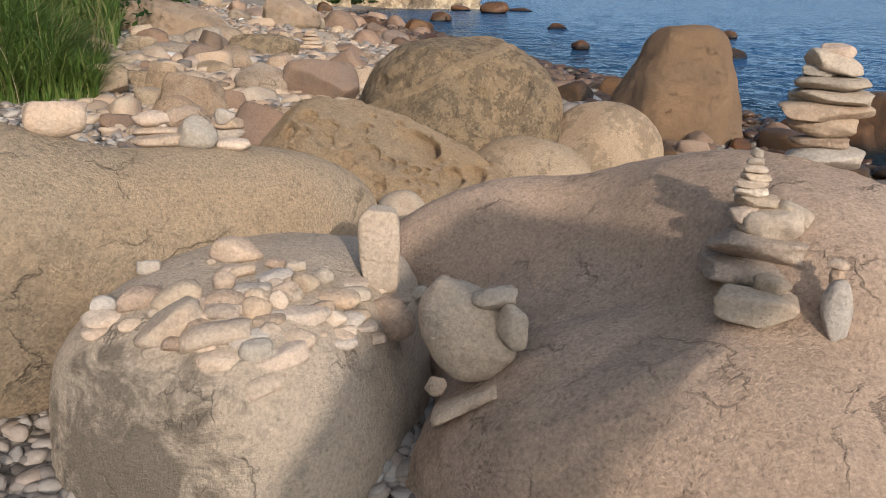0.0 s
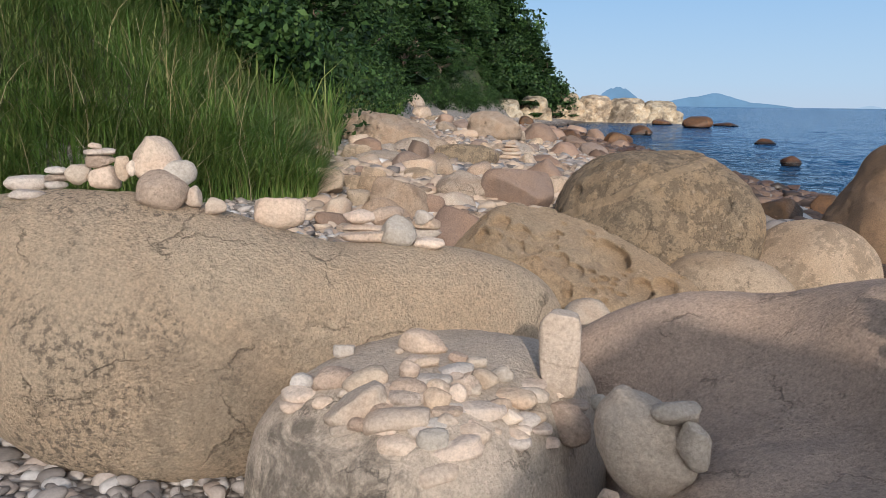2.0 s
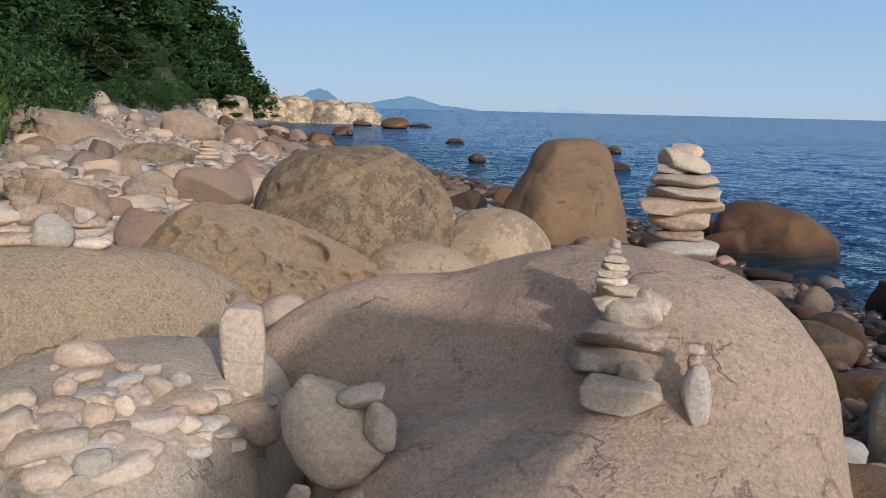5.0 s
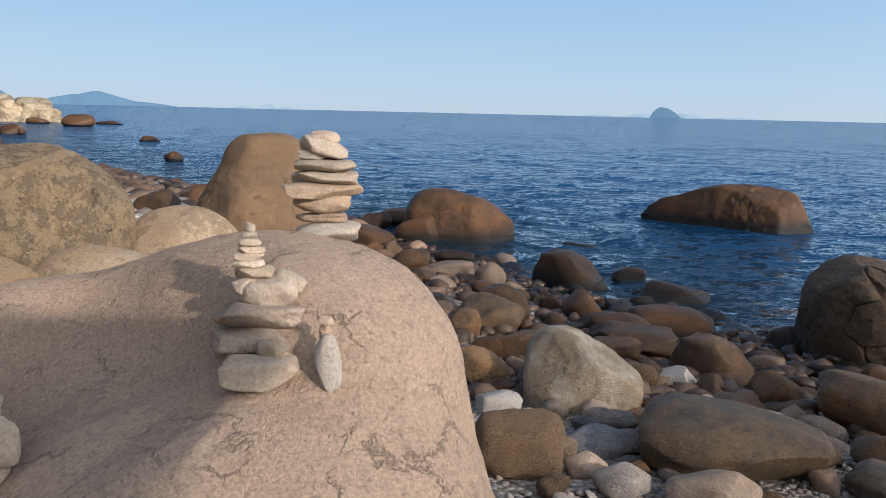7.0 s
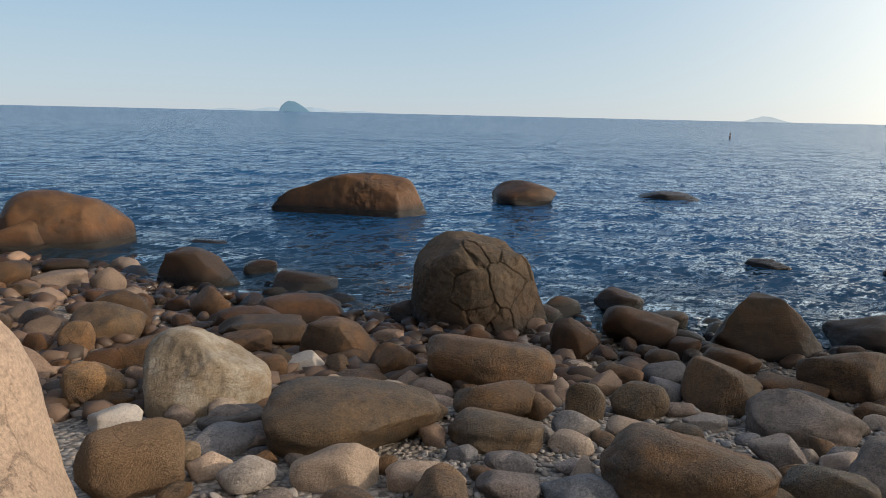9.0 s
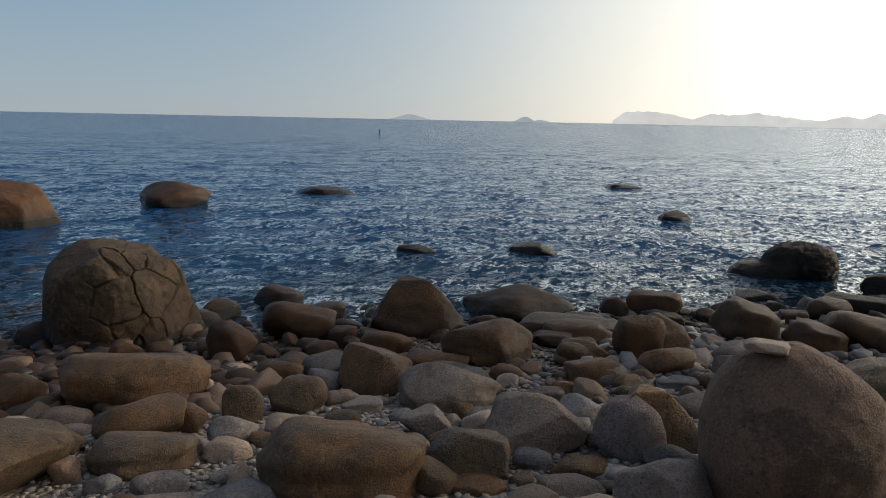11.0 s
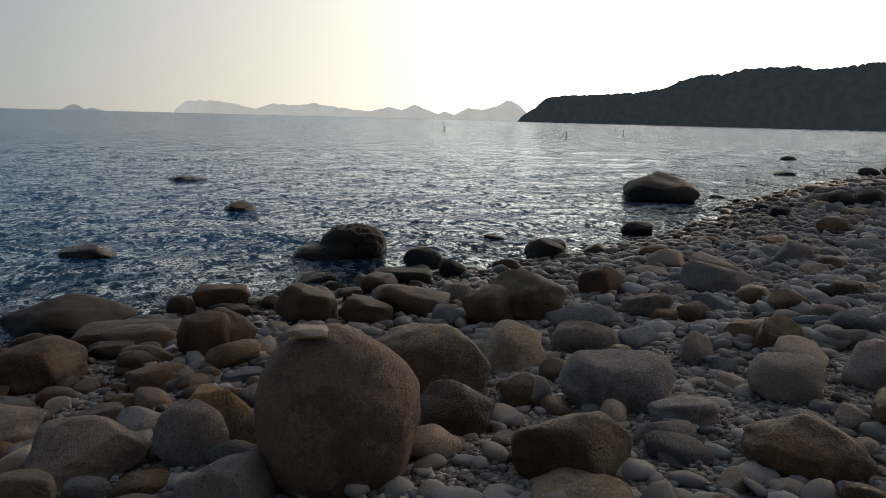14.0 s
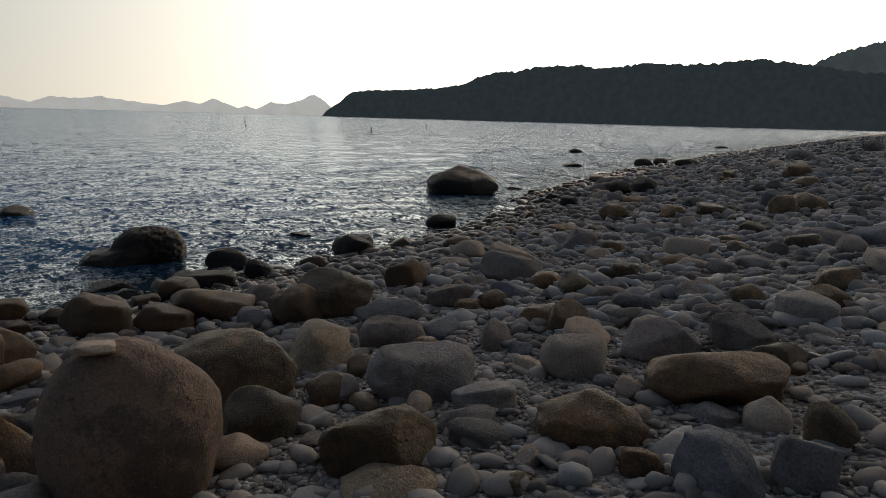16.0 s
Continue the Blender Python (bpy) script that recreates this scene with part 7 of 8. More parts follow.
stone(-1.695, 1.976, 1.848, 0.075, 0.054, 0.060, 40, "slab", PALE_STONE, "top_stone", "flat pale stone set on top of the boulder", "stones set on the great boulder", (0, 0), sub=3)
stone(0.814, 2.430, 1.726, 0.223, 0.179, 0.076, -16, "round", PALE_STONE, "tower_stone", "rounded pale stone balanced in a tall stacked tower", "stones of the tall stacked tower", (0, 0), sub=4)
stone(0.796, 2.443, 1.775, 0.174, 0.139, 0.038, -16, "slab", PINK_STONE, "tower_stone", "flat pinkish stone balanced in a tall stacked tower", "stones of the tall stacked tower", (0, 0), sub=4)
stone(0.800, 2.449, 1.823, 0.193, 0.154, 0.071, -16, "round", BUFF_STONE, "tower_stone", "rounded buff stone balanced in a tall stacked tower", "stones of the tall stacked tower", (0, 0), sub=4)
stone(0.804, 2.453, 1.867, 0.270, 0.216, 0.058, -16, "slab", BUFF_STONE, "tower_stone", "flat buff stone balanced in a tall stacked tower", "stones of the tall stacked tower", (0, 0), sub=4)
stone(0.809, 2.456, 1.906, 0.233, 0.186, 0.050, -16, "slab", LIGHT_GREY, "tower_stone", "flat light grey stone balanced in a tall stacked tower", "stones of the tall stacked tower", (0, 0), sub=4)
stone(0.811, 2.459, 1.949, 0.212, 0.170, 0.046, -16, "slab", LIGHT_GREY, "tower_stone", "flat light grey stone balanced in a tall stacked tower", "stones of the tall stacked tower", (0, 0), sub=4)
stone(0.787, 2.468, 1.983, 0.127, 0.101, 0.038, -16, "slab", LIGHT_GREY, "tower_stone", "flat light grey stone balanced in a tall stacked tower", "stones of the tall stacked tower", (0, 0), sub=4)
stone(0.809, 2.463, 2.007, 0.171, 0.137, 0.063, -16, "slab", LIGHT_GREY, "tower_stone", "flat light grey stone balanced in a tall stacked tower", "stones of the tall stacked tower", (0, 14), sub=4)
stone(0.815, 2.463, 2.037, 0.099, 0.080, 0.053, -16, "block", PALE_STONE, "tower_stone", "blocky pale stone balanced in a tall stacked tower", "stones of the tall stacked tower", (0, 0), sub=4)
stone(0.496, 1.941, 1.524, 0.220, 0.176, 0.065, -11, "slab", PINK_STONE, "cairn_stone", "flat pinkish stone stacked in the smaller cairn", "stones of the smaller cairn", (0, 0), sub=4)
stone(0.529, 1.952, 1.583, 0.246, 0.197, 0.080, -12, "block", PINK_STONE, "cairn_stone", "blocky pinkish stone stacked in the smaller cairn", "stones of the smaller cairn", (0, 0), sub=4)
stone(0.557, 1.962, 1.641, 0.162, 0.129, 0.091, -13, "round", LIGHT_GREY, "cairn_stone", "rounded light grey stone stacked in the smaller cairn", "stones of the smaller cairn", (0, -8), sub=4)
stone(0.512, 1.976, 1.657, 0.116, 0.092, 0.058, -12, "round", PALE_STONE, "cairn_stone", "rounded pale stone stacked in the smaller cairn", "stones of the smaller cairn", (0, 0), sub=4)
stone(0.519, 1.983, 1.692, 0.109, 0.087, 0.038, -12, "slab", BUFF_STONE, "cairn_stone", "flat buff stone stacked in the smaller cairn", "stones of the smaller cairn", (0, 0), sub=4)
stone(0.505, 1.991, 1.717, 0.087, 0.070, 0.028, -11, "slab", PALE_STONE, "cairn_stone", "flat pale stone stacked in the smaller cairn", "stones of the smaller cairn", (0, 0), sub=4)
stone(0.508, 1.995, 1.737, 0.081, 0.065, 0.023, -11, "slab", PALE_STONE, "cairn_stone", "flat pale stone stacked in the smaller cairn", "stones of the smaller cairn", (0, 0), sub=4)
stone(0.514, 1.997, 1.754, 0.076, 0.060, 0.022, -12, "slab", BUFF_STONE, "cairn_stone", "flat buff stone stacked in the smaller cairn", "stones of the smaller cairn", (0, 0), sub=4)
stone(0.512, 2.002, 1.774, 0.062, 0.050, 0.024, -12, "slab", PALE_STONE, "cairn_stone", "flat pale stone stacked in the smaller cairn", "stones of the smaller cairn", (0, 0), sub=4)
stone(0.510, 2.005, 1.791, 0.044, 0.035, 0.022, -11, "round", LIGHT_GREY, "cairn_stone", "rounded light grey stone stacked in the smaller cairn", "stones of the smaller cairn", (0, 0), sub=4)
stone(0.511, 2.008, 1.812, 0.032, 0.026, 0.031, -11, "round", PALE_STONE, "cairn_stone", "rounded pale stone stacked in the smaller cairn", "stones of the smaller cairn", (0, 0), sub=4)
stone(0.606, 1.957, 1.668, 0.095, 0.076, 0.058, -14, "round", BUFF_STONE, "cairn_stone", "rounded buff stone stacked in the smaller cairn", "stones of the smaller cairn", (0, 25), sub=4)
stone(0.669, 1.740, 1.486, 0.072, 0.059, 0.185, -18, "loaf", PALE_STONE, "figure_stone", "long rounded pale stone of a little upright figure", "stones of the little figure", (0, 0), sub=4)
stone(0.669, 1.771, 1.573, 0.033, 0.027, 0.045, -18, "round", BUFF_STONE, "figure_stone", "rounded buff stone of a little upright figure", "stones of the little figure", (0, 0), sub=4)
stone(0.671, 1.780, 1.601, 0.046, 0.037, 0.026, -18, "round", PALE_STONE, "figure_stone", "rounded pale stone of a little upright figure", "stones of the little figure", (0, 0), sub=4)
stone(0.513, 1.815, 1.472, 0.205, 0.150, 0.085, -13, "slab", BUFF_STONE, "cairn_stone", "flat angular buff stone stacked in the smaller cairn", "stones of the smaller cairn", (0, 0), sub=4)
stone(0.549, 1.813, 1.499, 0.086, 0.069, 0.045, -14, "round", BUFF_STONE, "cairn_stone", "rounded buff stone stacked in the smaller cairn", "stones of the smaller cairn", (0, 0), sub=4)
stone(0.544, 1.823, 1.526, 0.091, 0.073, 0.053, -14, "round", BUFF_STONE, "cairn_stone", "rounded buff stone stacked in the smaller cairn", "stones of the smaller cairn", (0, 0), sub=4)
stone(-0.140, 1.861, 1.426, 0.125, 0.100, 0.065, 4, "round", LIGHT_GREY, "wedged_stone", "rounded light grey stone wedged between the rocks", "stones wedged between the rocks", (0, 0), sub=4)
stone(-0.088, 1.832, 1.354, 0.087, 0.070, 0.137, 3, "round", LIGHT_GREY, "wedged_stone", "rounded light grey stone wedged between the rocks", "stones wedged between the rocks", (0, 0), sub=4)
stone(-0.205, 1.775, 1.150, 0.215, 0.12, 0.05, 8, "slab", BUFF_STONE, "wedged_stone", "flat buff stone wedged between the rocks", "stones wedged between the rocks", (0, -32), sub=4)
stone(-0.283, 1.776, 1.192, 0.061, 0.049, 0.059, 10, "round", PINK_STONE, "wedged_stone", "rounded pinkish stone wedged between the rocks", "stones wedged between the rocks", (0, -30), sub=4)
stone(3.489, -0.555, 1.279, 0.161, 0.116, 0.051, -95, "slab", PALE_STONE, "cap_stone", "flat pale stone lying on top of the egg-shaped boulder", "", (0, 0), sub=4)

# ================= shingle, scattered stones =================
PLACED = [(o.location.x, o.location.y, max(o.scale.x, o.scale.y)) for o in scene.objects if o.type == "MESH" and o.scale.x < 5 and o.get("category") == "stone" and o.location.z < 1.2]
PLACED += [(0.35, 2.3, 1.0), (-1.75, 2.1, 0.9), (-0.88, 2.05, 0.55), (-1.0, 7.65, 1.1), (1.63, 11.25, 0.95), (-1.2, 4.95, 0.9), (-0.23, 6.5, 0.5), (0.45, 7.5, 0.55), (3.5, -0.62, 0.42)]
PLACED_A = np.array(PLACED)


def free(x, y, r, keep=0.85):
    d = np.hypot(PLACED_A[:, 0] - x, PLACED_A[:, 1] - y)
    return bool((d > keep * (PLACED_A[:, 2] + r)).all())


def many(name, xs, ys, sizes, mat, label, sub=1, flat=(0.28, 0.62), seed=0, sink=0.3, variants=8):
    """Countless small stones, each with its own place, turn and proportions, in one mesh."""
    rs = np.random.RandomState(seed)
    d, f = ball(sub)
    shapes = []
    for k in range(variants):
        p = d * (1 + 0.22 * vnoise(d * 1.4 + 9.1 * k, k))[:, None]
        for _ in range(5):
            n = rs.normal(size=3)
            n /= np.linalg.norm(n)
            over = p @ n - rs.uniform(0.55, 0.85)
            p = p - n * np.clip(over, 0, None)[:, None] * 0.85
        shapes.append(p)
    zs = height(xs, ys)
    n = len(xs)
    V = np.empty((n, len(d), 3), np.float32)
    ang = rs.uniform(0, 2 * np.pi, n)
    a, b = rs.uniform(0.75, 1.25, n), rs.uniform(0.6, 1.0, n)
    c = rs.uniform(flat[0], flat[1], n)
    tx, ty = rs.normal(0, 0.18, n), rs.normal(0, 0.18, n)
    which = rs.randint(0, variants, n)
    for i in range(n):
        p = shapes[which[i]] * (a[i], b[i], c[i]) * (sizes[i] / 2)
        z = p[:, 2] + tx[i] * p[:, 0] + ty[i] * p[:, 1]
        co, si = math.cos(ang[i]), math.sin(ang[i])
        V[i, :, 0] = p[:, 0] * co - p[:, 1] * si + xs[i]
        V[i, :, 1] = p[:, 0] * si + p[:, 1] * co + ys[i]
        V[i, :, 2] = z + zs[i] + sizes[i] * c[i] * (0.5 - sink)
    F = (f[None] + (np.arange(n) * len(d))[:, None, None]).reshape(-1, 3)
    return tagged(new(name, mesh_of(name, V.reshape(-1, 3), F, [mat])), label, "pebbles", kind="stuff")


def fan(n, yaw0, yaw1, r0, r1, seed, power=1.0):
    rs = np.random.RandomState(seed)
    a = np.radians(rs.uniform(yaw0, yaw1, n))
    r = r0 * (r1 / r0) ** (rs.uniform(0, 1, n) ** power)
    return 0.4 - np.sin(a) * r, np.cos(a) * r - 0.1


def on_beach(x, y, low=-0.03, high=1.9):
    z = height(x, y)
    inl = np.interp(y, BANK_Y, BANK_X) - x
    return (z > low) & (z < high) & (inl < 0.4)


RS = np.random.RandomState(12)
for seed, n, a0, a1, r0, r1, s0, s1, sub in ((1, 3800, -165, -20, 1.9, 6.5, 0.022, 0.065, 2), (2, 9000, -165, -15, 4.5, 14, 0.05, 0.13, 1), (3, 9000, -160, 40, 9, 60, 0.10, 0.28, 1), (4, 2600, 15, 75, 1.5, 3.6, 0.05, 0.115, 2), (5, 9000, 0, 45, 4, 16, 0.05, 0.17, 1), (6, 15000, -160, -84, 10, 75, 0.12, 0.38, 1), (9, 700, -165, -84, 2.6, 7, 0.08, 0.2, 2), (10, 6000, -165, -84, 5.5, 24, 0.08, 0.30, 1), (11, 1500, 5, 37, 5.5, 14, 0.09, 0.32, 2), (12, 7000, 3, 36, 10, 55, 0.14, 0.5, 1), (8, 24000, -165, -45, 1.9, 9.5, 0.025, 0.06, 1), (7, 9000, -2, 32, 12, 90, 0.15, 0.5, 1)):
    x, y = fan(n, a0, a1, r0, r1, seed)
    ok = on_beach(x, y)
    x, y = x[ok], y[ok]
    many("rubble" if seed in (11, 12) else "shingle", x, y, s0 * (s1 / s0) ** RS.uniform(0, 1, len(x)), RUBBLE if seed in (11, 12) else PEBBLES, "pinkish broken rubble covering the far shore" if seed in (11, 12) else "countless small mixed pebbles covering the beach", sub, seed=seed)

WET_RUBBLE = pebble_material("wet_shore_rubble", ((0.0, (0.05, 0.034, 0.024)), (0.3, (0.15, 0.095, 0.065)), (0.6, (0.22, 0.145, 0.10)), (0.8, (0.11, 0.065, 0.042)), (1.0, (0.28, 0.20, 0.145))))
for seed, n, a0, a1, r0, r1, s0, s1 in ((14, 9000, -2, 28, 11, 70, 0.25, 0.8), (15, 3000, -60, -4, 4.5, 16, 0.10, 0.34)):
    x, y = fan(n, a0, a1, r0, r1, seed)
    z = height(x, y)
    ok = (z > -0.16) & (z < 0.38)
    x, y = x[ok], y[ok]
    many("wet_rubble", x, y, s0 * (s1 / s0) ** RS.uniform(0, 1, len(x)), WET_RUBBLE, "dark wet rubble along the water's edge", 1, seed=seed)

# larger loose stones of the right-hand beach, each its own thing
rs = np.random.RandomState(77)
made = 0
x, y = fan(2600, -158, -62, 3.0, 30, 21, 0.9)
for i in range(len(x)):
    w = 0.12 * (4.2 ** rs.uniform(0, 1)) * (1 + 0.02 * math.hypot(x[i], y[i]))
    if made < 300 and on_beach(x[i:i + 1], y[i:i + 1], 0.0)[0] and free(x[i], y[i], w / 2, 0.8):
        PLACED_A = np.vstack([PLACED_A, (x[i], y[i], w / 2)])
        h = w * rs.uniform(0.35, 0.7)
        wet = float(height(x[i], y[i])) < 0.22
        stone(x[i], y[i], float(height(x[i], y[i])) + h * 0.3, w, w * rs.uniform(0.6, 0.9), h, rs.uniform(0, 360), ("round", "slab", "slab", "wedge", "block")[rs.randint(5)],
              SEA_BOULDER if wet else (BEACH_STONE, GREY_STONE, GREY_STONE, PINK_STONE)[rs.randint(4)], "loose_stone", "worn wet stone at the waterline" if wet else "worn loose stone lying on the shingle", "loose stones of the beach", (rs.uniform(-10, 10), rs.uniform(-10, 10)))
        made += 1
# cobbles filling the gaps between the boulders
made = 0
x, y = fan(4000, -100, -27, 2.3, 9.0, 24, 0.9)
for i in range(len(x)):
    w = 0.10 * (3.4 ** rs.uniform(0, 1))
    if made < 295 and on_beach(x[i:i + 1], y[i:i + 1], 0.0)[0] and free(x[i], y[i], w / 2, 0.72):
        PLACED_A = np.vstack([PLACED_A, (x[i], y[i], w / 2)])
        h = w * rs.uniform(0.4, 0.75)
        wet = float(height(x[i], y[i])) < 0.22
        stone(x[i], y[i], float(height(x[i], y[i])) + h * 0.32, w, w * rs.uniform(0.6, 0.9), h, rs.uniform(0, 360), ("round", "round", "slab", "wedge", "block")[rs.randint(5)],
              SEA_BOULDER if wet else (BEACH_STONE, RED_STONE, GREY_STONE, PINK_STONE, BEACH_STONE)[rs.randint(5)], "cobble", "wet dark cobble among the boulders" if wet else "worn cobble lodged between the boulders", "cobbles between the boulders", (rs.uniform(-12, 12), rs.uniform(-12, 12)))
        made += 1
# the rubble of the far shore
made = 0
x, y = fan(5000, 9, 34, 7.0, 75, 22, 0.9)
for i in range(len(x)):
    w = 0.17 * (4.2 ** (rs.uniform(0, 1) ** 1.6)) * (1 + 0.018 * math.hypot(x[i], y[i]))
    if made < 295 and on_beach(x[i:i + 1], y[i:i + 1], 0.0)[0] and free(x[i], y[i], w / 2, 0.6):
        PLACED_A = np.vstack([PLACED_A, (x[i], y[i], w / 2)])
        h = w * rs.uniform(0.4, 0.8)
        wet = float(height(x[i], y[i])) < 0.35
        stone(x[i], y[i], float(height(x[i], y[i])) + h * 0.3, w, w * rs.uniform(0.6, 0.95), h, rs.uniform(0, 360), ("block", "wedge", "slab", "wedge", "wedge")[rs.randint(5)],
              (RED_STONE, SEA_BOULDER)[rs.randint(2)] if wet else (RUBBLE_STONE, BUFF_STONE, RUBBLE_STONE, RED_STONE, TAN_BOULDER, RED_STONE, RUBBLE_STONE)[rs.randint(7)], "shore_rock", "wet reddish rock at the waterline" if wet else "pinkish sunlit rock of the far shore", "rocks along the far shore", (rs.uniform(-10, 10), rs.uniform(-10, 10)))
        made += 1
# rocks among the waterline in front
made = 0
x, y = fan(1500, -70, -5, 5.0, 13, 23, 0.9)
for i in range(len(x)):
    w = 0.15 * (3.6 ** rs.uniform(0, 1))
    z = float(height(x[i], y[i]))
    if made < 130 and -0.12 < z < 0.45 and free(x[i], y[i], w / 2, 0.75):
        PLACED_A = np.vstack([PLACED_A, (x[i], y[i], w / 2)])
        h = w * rs.uniform(0.4, 0.75)
        stone(x[i], y[i], z + h * 0.28, w, w * rs.uniform(0.6, 0.95), h, rs.uniform(0, 360), ("round", "round", "slab", "wedge")[rs.randint(4)],
              (SEA_BOULDER, SEA_BOULDER, RED_STONE, BEACH_STONE)[rs.randint(4)], "shore_stone", "wet dark stone at the waterline", "stones along the waterline", (rs.uniform(-10, 10), rs.uniform(-10, 10)))
        made += 1


# ================= plants =================
def grass(name, xs, ys, tall, mat, label, seed, width=0.014, lean=0.55, seg=5):
    rs = np.random.RandomState(seed)
    n = len(xs)
    z0 = height(xs, ys) - 0.03
    h = rs.uniform(tall[0], tall[1], n) * (1 + 0.45 * vnoise(np.stack([xs * 1.4, ys * 1.4, 0 * xs], 1), seed))
    ang = rs.uniform(0, 2 * np.pi, n)
    bend = h * rs.uniform(0.15, 1.0, n) * lean
    w = width * rs.uniform(0.6, 1.4, n)
    t = np.linspace(0, 1, seg + 1)
    cx, cy = np.cos(ang), np.sin(ang)
    V = np.empty((n, seg + 1, 2, 3), np.float32)
    for k, s in enumerate(t):
        px, py = xs + cx * bend * s ** 2.2, ys + cy * bend * s ** 2.2
        pz = z0 + h * (s - 0.28 * s ** 3 * (bend / h))
        ww = w * (1 - s) ** 0.6 + 0.0008
        for e, sg in ((0, -1), (1, 1)):
            V[:, k, e, 0], V[:, k, e, 1], V[:, k, e, 2] = px - cy * ww * sg / 2, py + cx * ww * sg / 2, pz
    base = (np.arange(n) * (seg + 1) * 2)[:, None]
    F = np.concatenate([base + np.array([2 * k, 2 * k + 1, 2 * k + 3, 2 * k + 2]) for k in range(seg)], 1).reshape(-1, 4)
    return tagged(new(name, mesh_of(name, V.reshape(-1, 3), F, [mat])), label, "grass", kind="stuff")


def bank_strip(n, y0, y1, back, seed, front=0.3):
    rs = np.random.RandomState(seed)
    y = rs.uniform(y0, y1, n)
    x = np.interp(y, BANK_Y, BANK_X) + front - back * rs.uniform(0, 1, n) ** 1.3
    cl = vnoise(np.stack([x * 1.1, y * 1.1, 0 * x], 1), 3)
    ok = cl > rs.uniform(-1.0, 0.1, n)
    return x[ok], y[ok]


x, y = bank_strip(36000, 2.0, 13, 4.0, 31, -0.15)
grass("tall_grass", x, y, (0.3, 0.85), GRASS, "tall green reed grass on the bank", 41, width=0.011, lean=2.2, seg=4)
x, y = bank_strip(500, 2.5, 12, 3.0, 36)
grass("dry_stalks", x, y, (0.7, 1.3), foliage_material("dry_grass_stalks", (0.2, 0.17, 0.08), (0.3, 0.25, 0.13), (0.38, 0.32, 0.2)), "pale dry grass stalks above the green", 46, width=0.009, lean=1.2)
BRIGHT_GRASS = foliage_material("bright_grass_blades", (0.05, 0.10, 0.018), (0.085, 0.15, 0.026), (0.17, 0.2, 0.06))
x, y = bank_strip(16000, 4.0, 10.0, 1.6, 32, 0.25)
grass("bright_grass", x, y, (0.2, 0.55), BRIGHT_GRASS, "bright green grass at the edge of the shingle", 42, width=0.014, lean=1.3)
x, y = bank_strip(9000, 12, 45, 6.0, 33)
grass("far_grass", x, y, (0.6, 1.6), GRASS, "green grass below the wood", 43, width=0.05, seg=3)

BARK = rock_material("grey_bark", (0.12, 0.09, 0.065), (0.15, 0.11, 0.08), (0.05, 0.04, 0.03), spots=0.4, spot_scale=9, vary=0.2)


def crown_mesh(seed, n, size, shape=(1.0, 1.0, 1.2), lobes=9):
    """Leaf sprays gathered into uneven clumps."""
    rs = np.random.RandomState(seed)
    c = rs.normal(size=(lobes, 3))
    c = c / np.linalg.norm(c, axis=1)[:, None] * rs.uniform(0.25, 0.85, (lobes, 1))
    r = rs.uniform(0.22, 0.5, lobes)
    k = rs.randint(0, lobes, n)
    d = rs.normal(size=(n, 3))
    d /= np.linalg.norm(d, axis=1)[:, None]
    p = (c[k] + d * (r[k] * rs.uniform(0.55, 1.05, n))[:, None]) * np.array(shape)
    nrm = d + 0.6 * rs.normal(size=(n, 3))
    nrm /= np.linalg.norm(nrm, axis=1)[:, None]
    u = np.cross(nrm, rs.normal(size=(n, 3)))
    u /= np.linalg.norm(u, axis=1)[:, None]
    v = np.cross(nrm, u)
    s = (size * rs.uniform(0.6, 1.4, n))[:, None]
    bendn = nrm * s * 0.25
    V = np.stack([p - u * s, p + v * s * 0.55 + bendn, p + u * s, p - v * s * 0.55 + bendn], 1).reshape(-1, 3)
    return V, np.arange(4 * n).reshape(-1, 4)


def conifer_mesh(seed, tiers=13, leaf=0.05):
    """Tiers of drooping boughs, each a fan of needle sprays, wide below and narrow above."""
    rs = np.random.RandomState(seed)
    P, U, W, S = [], [], [], []
    for k in range(tiers):
        f = (k + rs.uniform(-0.3, 0.3)) / tiers
        reach = (1.0 - 0.86 * max(f, 0)) * rs.uniform(0.75, 1.15)
        for b in range(9):
            a = rs.uniform(0, 6.2832)
            n = 36
            t = rs.uniform(0.12, 1.0, n) ** 0.7
            rr = reach * t * rs.uniform(0.75, 1.15)
            side = rs.normal(0, 0.13, n) * (1.2 - 0.6 * t) * reach
            x, y = np.cos(a) * rr - np.sin(a) * side, np.sin(a) * rr + np.cos(a) * side
            z = -1.05 + 2.2 * f - 0.16 * t * reach + 0.10 * t ** 3 + rs.normal(0, 0.025, n)
            P.append(np.stack([x, y, z], 1))
            u = np.stack([np.cos(a) + rs.normal(0, 0.5, n), np.sin(a) + rs.normal(0, 0.5, n), rs.normal(-0.05, 0.3, n)], 1)
            U.append(u / np.linalg.norm(u, axis=1)[:, None])
            w = np.stack([-u[:, 1], u[:, 0], rs.normal(0, 0.45, n)], 1)
            W.append(w / np.linalg.norm(w, axis=1)[:, None])
            S.append(leaf * rs.uniform(0.6, 1.5, n))
    P, U, W, S = np.concatenate(P), np.concatenate(U), np.concatenate(W), np.concatenate(S)[:, None]
    lift = np.array((0, 0, 0.3)) * S
    V = np.stack([P - U * S, P + W * S * 0.5 - lift, P + U * S * 1.2, P - W * S * 0.5 - lift], 1).reshape(-1, 3)
    return V, np.arange(len(V)).reshape(-1, 4)


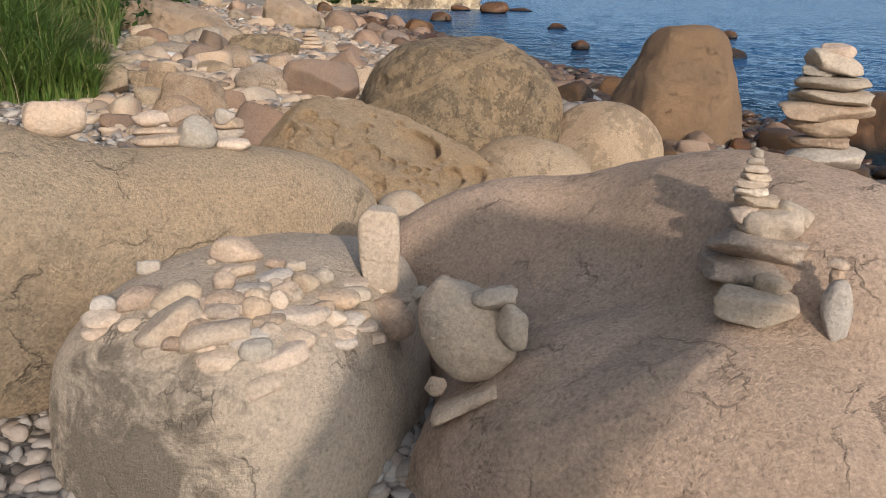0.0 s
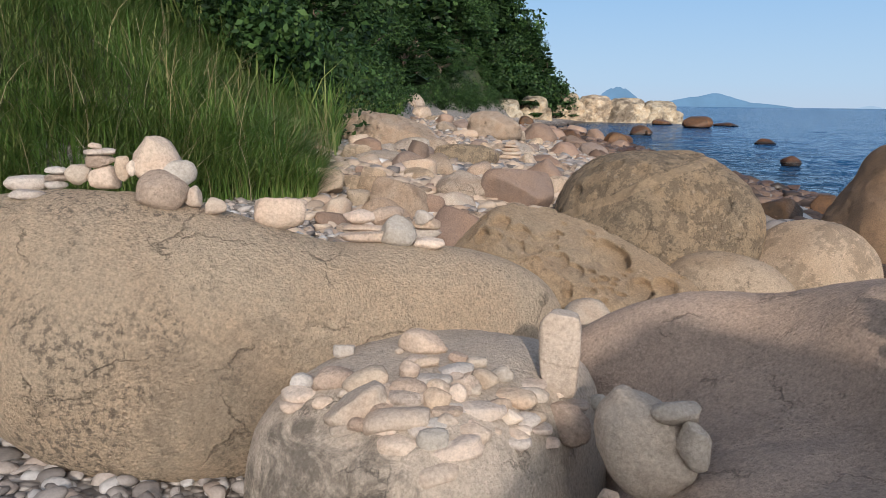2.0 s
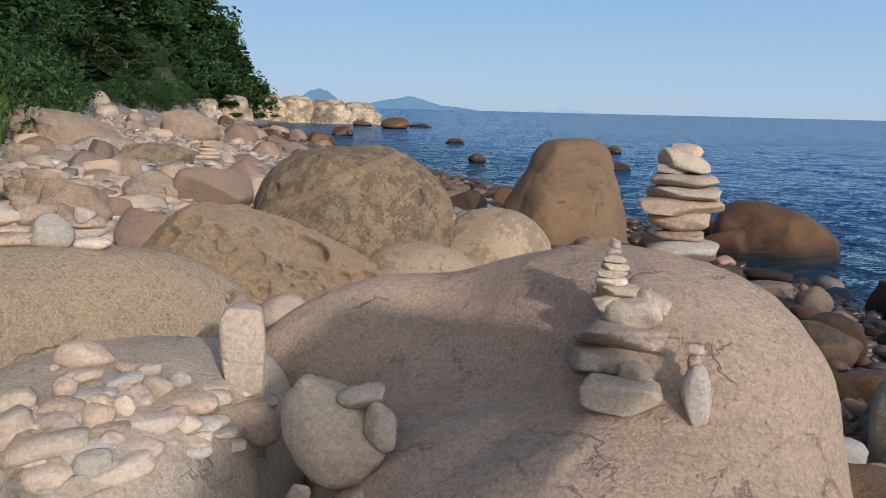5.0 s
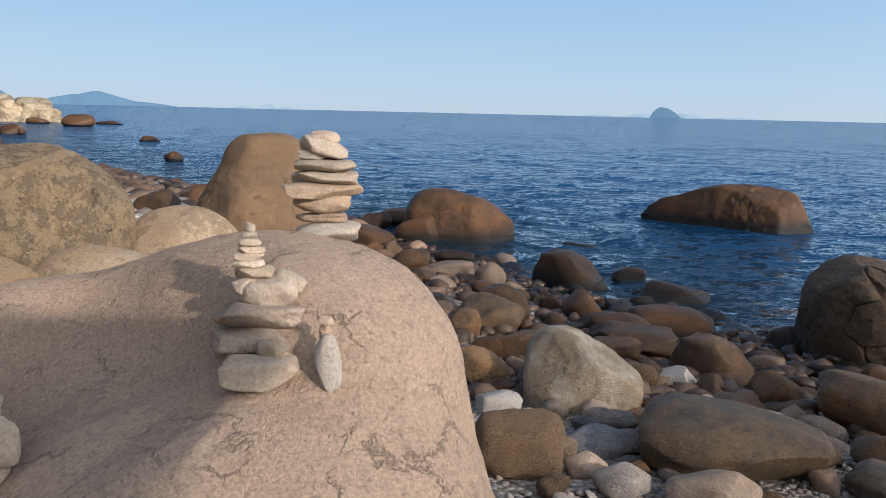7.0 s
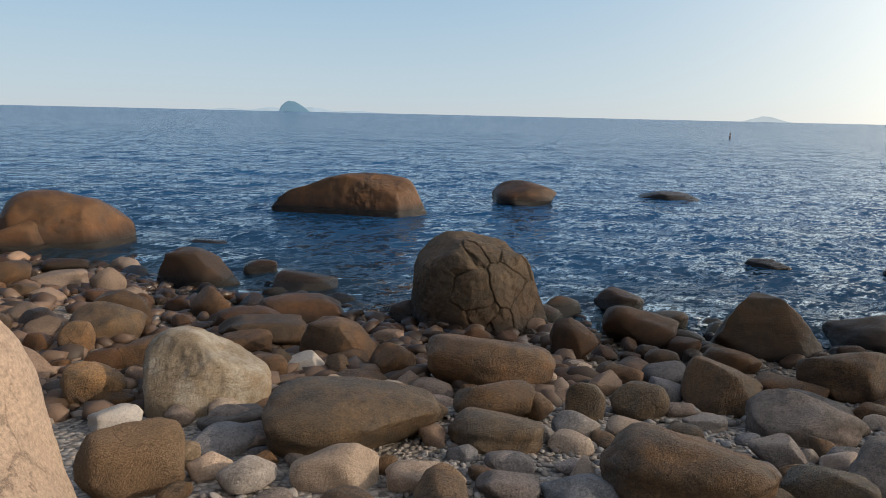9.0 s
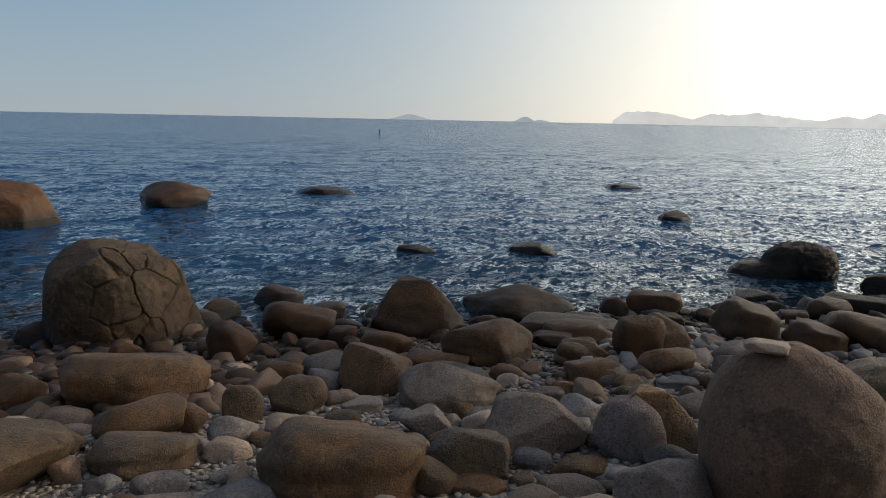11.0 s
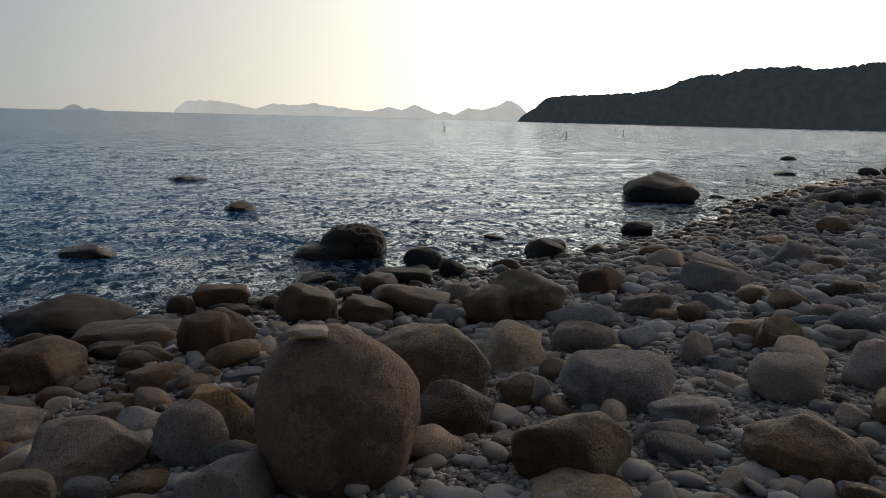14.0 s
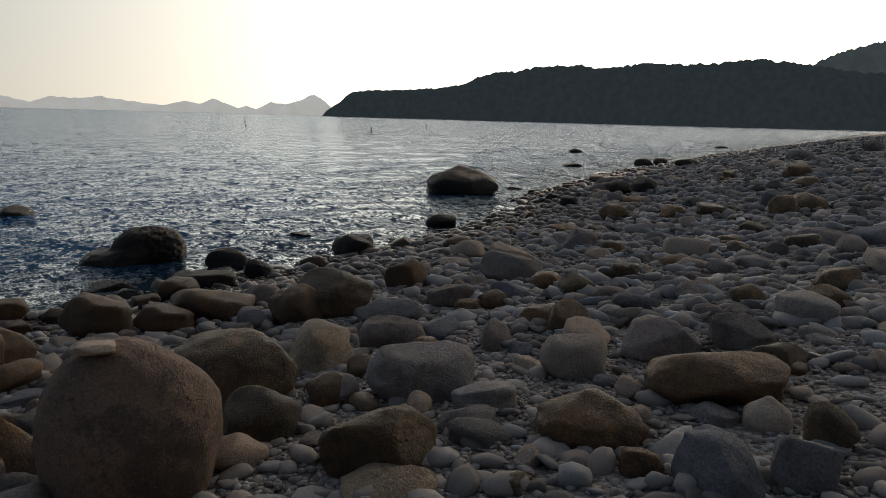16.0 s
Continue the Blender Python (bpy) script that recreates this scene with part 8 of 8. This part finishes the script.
def trunk_mesh(seed, tall=1.0):
    rs = np.random.RandomState(seed)
    V, F = [], []

    def limb(a, b, r0, r1, n=6):
        a, b = np.array(a, float), np.array(b, float)
        ax = (b - a) / np.linalg.norm(b - a)
        u = np.cross(ax, (0.3, 0.9, 0.2))
        u /= np.linalg.norm(u)
        w = np.cross(ax, u)
        o = len(V)
        for s, r in ((0, r0), (0.5, (r0 + r1) / 2), (1, r1)):
            q = a + (b - a) * s + (0.04 * rs.normal(size=3) if s == 0.5 else 0)
            for j in range(n):
                t = 2 * np.pi * j / n
                V.append(q + (u * np.cos(t) + w * np.sin(t)) * r)
        for k in range(2):
            for j in range(n):
                F.append([o + k * n + j, o + k * n + (j + 1) % n, o + (k + 1) * n + (j + 1) % n, o + (k + 1) * n + j])

    limb((0, 0, -0.2), (0.05, 0, 1.0), 0.075, 0.05)
    for _ in range(5):
        z = rs.uniform(0.55, 1.0)
        t = rs.uniform(0, 6.28)
        limb((0.03, 0, z), (0.5 * math.cos(t), 0.5 * math.sin(t), z + rs.uniform(0.25, 0.6)), 0.035, 0.012)
    return V, F


TREES = []
for k in range(6):
    V, F = conifer_mesh(100 + k) if k % 3 else crown_mesh(100 + k, 5200, 0.036, (1.0, 1.0, 1.0), 22)
    tv, tf = trunk_mesh(200 + k)
    TREES.append((mesh_of("crown", V, F, [LEAVES]), mesh_of("trunk", tv, tf, [BARK])))


def tree(x, y, tall, seed):
    rs = np.random.RandomState(seed)
    cm, tm = TREES[rs.randint(6)]
    top = tagged(new("tree"), "dark green tree on the wooded slope", "tree", "trees of the wooded slope")
    top.location = (x, y, float(height(x, y)) - 0.1)
    top.rotation_euler = (0, 0, rs.uniform(0, 6.28))
    t = new("trunk", tm)
    t.parent = top
    t.scale = (tall * 0.5, tall * 0.5, tall * 0.45)
    c = new("crown", cm)
    c.parent = top
    c.location = (0, 0, tall * 0.58)
    c.scale = (tall * 0.42 * rs.uniform(0.85, 1.2), tall * 0.42 * rs.uniform(0.85, 1.2), tall * 0.42)


rs = np.random.RandomState(9)
for i in range(130):
    y = 5 + 108 * rs.uniform(0, 1) ** 1.25
    x = float(np.interp(y, BANK_Y, BANK_X)) - rs.uniform(1.8 if y > 25 else 4.0, 16 if y > 25 else 13)
    tree(x, y, rs.uniform(4.0, 6.5), i)


def woods(name, xs, ys, tall, n, seed, label, leaf=0.11):
    """Far woods: the crowns of countless trees in one mesh."""
    rs = np.random.RandomState(seed)
    VV, FF, o = [], [], 0
    zs = height(xs, ys)
    base = [crown_mesh(300 + k, n, leaf, (1, 1, 1.1), 12) if k % 2 or tall < 3 else conifer_mesh(300 + k, max(4, n // 90), 0.13) for k in range(5)]
    for i in range(len(xs)):
        V, F = base[rs.randint(5)]
        h = tall * rs.uniform(0.7, 1.2)
        a = rs.uniform(0, 6.28)
        P = V * (h * 0.5, h * 0.5, h * 0.5)
        P = np.stack([P[:, 0] * math.cos(a) - P[:, 1] * math.sin(a) + xs[i], P[:, 0] * math.sin(a) + P[:, 1] * math.cos(a) + ys[i], P[:, 2] + zs[i] + h * 0.45], 1)
        VV.append(P)
        FF.append(F + o)
        o += len(V)
    return tagged(new(name, mesh_of(name, np.concatenate(VV), np.concatenate(FF), [LEAVES])), label, "woods", kind="stuff")


n = 330
y = rs.uniform(30, 116, n)
x = np.interp(y, BANK_Y, BANK_X) - rs.uniform(3, 60, n)
woods("hill_woods", x, y, 6.8, 480, 5, "dense green woods covering the coastal hill", 0.085)
n = 110
y = rs.uniform(84, 113, n)
x = np.interp(y, BANK_Y, BANK_X) - rs.uniform(-2.6, 10, n)
woods("headland_woods", x, y, 4.5, 500, 6, "green scrub over the tip of the point", 0.08)

n = 260
y = 13 + 95 * rs.uniform(0, 1, n) ** 1.4
x = np.interp(y, BANK_Y, BANK_X) - rs.uniform(0.0, 4.0, n)
woods("undergrowth", x, y, 2.4, 500, 7, "dark green shrubs along the foot of the wood", 0.07)

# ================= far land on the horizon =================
# the haze over the woods is part of their emitted colour
WOODS_HAZE = haze_glow_material("hazy_dark_woods", (0.048, 0.063, 0.074), 1.0, 0.09, 0.12)
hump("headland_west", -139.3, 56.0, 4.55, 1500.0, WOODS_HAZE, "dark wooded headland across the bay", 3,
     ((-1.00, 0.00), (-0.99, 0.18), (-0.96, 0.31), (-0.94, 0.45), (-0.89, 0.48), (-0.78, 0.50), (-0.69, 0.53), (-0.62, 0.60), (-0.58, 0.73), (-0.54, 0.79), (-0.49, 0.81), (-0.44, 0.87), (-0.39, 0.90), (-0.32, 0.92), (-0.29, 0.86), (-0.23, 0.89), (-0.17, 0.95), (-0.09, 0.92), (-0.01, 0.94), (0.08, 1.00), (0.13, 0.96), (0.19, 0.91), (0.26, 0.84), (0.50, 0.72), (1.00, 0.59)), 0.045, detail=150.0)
hump("hill_west", -150.1, 13.4, 6.00, 2000.0, haze_glow_material("hazy_grey_hill", (0.10, 0.125, 0.14), 1.0, 0.03, 0.12), "grey hazy hill behind the headland", 4,
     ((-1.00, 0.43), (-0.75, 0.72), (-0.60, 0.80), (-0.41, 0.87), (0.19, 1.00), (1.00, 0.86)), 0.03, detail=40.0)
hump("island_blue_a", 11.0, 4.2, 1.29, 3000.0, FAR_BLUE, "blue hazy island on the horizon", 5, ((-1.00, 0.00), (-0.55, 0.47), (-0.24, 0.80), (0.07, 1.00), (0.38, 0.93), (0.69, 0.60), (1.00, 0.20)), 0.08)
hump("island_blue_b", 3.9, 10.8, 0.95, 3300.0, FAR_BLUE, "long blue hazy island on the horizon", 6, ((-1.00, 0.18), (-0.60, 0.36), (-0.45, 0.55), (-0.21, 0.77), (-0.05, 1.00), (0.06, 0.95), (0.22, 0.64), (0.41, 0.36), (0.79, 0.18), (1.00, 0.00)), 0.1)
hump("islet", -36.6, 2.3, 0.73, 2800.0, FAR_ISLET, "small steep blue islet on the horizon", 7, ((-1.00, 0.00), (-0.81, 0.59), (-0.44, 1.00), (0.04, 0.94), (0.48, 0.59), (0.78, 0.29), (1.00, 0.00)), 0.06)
FAR_GREY = haze_glow_material("grey_hazy_islands", (0.56, 0.66, 0.74), 1.0)
FAR_FAINT = haze_glow_material("faint_blue_hills", (0.47, 0.60, 0.73), 1.0)
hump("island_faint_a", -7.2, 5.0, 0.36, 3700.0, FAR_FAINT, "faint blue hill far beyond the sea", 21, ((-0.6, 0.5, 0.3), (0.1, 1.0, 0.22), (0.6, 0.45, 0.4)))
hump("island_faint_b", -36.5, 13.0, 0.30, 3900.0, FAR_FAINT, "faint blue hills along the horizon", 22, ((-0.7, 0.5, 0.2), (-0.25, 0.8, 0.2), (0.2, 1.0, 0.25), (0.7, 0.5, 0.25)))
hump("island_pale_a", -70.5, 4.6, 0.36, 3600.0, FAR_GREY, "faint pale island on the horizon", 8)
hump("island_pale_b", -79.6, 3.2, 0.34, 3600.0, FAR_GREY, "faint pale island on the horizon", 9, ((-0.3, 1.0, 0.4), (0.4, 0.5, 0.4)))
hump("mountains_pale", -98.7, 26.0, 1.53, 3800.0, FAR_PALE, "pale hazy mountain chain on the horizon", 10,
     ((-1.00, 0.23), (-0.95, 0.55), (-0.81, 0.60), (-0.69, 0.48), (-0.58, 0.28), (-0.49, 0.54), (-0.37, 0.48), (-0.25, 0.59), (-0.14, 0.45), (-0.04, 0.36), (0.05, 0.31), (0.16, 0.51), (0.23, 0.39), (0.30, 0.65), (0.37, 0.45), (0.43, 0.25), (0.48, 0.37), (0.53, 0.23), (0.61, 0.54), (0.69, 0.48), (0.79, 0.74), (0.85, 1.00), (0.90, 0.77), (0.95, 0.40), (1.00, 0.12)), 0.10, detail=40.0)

# pale layered cliffs at the foot of the wooded point
for cx, cy, w, hh, sd in ((-32.3, 82.5, 3.0, 2.4, 7), (-28.8, 84, 2.8, 2.2, 8), (-34.4, 91, 3.5, 3.4, 9), (-26.4, 88, 2.6, 2.6, 10), (-31, 98, 4.5, 3.4, 1), (-27.5, 99, 3.8, 3.6, 2), (-25.5, 99, 3.2, 3.2, 3), (-21.8, 100, 3.6, 2.9, 4), (-17.6, 100, 3.8, 2.6, 5), (-13.6, 101, 3.4, 2.3, 6)):
    boulder("cliff_rock", (cx, cy, 0.8), [(cx, cy, 0.5, w * 0.60, 2.4, hh + 0.1, 10, 5.0), (cx + 0.4 * w, cy - 0.4, 0.1, w * 0.4, 2.2, hh - 0.8, 30, 5.0)], CLIFF,
            "pale yellowish layered cliff rock by the sea", "cliff", "pale cliffs of the point", cuts=[(0.3, -0.9, 0.3, 1.7, 0.1), (-0.6, -0.7, 0.4, 2.0, 0.1), (0.1, -0.3, 0.95, hh - 0.7, 0.1)], k=0.25, sub=5, rough=0.2, scale=0.9, seed=40 + sd, fine=0.07, reach=9.0, cracked=0.5)
ring("iron_ring", (-1.20, 2.10, 1.43), 0.022, 0.004, IRON, "small rusty iron ring on the boulder's flank", (0.5, 0.2, 0.6))

# unseen wooded hill, added behind the beach to keep the low sun off shingle
hump("shade_hill_south", -164.0, 27.5, 21.8, 200.0, LEAVES, "high unseen wooded hill added to shade the beach", 12, ((-1.00, 0.00), (-0.985, 1.00), (-0.5, 0.975), (0.0, 0.955), (0.5, 0.96), (0.97, 0.98), (1.00, 0.0)), 0.012, detail=30.0)

# unseen dead trunk, leaning out behind the walker, added to shade the sandstone
def shade_caster():
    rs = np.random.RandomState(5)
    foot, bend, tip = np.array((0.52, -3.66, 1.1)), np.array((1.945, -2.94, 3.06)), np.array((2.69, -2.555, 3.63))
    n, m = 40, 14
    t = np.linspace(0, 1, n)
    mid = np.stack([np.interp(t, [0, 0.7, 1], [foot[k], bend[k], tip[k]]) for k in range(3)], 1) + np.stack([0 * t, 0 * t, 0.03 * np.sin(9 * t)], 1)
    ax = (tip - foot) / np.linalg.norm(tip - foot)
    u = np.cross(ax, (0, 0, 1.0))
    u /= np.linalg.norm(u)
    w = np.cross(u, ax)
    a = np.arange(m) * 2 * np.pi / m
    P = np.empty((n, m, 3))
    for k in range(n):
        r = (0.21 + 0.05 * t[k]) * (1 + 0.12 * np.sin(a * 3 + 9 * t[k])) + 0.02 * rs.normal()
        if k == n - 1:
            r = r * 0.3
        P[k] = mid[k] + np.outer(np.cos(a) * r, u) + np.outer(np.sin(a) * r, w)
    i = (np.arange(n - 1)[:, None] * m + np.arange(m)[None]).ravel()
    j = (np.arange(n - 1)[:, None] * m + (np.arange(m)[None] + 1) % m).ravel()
    tagged(new("leaning_trunk", mesh_of("leaning_trunk", P.reshape(-1, 3), np.stack([i, j, j + m, i + m], 1), [BARK])), "unseen bare grey trunk added to shade the sandstone", "tree")


shade_caster()

# white water among the stones of the waterline
FOAM, fn, fl, fb = nodes_of("sea_foam")
fl.new(ramp(fn, fl, noise_node(fn, fl, fn.new("ShaderNodeNewGeometry").outputs["Position"], 60.0, 4).outputs["Fac"], [(0.3, (0.55, 0.58, 0.6)), (0.7, (0.82, 0.83, 0.83))]).outputs["Color"], fb.inputs["Base Color"])
fb.inputs["Roughness"].default_value = 0.5
rs = np.random.RandomState(61)
VV, FF, o = [], [], 0
d, f4 = ball(2)
for i in range(500):
    y = rs.uniform(-4.5, 5.0)
    x = float(shore(y)) + rs.uniform(-0.1, 1.1) + 0.25 * rs.normal()
    if float(vnoise([[x * 0.9, y * 0.9, 2.0]], 4)[0]) < 0.28:
        continue
    s = rs.uniform(0.008, 0.028)
    P = d * (s * rs.uniform(0.8, 2.2), s * rs.uniform(0.8, 2.2), s * 0.35) + (x, y, 0.012)
    VV.append(P)
    FF.append(f4 + o)
    o += len(d)
tagged(new("sea_foam", mesh_of("sea_foam", np.concatenate(VV), np.concatenate(FF), [FOAM])), "white foam where small waves break on stones", "foam", kind="stuff")


def tube(name, r0, r1, z0, z1, mat, parent, n=10):
    bm = bmesh.new()
    a = [bm.verts.new((r0 * math.cos(6.2832 * i / n), r0 * math.sin(6.2832 * i / n), z0)) for i in range(n)]
    b = [bm.verts.new((r1 * math.cos(6.2832 * i / n), r1 * math.sin(6.2832 * i / n), z1)) for i in range(n)]
    for i in range(n):
        bm.faces.new((a[i], a[(i + 1) % n], b[(i + 1) % n], b[i]))
    bm.faces.new(a[::-1])
    bm.faces.new(b)
    me = bpy.data.meshes.new(name)
    bm.to_mesh(me)
    bm.free()
    me.materials.append(mat)
    ob = new(name, me)
    ob.parent = parent
    return ob


for bx, by, tall in ((94.9, -42.5, 0.75), (124.7, -66.9, 0.9), (203.8, -54.3, 1.2), (96.9, 38.3, 0.6), (131.0, -35.2, 0.8)):
    top = tagged(new("marker_buoy"), "dark fishing marker buoy floating upright in the bay", "buoy", "marker buoys in the bay")
    top.location = (bx, by, 0)
    tube("pole", 0.035, 0.03, -0.5, tall, IRON, top)
    tube("float", 0.16, 0.1, -0.15, 0.2, IRON, top)
    tube("flag", 0.1, 0.07, tall - 0.25, tall, IRON, top)

# a small cairn among the rubble, and washed-up scraps
CHIPS = ((0.0, 44, 12), (0.02, 38, 10), (-0.03, 34, 9), (0.01, 26, 8), (-0.01, 17, 8))
top = 0.77
for dx, w, h in CHIPS:
    stone(-5.78 + dx, 17.51, top + h * 0.0139, w * 0.0139, w * 0.0111, 0.85 * h * 0.0139, 20 * dx, "slab", BUFF_STONE, "cairn_stone", "flat buff stone of a small far cairn", "stones of the far cairn", sub=3)
    top += 0.7 * h * 0.0139
SCRAP, sn, sl, sb = nodes_of("white_plastic")
sl.new(ramp(sn, sl, noise_node(sn, sl, sn.new("ShaderNodeNewGeometry").outputs["Position"], 25.0, 4).outputs["Fac"], [(0.35, (0.6, 0.6, 0.58)), (0.65, (0.82, 0.82, 0.8))]).outputs["Color"], sb.inputs["Base Color"])
sb.inputs["Roughness"].default_value = 0.4
for k, (x, y, z, w) in enumerate(((-8.20, 17.41, 0.99, 0.290), (-12.51, 29.41, 0.90, 0.336), (-20.13, 45.19, 1.04, 0.446), (-17.05, 44.84, 0.75, 0.360), (-10.10, 20.61, 0.99, 0.155))):
    p, f = ball(4)
    q = p * (1 + 0.5 * fbm(p * 2.2 + 7 * k, 3, 90 + k))[:, None] * (w * 0.5, w * 0.35, w * 0.25)
    scrap = new("plastic_scrap", mesh_of("plastic_scrap", q, f, [SCRAP], False))
    scrap.location, scrap.rotation_euler = (x, y, z + w * 0.35), (0.2, 0.1, k * 1.3)
    tagged(scrap, "crumpled white plastic scrap washed up among rocks", "litter", "washed-up scraps")
